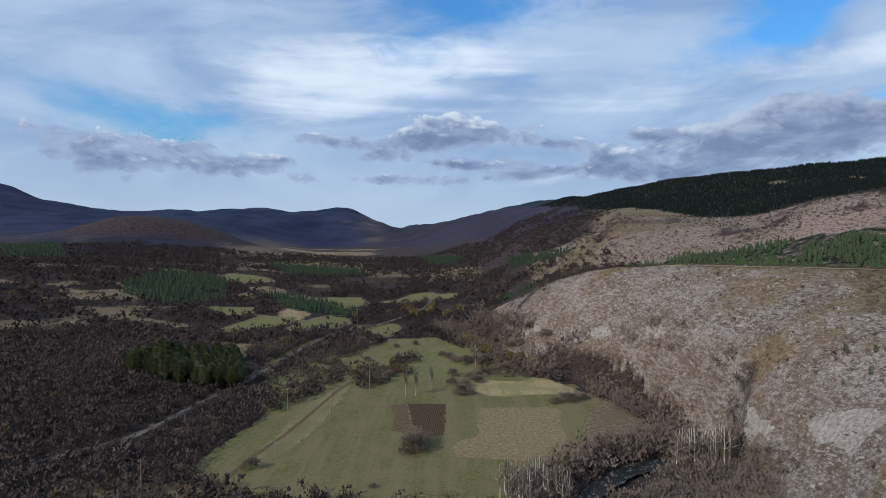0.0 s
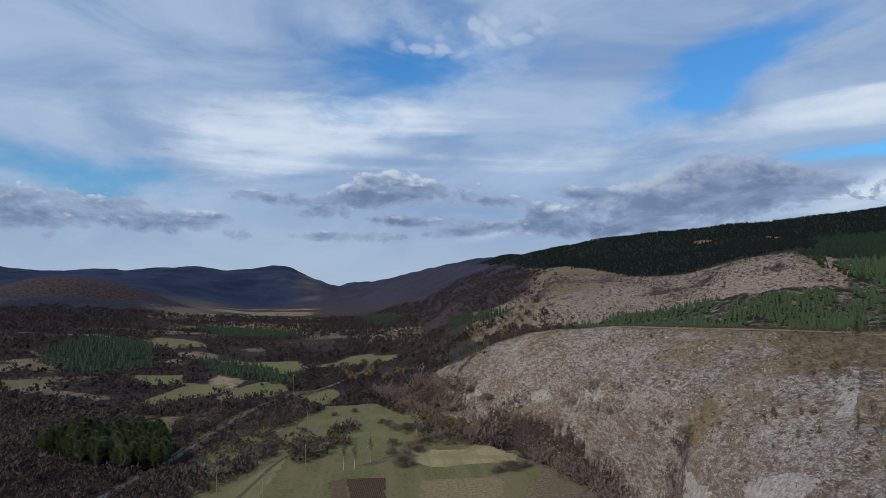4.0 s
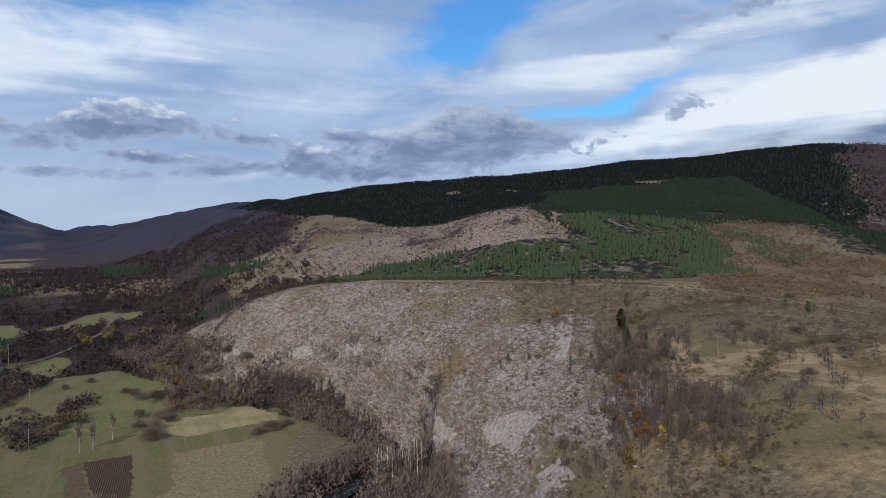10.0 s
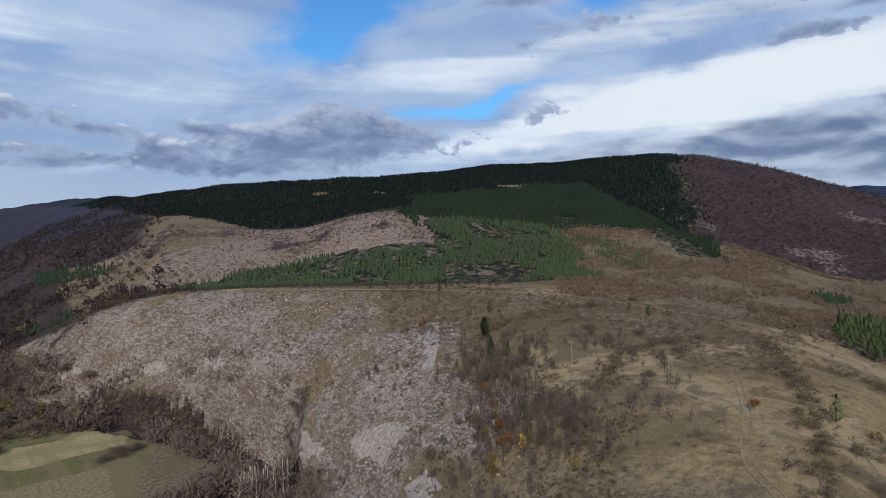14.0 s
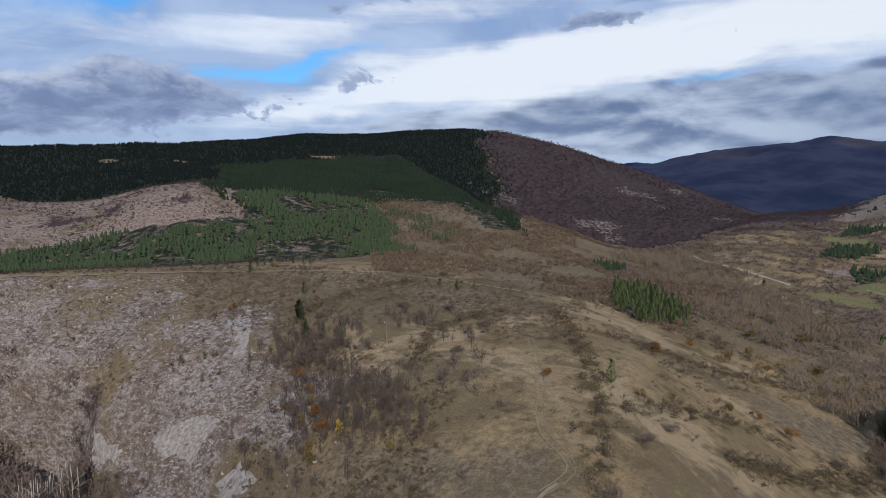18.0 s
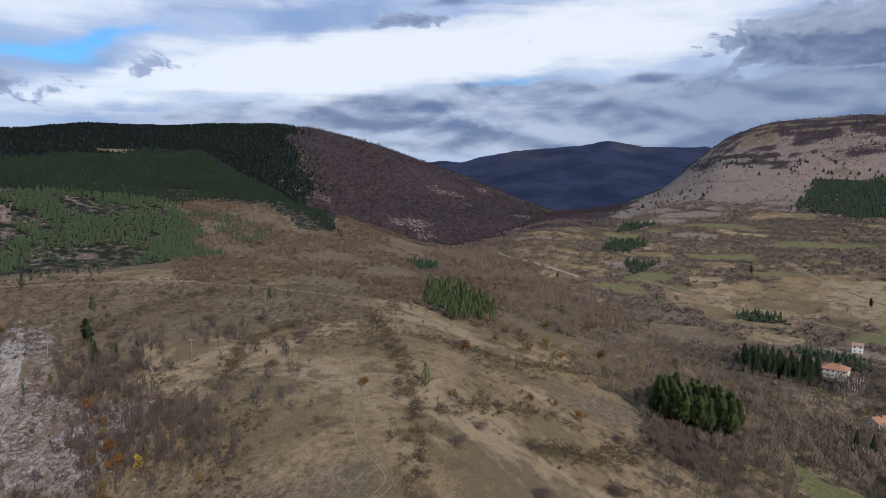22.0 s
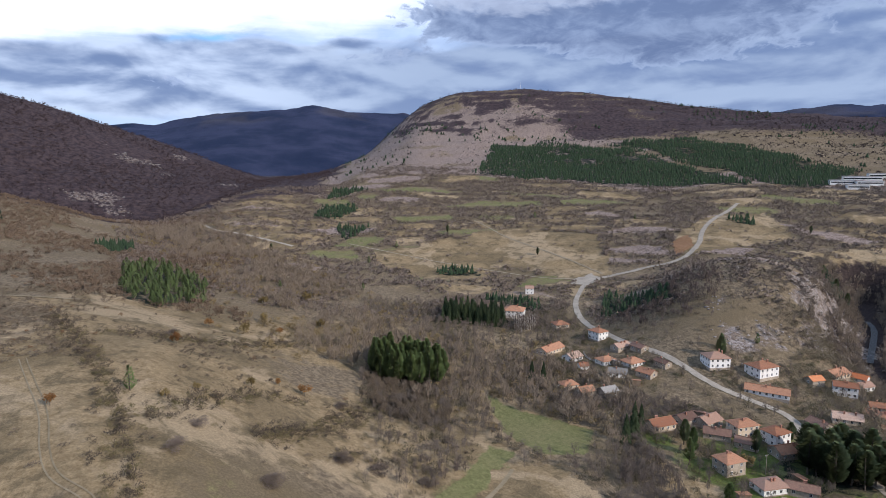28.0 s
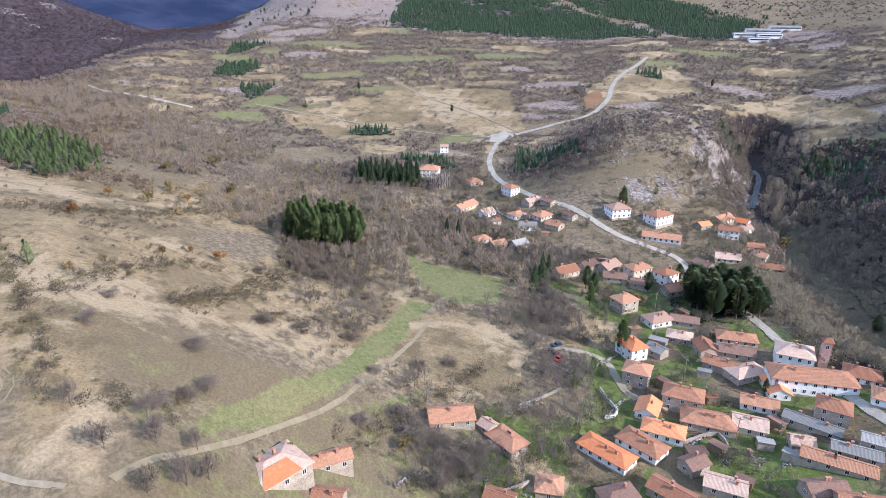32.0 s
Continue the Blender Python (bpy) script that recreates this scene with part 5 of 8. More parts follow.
ribbon("cart_track", "pale cart track across the terraces", CART_TRACK, 1.5, EARTH_TRACK, 0.3)
ribbon("field_track", "pale field track on the slope", FIELD_TRACK, 1.5, EARTH_TRACK, 0.3)
ribbon("far_road", "pale road by the gorge mouth", FAR_ROAD, 3.6, GRAVEL, 0.4)
ribbon("village_lane", "dusty village lane", VILLAGE_LANE, 2.4, EARTH_TRACK, 0.18)
ribbon("rim_track", "pale trodden track along the plateau's rim", RIM_TRACK, 2.6, WORN_GRASS, 0.25)
ribbon("strip_track", "pale grassy track beside the strip of meadow", STRIP_TRACK, 1.4, WORN_GRASS, 0.12)
ribbon("barn_track", "stony white track by the barn", BARN_TRACK, 1.0, EARTH_TRACK, 0.16)
for k in (-0.9, 0.9):
    ribbon("wheel_rut", "pale wheel rut in dry grass", PLATEAU_RUTS, 0.35, WORN_GRASS, 0.12, shift=k)
plot("gravel_yard", "white gravel yard at the road fork", ((462, -200), (470, -188), (484, -196), (488, -214), (474, -216)), GRAVEL, 0.3, 3.0, 1.2)
ribbon("ditch", "dry brown ditch through the meadow", DITCH, 1.8, ROUGH_SOIL, 0.17, category="ditch")
ribbon("river", "dark shallow river with ripples", RIVER[5:], 7.5, WATER, level=-2.3, category="river")
ribbon("gorge_river", "grey river leaving a wooded gorge", GORGE_RIVER[1:5], 3.6, WATER, level=-4.6, category="river")

# ---------------------------------------------------------------- where plants may stand
HOUSE_XY = np.array([(h[0], h[1], 0.5 * max(h[3], h[4]) + 1.5) for g in HOUSES for h in g])


def free(x, y, margin=1.0):
    """1 where nothing built or farmed is in the way."""
    ok = np.ones(np.shape(x))
    for p in PLOTS:
        ok = ok * ~inside(p, x, y)
    for r in ROADS:
        ok = ok * (to_line(r, x, y) > 3.2 + margin)
    ok = ok * (to_line(PLATEAU_RUTS, x, y) > 2.0) * (to_line(STRIP_TRACK, x, y) > 2.0) * (to_line(RIM_TRACK, x, y) > 2.6)
    for r in (RIVER, GORGE_RIVER):
        ok = ok * (to_line(r, x, y) > 5.5)
    for hx, hy, hr in HOUSE_XY:
        ok = ok * (np.hypot(x - hx, y - hy) > hr + margin)
    return ok


def in_any(polys, x, y):
    ok = np.zeros(np.shape(x), bool)
    for p in polys:
        ok |= inside(p, x, y)
    return ok


def fill(rng, poly, gap, jitter=0.35, stray=0.0):
    """Places spread over an outline at about one gap from one another; stray: how far its border wanders."""
    xs, ys = np.array(poly, float).T
    gx, gy = np.meshgrid(np.arange(xs.min() - stray, xs.max() + stray, gap), np.arange(ys.min() - stray, ys.max() + stray, gap * 0.9))
    gx = gx + (np.arange(gx.shape[0]) % 2)[:, None] * gap * 0.5
    gx, gy = gx.ravel() + rng.normal(0, jitter * gap, gx.size), gy.ravel() + rng.normal(0, jitter * gap, gy.size)
    keep = inside(poly, gx + stray * 2 * fractal(gx, gy, 60, 4, 221), gy + stray * 2 * fractal(gx, gy, 60, 4, 223)) if stray else inside(poly, gx, gy)
    return np.column_stack([gx[keep], gy[keep]])


def n1(x, y, size, seed):
    return fractal(x, y, size, 4, seed)


# ---- forests
xy = scatter(RNG, 66000, (4, 70), (650, 1720), lambda d, z, x, y: ~in_any((UPPER_SLOPE,), x, y) * band(z + 0.2 * n1(x, y, 90, 51), 6.2, 8.02, 0.12) * step(-0.1, 0.1, z + 0.1 * n1(x, y, 90, 51) - 6.15 - np.clip(23 - d, 0, 20) * 0.10) * band(d + 2.5 * fractal(x, y, 150, 3, 151), 4, 60.5, 1.5)
             * (1 - band(z, 7.0, 7.5, 0.1) * step(0.42, 0.52, fractal(x, y, 120, 4, 89))))
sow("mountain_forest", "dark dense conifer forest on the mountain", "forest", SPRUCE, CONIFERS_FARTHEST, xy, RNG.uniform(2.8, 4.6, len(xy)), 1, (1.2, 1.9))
xy = fill(RNG, YOUNG_FOREST, 3.1, stray=12)
gaps = n1(xy[:, 0], xy[:, 1], 34, 93) + 0.5 * n1(xy[:, 0], xy[:, 1], 9, 193)
xy = xy[gaps > -0.13]
loose = fill(RNG, LOOSE_PINES, 4.0)
xy = np.concatenate([xy, loose[n1(loose[:, 0], loose[:, 1], 26, 195) + 0.6 * n1(loose[:, 0], loose[:, 1], 8, 197) > 0.12]])
high = 4.3 + 1.5 * n1(xy[:, 0], xy[:, 1], 30, 199) + RNG.normal(0, 0.7, len(xy))
sow("young_pine_forest", "young green pine plantation on the slope", "forest", PINE_YOUNG, CONIFERS_MID, xy, np.clip(high, 2.0, 6.2), 2, (1.1, 1.7))
xy = fill(RNG, UPPER_SLOPE, 4.0, stray=26)
xy = xy[n1(xy[:, 0], xy[:, 1], 40, 94) + 0.4 * n1(xy[:, 0], xy[:, 1], 10, 194) > -0.45]
sow("upper_pine_forest", "dark green pine forest climbing the mountain", "forest", PINE_DEEP, CONIFERS_FAR, xy, RNG.uniform(3.4, 5.6, len(xy)), 3, (0.9, 1.4))
xy = np.concatenate([fill(RNG, p, g) for p, g in ((UPPER_PINES, 5),) + tuple((p, 6.5) for p in WEST_PINES) + tuple((p, 6) for p in RIM_PINES) + tuple((p, 4.6) for p in TERRACE_PINES)])
xy = np.concatenate([xy, fill(RNG, HILL_FOREST, 4.7, stray=12), fill(RNG, HILL_FOREST_SOUTH, 4.7, stray=12)])
keep = n1(xy[:, 0], xy[:, 1], 60, 133) + 0.4 * n1(xy[:, 0], xy[:, 1], 14, 135) > -0.42
xy = xy[keep]
sow("pine_woods", "dark green pine woods on the slopes", "forest", PINE, CONIFERS_FAR, xy, RNG.uniform(4, 6.8, len(xy)), 4, (0.85, 1.3))

# low twig tones; part of the valley's cloud shade is in their colour
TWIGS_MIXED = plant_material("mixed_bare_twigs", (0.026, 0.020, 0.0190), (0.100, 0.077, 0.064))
TWIGS_BROWN = plant_material("brown_twigs", (0.108, 0.086, 0.060), (0.245, 0.196, 0.134))
# ---- bare woods and scrub
def west(d, z, x, y):
    return (1 - 0.9 * clearings(x, y, d)) * free(x, y) * ~in_any(ALL_PINES, x, y) * step(16, 8, d + 6 * n1(x, y, 70, 131)) * (1 - band(d, 5, 60, 1) * band(z, 1.9, 4.0, 0.1)) * (1 - 0.97 * step(0, 3, valley_fields(x, y)[1]) * (valley_fields(x, y)[0] < 0.15) * band(z, 2.4, 5.5, 0.2) * step(-23, -19, d))


xy = scatter(RNG, 14500, (-46, 16), (165, 470), lambda d, z, x, y: west(d, z, x, y) * step(-0.3 - 0.4 * step(-14, -20, d), 0.15 - 0.3 * step(-14, -20, d), n1(x, y, 45, 95)))
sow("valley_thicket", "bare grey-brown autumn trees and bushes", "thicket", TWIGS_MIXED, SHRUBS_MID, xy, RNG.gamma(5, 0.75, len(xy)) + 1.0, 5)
xy = scatter(RNG, 27000, (-46, 20), (440, 1350), lambda d, z, x, y: west(d, z, x, y) * step(-0.6, -0.1, n1(x, y, 80, 96)))
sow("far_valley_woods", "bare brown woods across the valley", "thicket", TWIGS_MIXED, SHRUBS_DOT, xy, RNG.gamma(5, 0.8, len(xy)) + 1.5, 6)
xy = scatter(RNG, 2600, (-46, 14), (180, 900), lambda d, z, x, y: west(d, z, x, y) * step(0.05, 0.4, n1(x, y, 45, 98)))
sow("valley_autumn_trees", "trees with a few rusty leaves left", "trees", plant_material("faded_leaves", (0.060, 0.045, 0.026), (0.135, 0.100, 0.052)), SHRUBS_FAR, xy, RNG.uniform(4, 9, len(xy)), 7)
# bushes close along the valley road
rows = np.concatenate([smooth_line(VALLEY_ROAD, 1.7) for _ in range(2)])
side = np.where(np.arange(len(rows)) < len(rows) // 2, 1.0, -1.0)
rows = rows + np.column_stack([side * RNG.uniform(4.0, 9.0, len(rows)), RNG.normal(0, 1.5, len(rows))])
rows = rows[(to_line(VALLEY_ROAD, rows[:, 0], rows[:, 1]) > 3.6) & ~inside(BIG_MEADOW, rows[:, 0], rows[:, 1])]
sow("roadside_bushes", "bare bushes close along the valley road", "thicket", TWIGS_MIXED, SHRUBS, rows, RNG.gamma(5, 0.6, len(rows)) + 1.0, 33)
# belt along the river, with an open bank at the bend
OPEN_BANK = ((34, 168), (56, 180), (84, 212), (78, 230), (58, 214), (40, 198))


def rock_side(d, z):
    return band(d, 8, 40, 1) * step(2.05, 2.15, z)



a = scatter(RNG, 12000, (-6, 34), (150, 520), lambda d, z, x, y: free(x, y) * step(20, 7, to_line(RIVER, x, y)) * (1 - 0.8 * rock_side(d, z)) * ~inside(OPEN_BANK, x, y))
sow("riverside_trees", "dark bare trees and bushes along the river", "thicket", TWIGS_DARK, SHRUBS, a, RNG.gamma(6, 1.1, len(a)) + 2, 8)
ROCK_TWIGS = plant_material("rock_slope_twigs", (0.052, 0.038, 0.027), (0.150, 0.115, 0.078))
# brushwood at the foot of the left, steep end of the rocks
xy = scatter(RNG, 5200, (3, 24), (280, 470), lambda d, z, x, y: free(x, y) * band(z, 1.9, 2.75, 0.12) * step(-0.45, 0.05, n1(x, y, 26, 183)))
sow("slope_foot_brushwood", "brown and ochre brushwood below the cliffs", "thicket", plant_material("slope_foot_twigs", (0.105, 0.078, 0.048), (0.270, 0.205, 0.120)), SHRUBS_FAR, xy, RNG.gamma(5, 0.42, len(xy)) + 0.7, 43)
# brushwood at the foot of the rocks, and sparse bushes among them
xy = scatter(RNG, 15000, (4, 46), (170, 470), lambda d, z, x, y: free(x, y) * band(z, 1.85, 4.25, 0.05) * (0.36 + 0.45 * step(0.12, 0.4, n1(x, y, 40, 119)) + 0.8 * step(2.7, 2.1, z) * step(-0.2, 0.3, n1(x, y, 30, 99))) * (1 - band(d, 24, 38, 2) * band(z, 1.9, 2.6, 0.1) * 0.85))
sow("rock_slope_bushes", "low brown bushes among pale rocks", "bushes", ROCK_TWIGS, SHRUBS_FARTHEST, xy, RNG.gamma(4, 0.24, len(xy)) + 0.3, 9)
# brown brushwood between river and spur
xy = scatter(RNG, 2600, (17, 37), (150, 262), lambda d, z, x, y: free(x, y) * step(31, 27, d) * ~inside(OPEN_BANK, x, y) * step(2.25, 1.95, z) * (to_line(RIVER, x, y) > 9) * (x > 60) * 0.8)
sow("river_brushwood", "brown brushwood below the rocks", "thicket", TWIGS, SHRUBS, xy, RNG.gamma(5, 0.8, len(xy)) + 1.2, 30)
# the spur with its thickets
xy = scatter(RNG, 1700, (36, 62), (118, 250), lambda d, z, x, y: free(x, y) * np.clip(band(d, 42.5, 54, 2) * step(150, 180, np.hypot(x, y)) * (0.25 + step(-0.1, 0.3, n1(x, y, 26, 101))) + 0.12, 0, 1) * step(-0.3, 0.2, n1(x, y, 40, 102)))
sow("spur_thicket", "bare upright saplings on the dry spur", "thicket", TWIGS, BARE_TREES, xy, RNG.uniform(2.5, 7, len(xy)), 10)
COPSE_TWIGS = plant_material("copse_twigs", (0.085, 0.068, 0.054), (0.185, 0.150, 0.118))
SPUR_COPSE = ((132, 132), (135, 127), (137, 108), (124, 85), (113, 82), (112, 95), (115, 110))
RIDGE_COPSE = ((146, 169), (158, 176), (165, 166), (157, 147), (146, 147), (137, 153))
xy = np.concatenate([fill(RNG, SPUR_COPSE, 2.7), fill(RNG, RIDGE_COPSE, 3.0)])
sow("spur_copse", "grey-brown copse of bare saplings on the spur", "thicket", COPSE_TWIGS, BARE_FINE, xy, RNG.uniform(3.0, 6.0, len(xy)), 44)
xy = scatter(RNG, 4200, (30, 60), (120, 215), lambda d, z, x, y: free(x, y) * band(d + 4 * n1(x, y, 30, 203), 36, 55, 2) * (0.25 + 0.6 * step(-0.1, 0.3, n1(x, y, 18, 201))))
sow("spur_undergrowth", "low brown and olive undergrowth on the spur", "bushes", plant_material("spur_twigs", (0.070, 0.055, 0.032), (0.185, 0.145, 0.082)), SHRUBS_FAR, xy, RNG.gamma(4, 0.22, len(xy)) + 0.3, 45)
# plateau: bushes in clumps and hedges
xy = scatter(RNG, 9000, (40, 104), (140, 440), lambda d, z, x, y: free(x, y) * (0.05 + 0.6 * step(0.14, 0.40, n1(x, y, 40, 103)) + 0.6 * step(225, 260, np.hypot(x, y)) * step(345, 325, np.hypot(x, y)) * step(74, 66, d) * step(-0.35, 0.1, n1(x, y, 22, 233))))
PLATEAU_TWIGS = plant_material("plateau_twigs", (0.060, 0.048, 0.034), (0.180, 0.142, 0.094))
OLIVE_TWIGS = plant_material("olive_twigs", (0.075, 0.070, 0.030), (0.215, 0.172, 0.080))
sow("plateau_bushes", "brown bushes in clumps on dry grass", "bushes", PLATEAU_TWIGS, SHRUBS_FAR, xy, RNG.gamma(4, 0.32, len(xy)) + 0.4, 11)
xy = scatter(RNG, 5200, (34, 70), (215, 340), lambda d, z, x, y: free(x, y) * (0.15 + 0.85 * step(-0.3, 0.15, n1(x, y, 20, 251))) * step(225, 250, np.hypot(x, y) + 2.0 * (d - 50)) * 0.75)
sow("rim_scrub", "grey-brown scrub along the plateau's rim", "bushes", PLATEAU_TWIGS, SHRUBS_MID, xy, RNG.gamma(4, 0.26, len(xy)) + 0.4, 50, (1.0, 1.6))
HEDGES = (((251, 105), (211, 81), (180, 65), (157, 53), (138, 47), (124, 43), (109, 39)), ((156, 48), (170, 43), (191, 35), (210, 26), (218, 13)), ((161, 28), (175, 19), (200, 5), (244, -12)),
          ((175, 3), (183, -10), (184, -27)), ((231, 81), (249, 61), (272, 44), (321, 18), (332, -5)), ((168, 23), (185, 10), (212, -4), (236, -18)),
          ((120, -16), (142, -40), (158, -66)), ((108, 30), (120, 16), (104, 10)), ((150, 110), (168, 120), (196, 128), (230, 120)), ((-58, 310), (-57, 262), (-67, 221), (-68, 190)), ((160, 180), (200, 190), (250, 180)))
rows = np.concatenate([smooth_line(h, 0.42) for h in HEDGES])
rows = rows + RNG.normal(0, 2.3, rows.shape)
rows = rows[free(rows[:, 0], rows[:, 1]) * (n1(rows[:, 0], rows[:, 1], 25, 104) > -0.5) > 0]
sow("hedge_bushes", "bare hedgerow bushes between meadows", "hedge", PLATEAU_TWIGS, SHRUBS, rows[::2], RNG.gamma(4, 0.42, len(rows[::2])) + 0.6, 12)
sow("hedge_olive_bushes", "olive and ochre bushes in the hedgerows", "hedge", OLIVE_TWIGS, SHRUBS, rows[1::2], RNG.gamma(4, 0.32, len(rows[1::2])) + 0.5, 41)
THICKET = ((326, -17), (250, -8), (232, -16), (223, -42), (285, -53))
xy = scatter(RNG, 5200, (90, 112), (200, 350), lambda d, z, x, y: free(x, y) * in_any((THICKET,), x, y) * step(-0.4, 0.0, n1(x, y, 22, 173)))
sow("hillside_thicket", "grey-brown saplings filling the hillside hollow", "thicket", PLATEAU_TWIGS, BARE_TREES, xy, RNG.uniform(2.5, 6.0, len(xy)), 42)
# brown slope towards the gorge
xy = scatter(RNG, 10000, (50, 82), (330, 760), lambda d, z, x, y: free(x, y) * ~in_any(ALL_PINES, x, y) * band(z, 4.0, 6.2, 0.1) * step(-0.35, 0.15, n1(x, y, 55, 105)))
sow("rusty_scrub", "rusty brown oak scrub on the slope", "scrub", plant_material("oak_scrub", (0.102, 0.074, 0.047), (0.208, 0.151, 0.097)), SHRUBS_FARTHEST, xy, RNG.uniform(2.5, 5.5, len(xy)), 13)
# trees along the creek from the gorge to the village
xy = scatter(RNG, 9000, (70, 118), (200, 720), lambda d, z, x, y: free(x, y) * ~in_any(ALL_PINES, x, y) * step(62, 14, to_line(CREEK, x, y)) * 0.95 * step(-0.4, 0.0, n1(x, y, 45, 231)))
sow("creek_trees", "tall bare grey trees along the creek", "trees", TWIGS_BROWN, BARE_TREES, xy, RNG.uniform(5, 10.5, len(xy)), 14, (1.0, 1.4))
xy = scatter(RNG, 5200, (62, 118), (200, 700), lambda d, z, x, y: free(x, y) * ~in_any(ALL_PINES, x, y) * step(80, 25, to_line(CREEK, x, y)) * step(-0.25, 0.2, n1(x, y, 30, 161)))
sow("creek_autumn_trees", "small trees with thin ochre leaves by the creek", "trees", plant_material("thin_ochre_leaves", (0.125, 0.092, 0.045), (0.25, 0.19, 0.09)), SHRUBS_FAR, xy, RNG.uniform(3, 6.5, len(xy)), 39)
xy = scatter(RNG, 1500, (46, 108), (150, 420), lambda d, z, x, y: free(x, y) * step(0.22, 0.42, n1(x, y, 30, 163)) * 0.35)
sow("plateau_oak_scrub", "low rusty oak scrub on dry grass", "bushes", plant_material("rusty_scrub_leaves", (0.12, 0.066, 0.032), (0.22, 0.135, 0.070)), SHRUBS_FAR, xy, RNG.uniform(0.8, 2.4, len(xy)), 40)
# hedges of the terraces
def hedged(x, y):
    which, border = terrace_fields(x, y)
    which = which + 0.22 * fractal(x, y, 190, 3, 145)
    return (1 - 0.97 * in_any(OPEN_FIELDS, x, y)) * np.clip(0.95 * step(6.0, 3.0, border) * step(-0.7, -0.2, n1(x, y, 40, 106)) + 0.02 + (which > 0.52) * 0.85 * step(-0.3, 0.2, n1(x, y, 30, 116)), 0, 1)


xy = scatter(RNG, 47000, (72, 148), (390, 1080), lambda d, z, x, y: free(x, y, 2) * ~in_any(ALL_PINES, x, y) * band(z, 4.1, 6.1, 0.1) * hedged(x, y))
sow("terrace_hedges", "bare brown hedges between terraced fields", "hedge", plant_material("terrace_twigs", (0.062, 0.050, 0.041), (0.215, 0.172, 0.130)), SHRUBS_DOT, xy, RNG.uniform(2.2, 5.0, len(xy)), 15, (1.1, 1.7))
# wooded slopes of the gorge and the hill
xy = scatter(RNG, 9000, (58, 92), (640, 1420), lambda d, z, x, y: band(z, 6.1, 8.0, 0.1) * step(59.5, 61.5, d + 2.5 * fractal(x, y, 150, 3, 151)) * step(91, 89, d) * step(-0.5, 0.0, n1(x, y, 120, 107)) * (1 - 0.9 * gorge_cliffs(x, y)))
# purple-brown twigs with the slope's cloud shade painted into their tone
sow("gorge_woods", "bare purple-brown woods on the steep mountain", "forest", plant_material("purple_twigs", (0.024, 0.018, 0.021), (0.070, 0.051, 0.048)), SHRUBS_FARTHEST, xy, RNG.uniform(3.5, 6.5, len(xy)), 16)
xy = scatter(RNG, 11000, (92, 145), (1020, 1720), lambda d, z, x, y: ~in_any((HILL_FOREST, HILL_FOREST_SOUTH), x, y) * band(z, 6.05, 8.0, 0.1) * (0.22 + 0.7 * step(102, 128, d) + 0.35 * step(7.2, 7.6, z)) * step(-0.3, 0.2, n1(x, y, 60, 108)))
sow("hill_scrub", "sparse scrub on the stony hill", "scrub", TWIGS_MIXED, SHRUBS_FARTHEST, xy, RNG.uniform(2.5, 6.0, len(xy)), 17)
xy = scatter(RNG, 2400, (91, 140), (960, 1700), lambda d, z, x, y: band(z, 6.1, 7.9, 0.1) * step(-0.1, 0.3, n1(x, y, 110, 253)) * 0.8)
sow("hill_pines", "single dark pines dotted over the stony hill", "trees", PINE, CONIFERS_FAR, xy, RNG.uniform(4, 8, len(xy)), 51, (1.3, 1.9))
# pale scrubby shoulders behind the rim
xy = scatter(RNG, 9000, (8, 46), (400, 720), lambda d, z, x, y: ~in_any(ALL_PINES, x, y) * band(z, 4.1, 6.25, 0.05) * (0.28 + 0.7 * step(-0.1, 0.3, n1(x, y, 45, 109))))
sow("shoulder_scrub", "low scrub on pale stony shoulders", "scrub", TWIGS_MIXED, SHRUBS_FARTHEST, xy, RNG.uniform(1.2, 3.2, len(xy)), 18)
# woods round the village
xy = scatter(RNG, 10500, (92, 150), (112, 440), lambda d, z, x, y: free(x, y, 2.0) * (1 - 0.97 * in_any((SLOPE_MEADOW,), x, y)) * ~in_any((VILLAGE_PINES, SPRUCE_ROW, GROVE), x, y) * np.clip(step(-0.05, 0.3, n1(x, y, 38, 110)) * 0.55 + 0.95 * band(d, 103, 124, 2) * step(-0.45, -0.05, n1(x, y, 26, 171)) * step(240, 215, np.hypot(x, y)) + 0.8 * band(d, 95, 112, 3) * step(180, 220, np.hypot(x, y)) + step(24, 8, to_line(GORGE_RIVER, x, y)) + in_any(HOLLOWS, x, y) * 1.0, 0.10, 0.95))
cut = len(xy) // 2
VILLAGE_TWIGS = plant_material("village_twigs", (0.095, 0.078, 0.060), (0.215, 0.178, 0.134))
sow("village_trees", "bare grey trees among gardens", "trees", VILLAGE_TWIGS, BARE_FINE, xy[:cut], RNG.uniform(3, 7.5, cut), 19)
sow("garden_bushes", "grey-brown and olive bushes among gardens", "bushes", plant_material("garden_twigs", (0.055, 0.050, 0.028), (0.17, 0.145, 0.085)), SHRUBS, xy[cut:], RNG.gamma(5, 0.45, len(xy) - cut) + 0.6, 35)
xy = scatter(RNG, 2600, (132, 150), (200, 450), lambda d, z, x, y: free(x, y) * (to_line(GORGE_RIVER, x, y) < 120) * step(138, 143, d) * step(290, 325, np.hypot(x, y)) * step(-0.4, 0.1, n1(x, y, 50, 111)))
sow("gorge_side_woods", "shaded dense woods beside the gorge river", "forest", TWIGS_DARK, SHRUBS, xy, RNG.uniform(5, 10, len(xy)), 20)
xy = scatter(RNG, 3000, (120, 150), (300, 620), lambda d, z, x, y: free(x, y) * step(45, 8, to_line(GORGE_RIVER, x, y)) * 0.9)
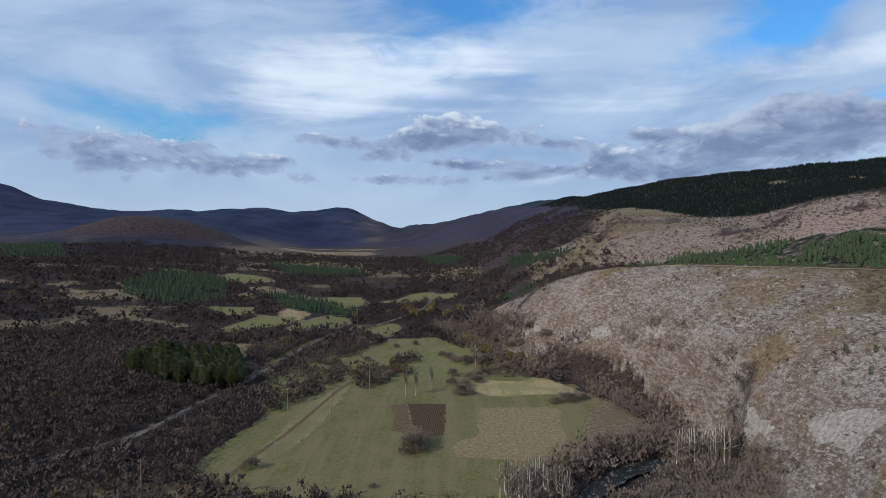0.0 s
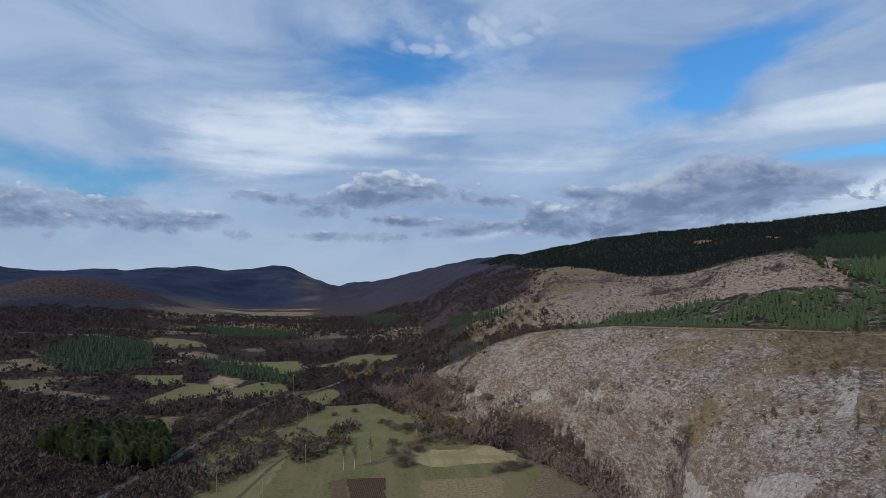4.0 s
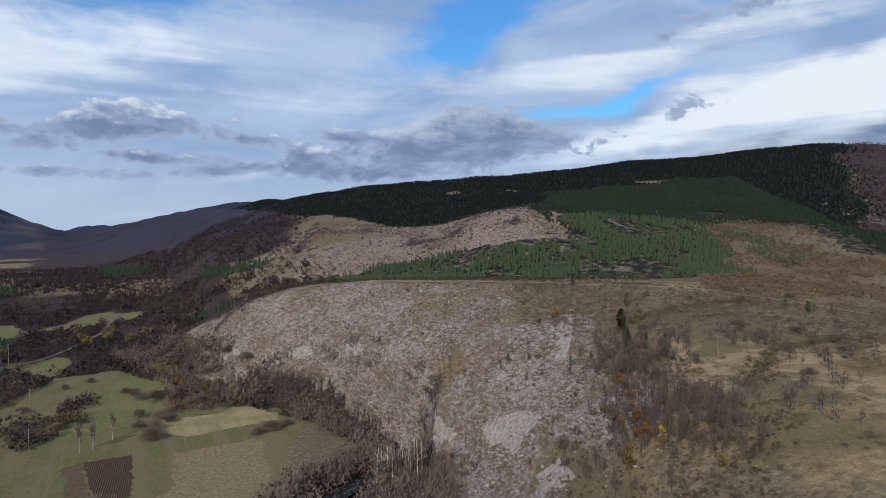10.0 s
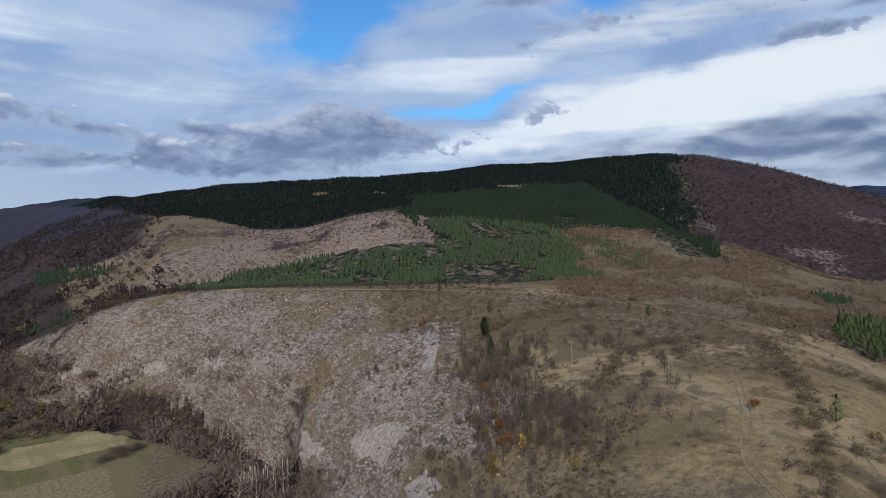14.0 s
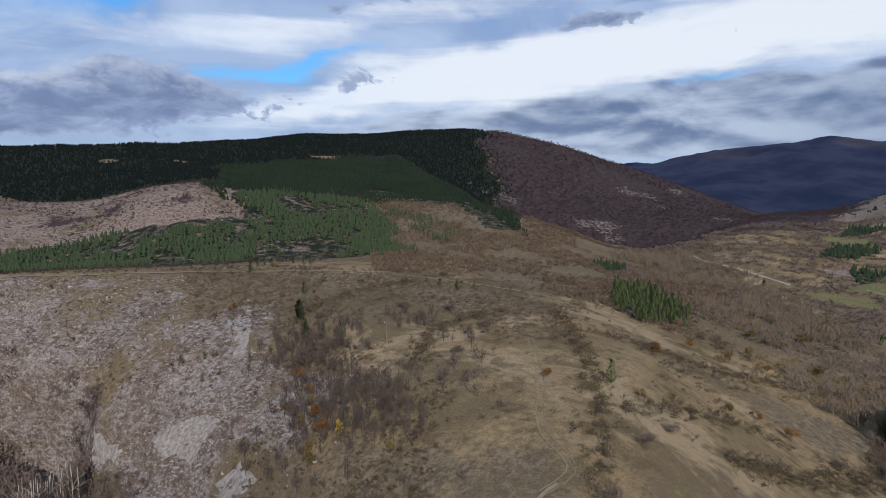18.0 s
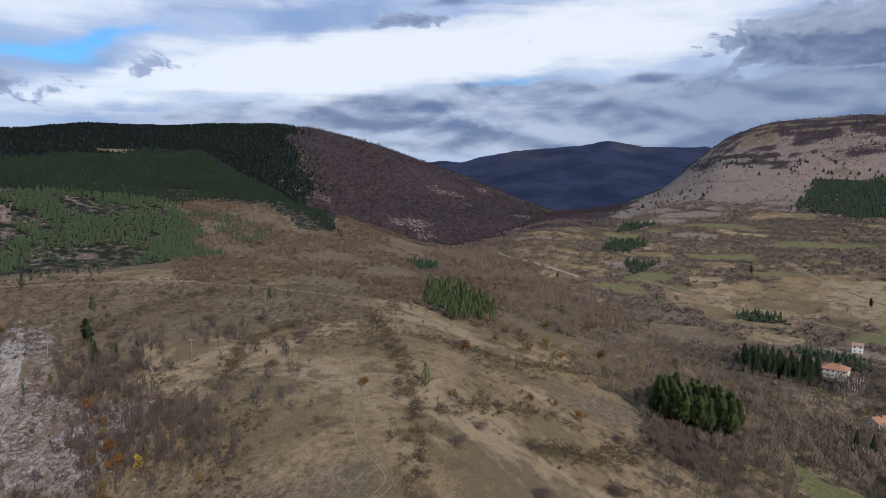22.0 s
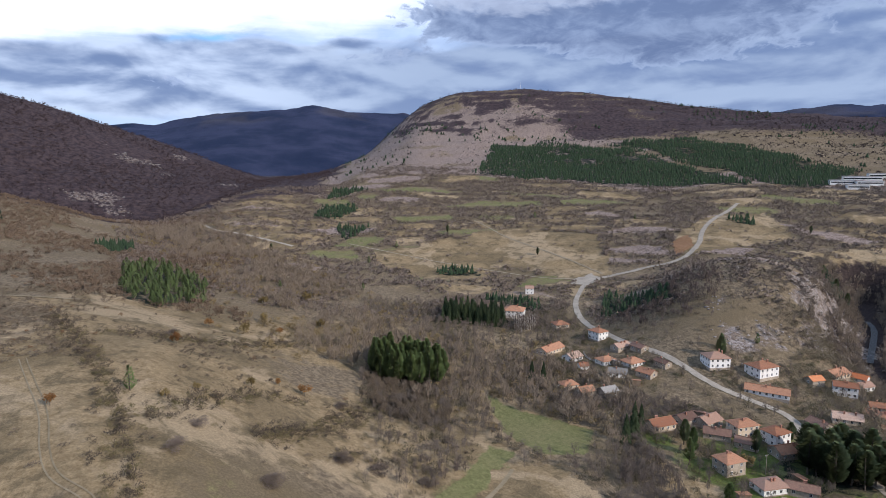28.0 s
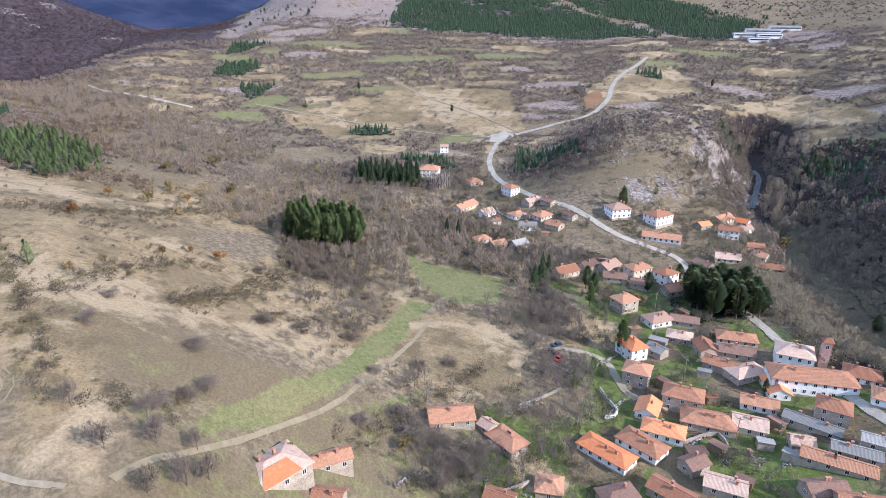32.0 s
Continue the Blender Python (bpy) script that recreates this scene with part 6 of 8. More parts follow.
sow("gorge_mouth_trees", "tall bare trees crowding the gorge river", "trees", TWIGS_BROWN, BARE_TREES, xy, RNG.uniform(6, 11, len(xy)), 36)
SHADY_SIDE = ((326, -353), (352, -406), (311, -423), (150, -262), (216, -285), (257, -303))
xy = np.concatenate([fill(RNG, SHADY_SIDE, 4.6), fill(RNG, ((246, -290), (268, -306), (216, -292), (150, -266), (150, -250), (203, -280)), 4.0)])
xy = xy[free(xy[:, 0], xy[:, 1]) > 0]
sow("gorge_slope_woods", "dense dark woods on the shaded gorge side", "forest", TWIGS_MIXED, SHRUBS_FAR, xy, RNG.uniform(4, 8, len(xy)), 47)
xy = fill(RNG, SHADY_SIDE, 9.0)
xy = xy[n1(xy[:, 0], xy[:, 1], 40, 211) > 0.05]
sow("gorge_slope_pines", "scattered dark pines on the shaded gorge side", "forest", PINE, CONIFERS_MID, xy, RNG.uniform(5, 9, len(xy)), 48, (1.0, 1.5))
yard = scatter(RNG, 11500, (108, 150), (100, 420), lambda d, z, x, y: free(x, y, 0.3))
near = np.array([min(math.hypot(hx - px, hy - py) - hr for hx, hy, hr in HOUSE_XY) for px, py in yard])
yard = yard[(near < 9) & (n1(yard[:, 0], yard[:, 1], 14, 137) > -0.2)]
few = yard[::9]
sow("yard_trees", "bare grey fruit trees round the yards", "trees", VILLAGE_TWIGS, BARE_FINE, few, RNG.uniform(3, 6.5, len(few)), 49)
sow("yard_shrubs", "low olive and brown shrubs round the yards", "bushes", plant_material("yard_twigs", (0.045, 0.045, 0.022), (0.15, 0.13, 0.07)), SHRUBS, yard, RNG.gamma(4, 0.42, len(yard)) + 0.5, 37)
THICKETS = (((222, -115), (200, -118), (180, -114), (159, -108), (143, -95), (141, -80), (158, -84), (176, -88), (200, -100)), ((264, -92), (262, -120), (255, -145), (228, -160), (212, -140), (222, -120), (240, -100)), ((134, -36), (136, -46), (118, -58), (106, -52), (104, -40), (112, -28)))
dense = np.concatenate([fill(RNG, p, 2.3) for p in THICKETS])
dense = dense[(free(dense[:, 0], dense[:, 1]) > 0) & (n1(dense[:, 0], dense[:, 1], 12, 255) > -0.3)]
sow("lane_thicket", "dense grey-brown thicket above the village lane", "thicket", plant_material("lane_twigs", (0.085, 0.070, 0.056), (0.200, 0.166, 0.130)), BARE_FINE, dense, RNG.uniform(2.6, 5.2, len(dense)), 52, (1.1, 1.5))
WILLOWS = ((214, -224), (240, -255), (246, -290), (203, -277), (150, -247), (112, -181), (145, -187), (166, -187))
soft = fill(RNG, WILLOWS, 2.9)
clear = np.array([min(to_line(r, *p) for r in ROADS) > 3.5 and np.all(np.hypot(p[0] - HOUSE_XY[:, 0], p[1] - HOUSE_XY[:, 1]) > HOUSE_XY[:, 2] + 0.5) for p in soft])
soft = soft[clear & ~in_any((VILLAGE_PINES,), soft[:, 0], soft[:, 1]) & (to_line(GORGE_RIVER[1:5], soft[:, 0], soft[:, 1]) > 4.5)]
xy = scatter(RNG, 4600, (126, 150), (170, 400), lambda d, z, x, y: free(x, y) * step(64, 20, to_line(GORGE_RIVER, x, y)) * (1 - step(139, 143, d) * step(285, 320, np.hypot(x, y))))
sow("willow_thicket", "yellowish bushy willows by the river", "thicket", plant_material("willow_twigs", (0.185, 0.152, 0.092), (0.280, 0.234, 0.142)), SHRUBS, xy[~inside(WILLOWS, xy[:, 0], xy[:, 1])], RNG.uniform(3.5, 6, (~inside(WILLOWS, xy[:, 0], xy[:, 1])).sum()), 21)
sow("river_willows", "dense rounded yellowish willows filling the river bend", "thicket", bpy.data.materials["willow_twigs"], [bush_shape(RNG, 230, 0.5, 0.02, 0.10, 0.022, 8) for _ in range(6)], soft, RNG.uniform(3.6, 6.4, len(soft)), 53, (1.0, 1.3))


# dark shrubs on the knoll
xy = scatter(RNG, 4200, (112, 140), (300, 540), lambda d, z, x, y: free(x, y, 2) * step(5, 14, bump(x, y, 357, -262, 98, 56, -47, 33)) * (0.12 + 0.6 * step(0.0, 0.4, n1(x, y, 24, 121))))
lee = scatter(RNG, 2500, (108, 126), (330, 470), lambda d, z, x, y: free(x, y, 2) * ~in_any(ALL_PINES, x, y) * step(46, 20, np.hypot(x - 350, y + 200)) * 0.6)
sow("knoll_trees", "bare trees on the shaded flank of the knoll", "trees", TWIGS_DARK, BARE_TREES, lee, RNG.uniform(3, 7, len(lee)), 38)
sow("knoll_shrubs", "low grey-brown shrubs between the knoll's rocks", "bushes", PLATEAU_TWIGS, SHRUBS_FAR, xy, RNG.gamma(4, 0.45, len(xy)) + 0.5, 34)

# ---- rocks of the slope
def rock_shape(rng):
    co = np.array([(x, y, z) for x in (-1, 1) for y in (-1, 1) for z in (-0.5, 0.7)], float)
    co *= rng.uniform(0.4, 1.15, co.shape)
    quads = ((0, 1, 3, 2), (4, 6, 7, 5), (0, 4, 5, 1), (2, 3, 7, 6), (0, 2, 6, 4), (1, 5, 7, 3))
    tris = [t for a, b, c, d in quads for t in ((a, b, c), (a, c, d))]
    tilt = np.array(Euler((rng.uniform(-0.5, 0.5), rng.uniform(-0.5, 0.5), rng.uniform(0, 6))).to_matrix())
    return (co * (1, 0.6, 0.55)) @ tilt.T, np.array(tris)


STONE = STONE_MAT
ROCKS = [rock_shape(RNG) for _ in range(10)]
xy = scatter(RNG, 17000, (5, 52), (150, 420), lambda d, z, x, y: band(z, 1.95, 3.93, 0.06) * step(6, 10, d) * (1 - step(34, 46, d + 12 * fractal(x, y, 34, 4, 5) + 5 * (z - 3))) * (0.12 + 0.6 * step(-0.05, 0.3, fractal(x, y, 26, 4, 57))))
sow("slope_rocks", "pale weathered limestone outcrops on the slope", "rocks", STONE, ROCKS, xy, RNG.gamma(2.0, 0.13, len(xy)) + 0.12, 22, (0.7, 1.35), 0.25)
RIBS = [(c * (1.0, 0.6, 2.1), t) for c, t in ROCKS]
xy = scatter(RNG, 5200, (9, 34), (255, 420), lambda d, z, x, y: band(z, 2.95, 3.9, 0.12) * step(0.1, 0.4, fractal(x, y, 22, 4, 207) + 0.15) * (1 - 0.6 * step(24, 30, d)))
sow("rock_ribs", "upright ribs of grey limestone on the steep slope", "rocks", STONE, RIBS, xy, np.minimum(RNG.gamma(2.2, 0.26, len(xy)) + 0.3, 1.15), 46, (0.6, 1.1), 0.3)
xy = scatter(RNG, 6000, (30, 52), (125, 215), lambda d, z, x, y: free(x, y) * (0.03 + 0.8 * step(0.05, 0.4, fractal(x, y, 30, 4, 73)) * band(d, 30, 48, 3)))
sow("spur_rocks", "white limestone slabs on the dry spur", "rocks", STONE, ROCKS, xy, RNG.gamma(2.0, 0.13, len(xy)) + 0.1, 23, (0.8, 2.2), 0.15)
xy = scatter(RNG, 7000, (115, 140), (320, 520), lambda d, z, x, y: step(5, 16, bump(x, y, 318, -272, 84, 38, -51, 33)) * step(-0.1, 0.35, fractal(x, y, 26, 4, 57)))
sow("knoll_rocks", "grey limestone ribs on the knoll", "rocks", STONE, ROCKS, xy, RNG.gamma(2.0, 0.24, len(xy)) + 0.2, 24, (0.7, 1.25), 0.2)
xy = scatter(RNG, 9000, (56, 86), (740, 1340), lambda d, z, x, y: gorge_cliffs(x, y) * band(z, 6.3, 8.0, 0.1) * 0.8)
# darker copy of the limestone, the mountain's shade put into its colour
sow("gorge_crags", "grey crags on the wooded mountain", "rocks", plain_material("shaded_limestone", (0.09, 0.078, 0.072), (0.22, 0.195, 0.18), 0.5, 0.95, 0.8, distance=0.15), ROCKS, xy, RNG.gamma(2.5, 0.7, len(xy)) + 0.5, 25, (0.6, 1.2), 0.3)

# ---------------------------------------------------------------- single trees and bushes
def part(name, bm, mat, parent, label=""):
    """Links a bmesh as one mesh object under a thing or a part."""
    mesh = bpy.data.meshes.new(name)
    bm.to_mesh(mesh)
    bm.free()
    mesh.materials.append(mat)
    return piece(name, mesh, parent, label)


def piece(name, mesh, parent, label="", m=None):
    """A mesh, perhaps shared, as an object under a thing or a part."""
    ob = new(name, mesh)
    ob.parent = parent
    if m is not None:
        ob.matrix_basis = m
    return tagged(ob, label)


def shaped(name, shape, mat):
    mesh = raw_mesh(name, *shape)
    mesh.materials.append(mat)
    return mesh


def pine_shape(rng, boughs=170, low=0.12, spread=0.23, droop=0.3):
    """A conifer's crown, one unit high: boughs as drooping kites round the stem, shorter towards the top."""
    co, tris = [], []
    for i in range(boughs):
        t = (i + rng.uniform(0, 1)) / boughs
        h = low + (0.99 - low) * t
        a, w = i * 2.4 + rng.uniform(-0.4, 0.4), spread * (1 - t) ** 0.75 * rng.uniform(0.65, 1.15) + 0.012
        out, side = np.array((math.cos(a), math.sin(a), 0)), np.array((-math.sin(a), math.cos(a), 0))
        tip = out * w + (0, 0, h - droop * w)
        mid = out * w * 0.55 + (0, 0, h - droop * w * 0.1)
        half = side * w * 0.34
        k = len(co)
        co += [(0, 0, h + 0.02), mid - half, tip, mid + half, mid + np.array((0, 0, -0.05))]
        tris += [(k, k + 1, k + 2), (k, k + 2, k + 3), (k + 4, k + 1, k + 2), (k + 4, k + 2, k + 3)]
    return fan(co, tris)


def needle_shape(rng, clumps=230, low=0.28, wide=0.2, peak=0.42):
    """A rounded conifer crown, one unit high: many small sprays of needles over an uneven cone."""
    co, tris = [], []
    for i in range(clumps):
        t = rng.uniform(0, 1) ** 1.15
        full = min(1.0, t / peak * 0.6 + 0.4) if t < peak else ((1 - t) / (1 - peak)) ** 0.62
        a = rng.uniform(0, 6.28)
        rad = wide * full * rng.uniform(0.55, 1.05) * (1 + 0.22 * math.sin(3 * a + 9 * t))
        p = np.array((rad * math.cos(a), rad * math.sin(a), low + (0.98 - low) * t))
        out = np.array((math.cos(a), math.sin(a), rng.uniform(0.0, 0.6)))
        side = np.cross(out, (0, 0, 1)) * rng.uniform(0.018, 0.034)
        up = np.array((0, 0, 1)) * rng.uniform(0.012, 0.024)
        k = len(co)
        co += [p - out * 0.035 - up, p + side - up, p + out * 0.038 + up, p - side + up]
        tris += [(k, k + 1, k + 2), (k, k + 2, k + 3)]
    return fan(co, tris)


def limbs_shape(rng, count=12, height=0.85, radius=0.013):
    """A bare tree's trunk with its limbs, one unit high."""
    shapes = [trunk_shape(height, radius, 6, rng.uniform(-0.02, 0.02))]
    for i in range(count):
        c, t = trunk_shape(1.0, 0.006, 3, 0.0)
        h, a, up, length = rng.uniform(0.25, 0.75), i * 2.4, rng.uniform(0.5, 1.1), rng.uniform(0.18, 0.34)
        turn = np.array(Euler((0, math.pi / 2 - up, a)).to_matrix())
        shapes.append(((c * (1, 1, length)) @ turn.T + (0, 0, h), t))
    return joined(shapes)


R2 = np.random.default_rng(21)
PINE_NEAR = plant_material("fresh_pine_needles", (0.085, 0.120, 0.040), (0.215, 0.270, 0.098), through=0.35)
DARK_NEEDLES = plant_material("dark_pine_needles", (0.066, 0.088, 0.040), (0.156, 0.182, 0.080), through=0.35)
SPRUCE_NEAR = plant_material("spruce_needles", (0.042, 0.062, 0.030), (0.110, 0.140, 0.066), through=0.35)
THORN = plant_material("thorn_twigs", (0.098, 0.077, 0.058), (0.215, 0.172, 0.128))
WHITE_BARK = plain_material("whitish_bark", (0.42, 0.37, 0.30), (0.62, 0.56, 0.48), 5)
KINDS = {
    "pine": [(shaped("trunk", trunk_shape(0.9, 0.016, 6), BARK), shaped("crown", needle_shape(R2, 520, 0.24, 0.17, 0.26), PINE_NEAR)) for _ in range(5)],
    "dark": [(shaped("trunk", trunk_shape(0.9, 0.016, 6), BARK), shaped("crown", needle_shape(R2, 620, 0.20, 0.20, 0.5), DARK_NEEDLES)) for _ in range(4)],
    "spruce": [(shaped("trunk", trunk_shape(0.9, 0.014, 6), BARK), shaped("crown", pine_shape(R2, 200, 0.06, 0.20, 0.45), SPRUCE_NEAR)) for _ in range(3)],
    "young": [(shaped("trunk", trunk_shape(0.8, 0.018, 5), BARK), shaped("crown", needle_shape(R2, 240, 0.10, 0.23, 0.25), PINE_NEAR)) for _ in range(3)],
    "bare": [(shaped("trunk", limbs_shape(R2), BARK), shaped("crown", twig_shape(R2, 900, 0.45, 0.18, 0.13, 0.006, 1.1), TWIGS)) for _ in range(4)],
    "poplar": [(shaped("trunk", limbs_shape(R2, 8, 0.97, 0.009), PALE_BARK), shaped("crown", twig_shape(R2, 120, 0.13, 0.35, 0.2, 0.006, 2.2), TWIGS)) for _ in range(4)],
    "aspen": [(shaped("trunk", limbs_shape(R2, 6, 0.97, 0.013), WHITE_BARK), shaped("crown", twig_shape(R2, 110, 0.12, 0.4, 0.2, 0.005, 2.2), TWIGS)) for _ in range(4)],
    "bush": [(shaped("stem", limbs_shape(R2, 9, 0.5, 0.02), BARK), shaped("crown", bush_shape(R2, 1900, 0.6, 0.02, 0.085, 0.013, 11), THORN)) for _ in range(4)],
    "rust": [(shaped("trunk", limbs_shape(R2, 8, 0.7, 0.02), BARK), shaped("crown", leaf_shape(R2, 260, 0.55, 0.15, 0.06), RUST)) for _ in range(2)],
    "ochre": [(shaped("trunk", limbs_shape(R2, 8, 0.7, 0.02), BARK), shaped("crown", leaf_shape(R2, 260, 0.5, 0.12, 0.055), OCHRE)) for _ in range(2)],
    "yellow": [(shaped("trunk", limbs_shape(R2, 8, 0.9, 0.016), BARK), shaped("crown", leaf_shape(R2, 300, 0.14, 0.08, 0.03, 0.55), YELLOW))],
}
FACTS = {
    "dark": ("pine_tree", "dense dark pine in a shady wood", "tree"), "pine": ("pine_tree", "green pine with a bare lower trunk", "tree"), "spruce": ("spruce_tree", "tall dark spruce with drooping boughs", "tree"),
    "young": ("young_pine", "bushy young green pine on dry grass", "tree"), "bare": ("bare_tree", "leafless grey-brown tree with spreading limbs", "tree"),
    "poplar": ("poplar_tree", "slender leafless poplar with a pale trunk", "tree"), "aspen": ("aspen_tree", "leafless aspen with a whitish trunk", "tree"), "bush": ("thorn_bush", "dense leafless dark thorn bush", "bush"),
    "rust": ("autumn_oak", "small oak with rusty brown leaves", "tree"), "ochre": ("autumn_tree", "small tree with thin ochre leaves", "tree"),
    "yellow": ("yellow_tree", "slim tree with bright yellow leaves", "tree"),
}


def tree(kind, x, y, height, group="", wide=1.0):
    name, label, category = FACTS[kind]
    root = tagged(new(name), label, category, group)
    root.location = (x, y, float(ground(x, y)) - 0.02 * height)
    root.rotation_euler = (0, 0, R2.uniform(0, 6.28))
    root.scale = (height * wide, height * wide, height)
    for mesh in KINDS[kind][R2.integers(len(KINDS[kind]))]:
        piece(mesh.name.split(".")[0], mesh, root)
    return root


def grove(kind, poly, gap, heights, group, wide=1.0, most=120):
    for x, y in fill(R2, poly, gap)[:most]:
        tree(kind, x, y, R2.uniform(*heights), group, wide)


grove("pine", GROVE, 4.0, (13, 19), "pines of the grove", 0.95)
grove("dark", VALLEY_PINES, 6.0, (8, 13), "pines beside the valley road", 1.4, 140)
grove("dark", VILLAGE_PINES, 5.2, (13, 18), "pines above the village street", 1.25)
grove("spruce", SPRUCE_ROW, 3.8, (10, 15), "spruces by the white house")
grove("young", GORGE_PINES, 6.0, (4.5, 7.5), "pines above the creek", 1.3, 280)
for poly, high in ((((81, 211), (97, 206), (101, 212), (95, 226), (89, 228)), (12, 16)), (((16, 180), (39, 180), (40, 200), (18, 198)), (9, 13)), (((372, -110), (384, -117), (372, -126), (362, -116)), (8, 12))):
    grove("aspen", poly, 2.4, high, "aspen stand", 1.0, 50)
for x, y, kind, h in ((114, 107, "yellow", 7), (158, 164, "spruce", 9), (173.5, 183.5, "young", 7), (165, 172, "young", 6), (174, 56, "young", 7.5), (168, 218, "rust", 4), (-18, 303, "poplar", 15), (-13, 304, "poplar", 14),
                      (-5.6, 316, "poplar", 14), (286, -95, "spruce", 11), (280, -99, "spruce", 12), (219, -116, "spruce", 16), (214, -110, "spruce", 13), (202, -131, "pine", 12), (196, -126, "pine", 11)):
    tree(kind, x, y, h)
for x, y, kind, h in ((160, -117, "pine", 14), (124, -145, "pine", 6), (283, -197, "young", 9), (225, -122, "spruce", 12), (230, -260, "ochre", 9), (240, -268, "spruce", 10), (112, -181, "spruce", 9), (150, -100, "young", 7), (211, -133, "dark", 11), (201, -157, "dark", 10), (276, -192, "dark", 13), (148, -222, "dark", 10), (144, -90, "young", 5), (192, -147, "ochre", 6), (207, -177, "dark", 9), (282, -217, "young", 6),
                      (322, -375, "dark", 11), (339, -382, "dark", 10), (306, -368, "dark", 11), (315, -362, "dark", 9), (407, -378, "dark", 10), (412, -370, "dark", 9), (402, -384, "dark", 10),
                      (131, -85, "young", 5), (186, -96, "bare", 8), (122, -30, "ochre", 5), (112, -2, "ochre", 4)):
    tree(kind, x, y, h)
for x, y, h in ((-10.7, 225, 9), (-30, 340, 5), (9.4, 311, 7), (8, 384, 6), (25, 373, 6), (-32, 427, 4), (54, 292, 5), (62, 295, 6), (-64, 206, 5), (-21.6, 193, 2.2), (-19, 440, 4), (33, 417, 7), (-57, 435, 8), (12, 322, 6), (5, 330, 5), (20, 350, 5), (36, 360, 6)):
    tree("bush", x, y, h, "bushes on the meadow", 1.25)
for x, y, h in ((1, 395, 5), (12, 376, 7), (3, 345, 5), (12, 336, 6), (9, 306, 6), (22, 351, 5), (35, 358, 6), (51, 382, 6), (63, 387, 7), (24, 387, 6), (57, 297, 5), (66, 298, 4.5), (-12, 231, 8), (-34, 343, 4.5), (-50, 380, 4), (55, 407, 7), (45, 417, 6), (35, 439, 7), (18, 381, 6), (28, 362, 5), (43, 366, 5), (-3, 402, 4), (16, 330, 5)):
    tree("bush", x + 3, y + 2, h, "bushes on the meadow", 1.5)
tree("poplar", 20, 367, 15)
for x, y, h in ((131, 143, 6), (143, 164, 5), (125, 101, 7), (119, 104, 6), (131, 108, 6), (159, 136, 5), (134, 112, 5.5), (122, 112, 5), (138, 118, 5)):
    tree("bare", x, y, h, "bare trees on the spur")
for x, y, h in ((200, 114, 3), (170, 106, 3), (177, 175, 4), (278, 183, 4), (155, 153, 6), (159, 150, 6), (205, 155, 4), (215, 139, 4), (141, 16, 4.5), (125, 13, 5), (119, 17, 4), (114, 21, 4), (173, 0, 5), (175, -11, 5), (175, -25, 4), (162, -55, 4), (142, 37, 4), (160, 36, 3.5),
                (161, -44, 4), (155, -29, 3.5), (135, -31, 5), (131, -21, 4), (124, -41, 5), (129, -32, 5), (121, -53, 5), (116, -40, 5), (112, -35, 4), (118, -46, 5), (255, 65, 4), (226, 0, 4)):
    tree("bush", x, y, h * 0.8, "bushes on the plateau", 1.65)
for x, y, h in ((97, 27, 7), (108, 22, 6), (109, 34, 6), (93, 15, 8), (97, 12, 7), (88, 20, 6), (104, 14, 6), (101, 20, 7)):
    tree("bare", x, y, h, "bare trees by the barn")
for x, y, kind, h in ((209, 256, "young", 6), (228, 273, "young", 6), (234, 268, "young", 6), (248, 291, "young", 6), (267, 287, "young", 5.5), (272, 283, "young", 5.5), (270, 275, "young", 6), (273, 219, "young", 4), (214, 30, "ochre", 4), (229, 22, "rust", 3.5), (173, 47, "ochre", 3),
                      (228, 13, "rust", 5), (189, 42, "ochre", 3), (117, 116, "rust", 5), (122, 122, "rust", 5), (108, 112, "ochre", 5), (112, 116, "ochre", 4), (118, 109, "young", 5), (128, 131, "ochre", 4), (160, 70, "rust", 3.5), (240, 60, "rust", 5)):
    tree(kind, x, y, h)
for x, y, kind, h in ((198, 206, "young", 6), (171, 181, "dark", 9), (163, 160, "young", 5), (167, 155, "young", 5), (248, 165, "young", 5), (250, 156, "young", 5), (262, 154, "young", 4), (255, 160, "young", 4.5), (137, 145, "rust", 5), (132, 136, "rust", 4), (120, 127, "ochre", 4.5), (118, 119, "rust", 3.5), (126, 140, "ochre", 3.5), (111, 88, "ochre", 3), (127, 118, "young", 4.5)):
    tree(kind, x, y, h)
for x, y in ((144, 178), (137, 186), (150, 174), (134, 192), (141, 200), (137, 209), (128, 196)):
    tree("young", x, y, R2.uniform(2, 3.6), "small pines on the rocks", 1.2)
for x, y in fill(R2, ((22, 480), (38, 415), (60, 372), (48, 368), (24, 405), (6, 470)), 9):
    tree("ochre", x, y, R2.uniform(7, 11), "ochre trees by the rock foot")
for x, y in fill(R2, ((-40, 640), (10, 640), (20, 570), (-30, 560)), 24):
    tree("ochre", x, y, R2.uniform(9, 13), "tall ochre trees by the road")
for x, y, kind, h in ((655, -120, "dark", 9), (610, -60, "young", 7), (570, -30, "young", 7), (560, -190, "dark", 8), (690, -230, "young", 8), (640, -330, "young", 7), (520, -450, "dark", 8), (470, -20, "young", 6), (450, 40, "young", 6), (600, 60, "dark", 8), (430, -90, "young", 7), (500, 10, "ochre", 7),
                      (420, 20, "ochre", 8), (455, 55, "ochre", 7), (360, 10, "ochre", 7), (345, 40, "ochre", 7), (325, 30, "rust", 5), (390, 45, "ochre", 7), (300, 60, "rust", 5), (310, 45, "ochre", 6)):
    tree(kind, x, y, h)
for x, y in fill(R2, ((180, -20), (200, -30), (190, -42), (172, -30)), 5.5):
    tree("bare", x, y, R2.uniform(2.5, 4), "small orchard trees")

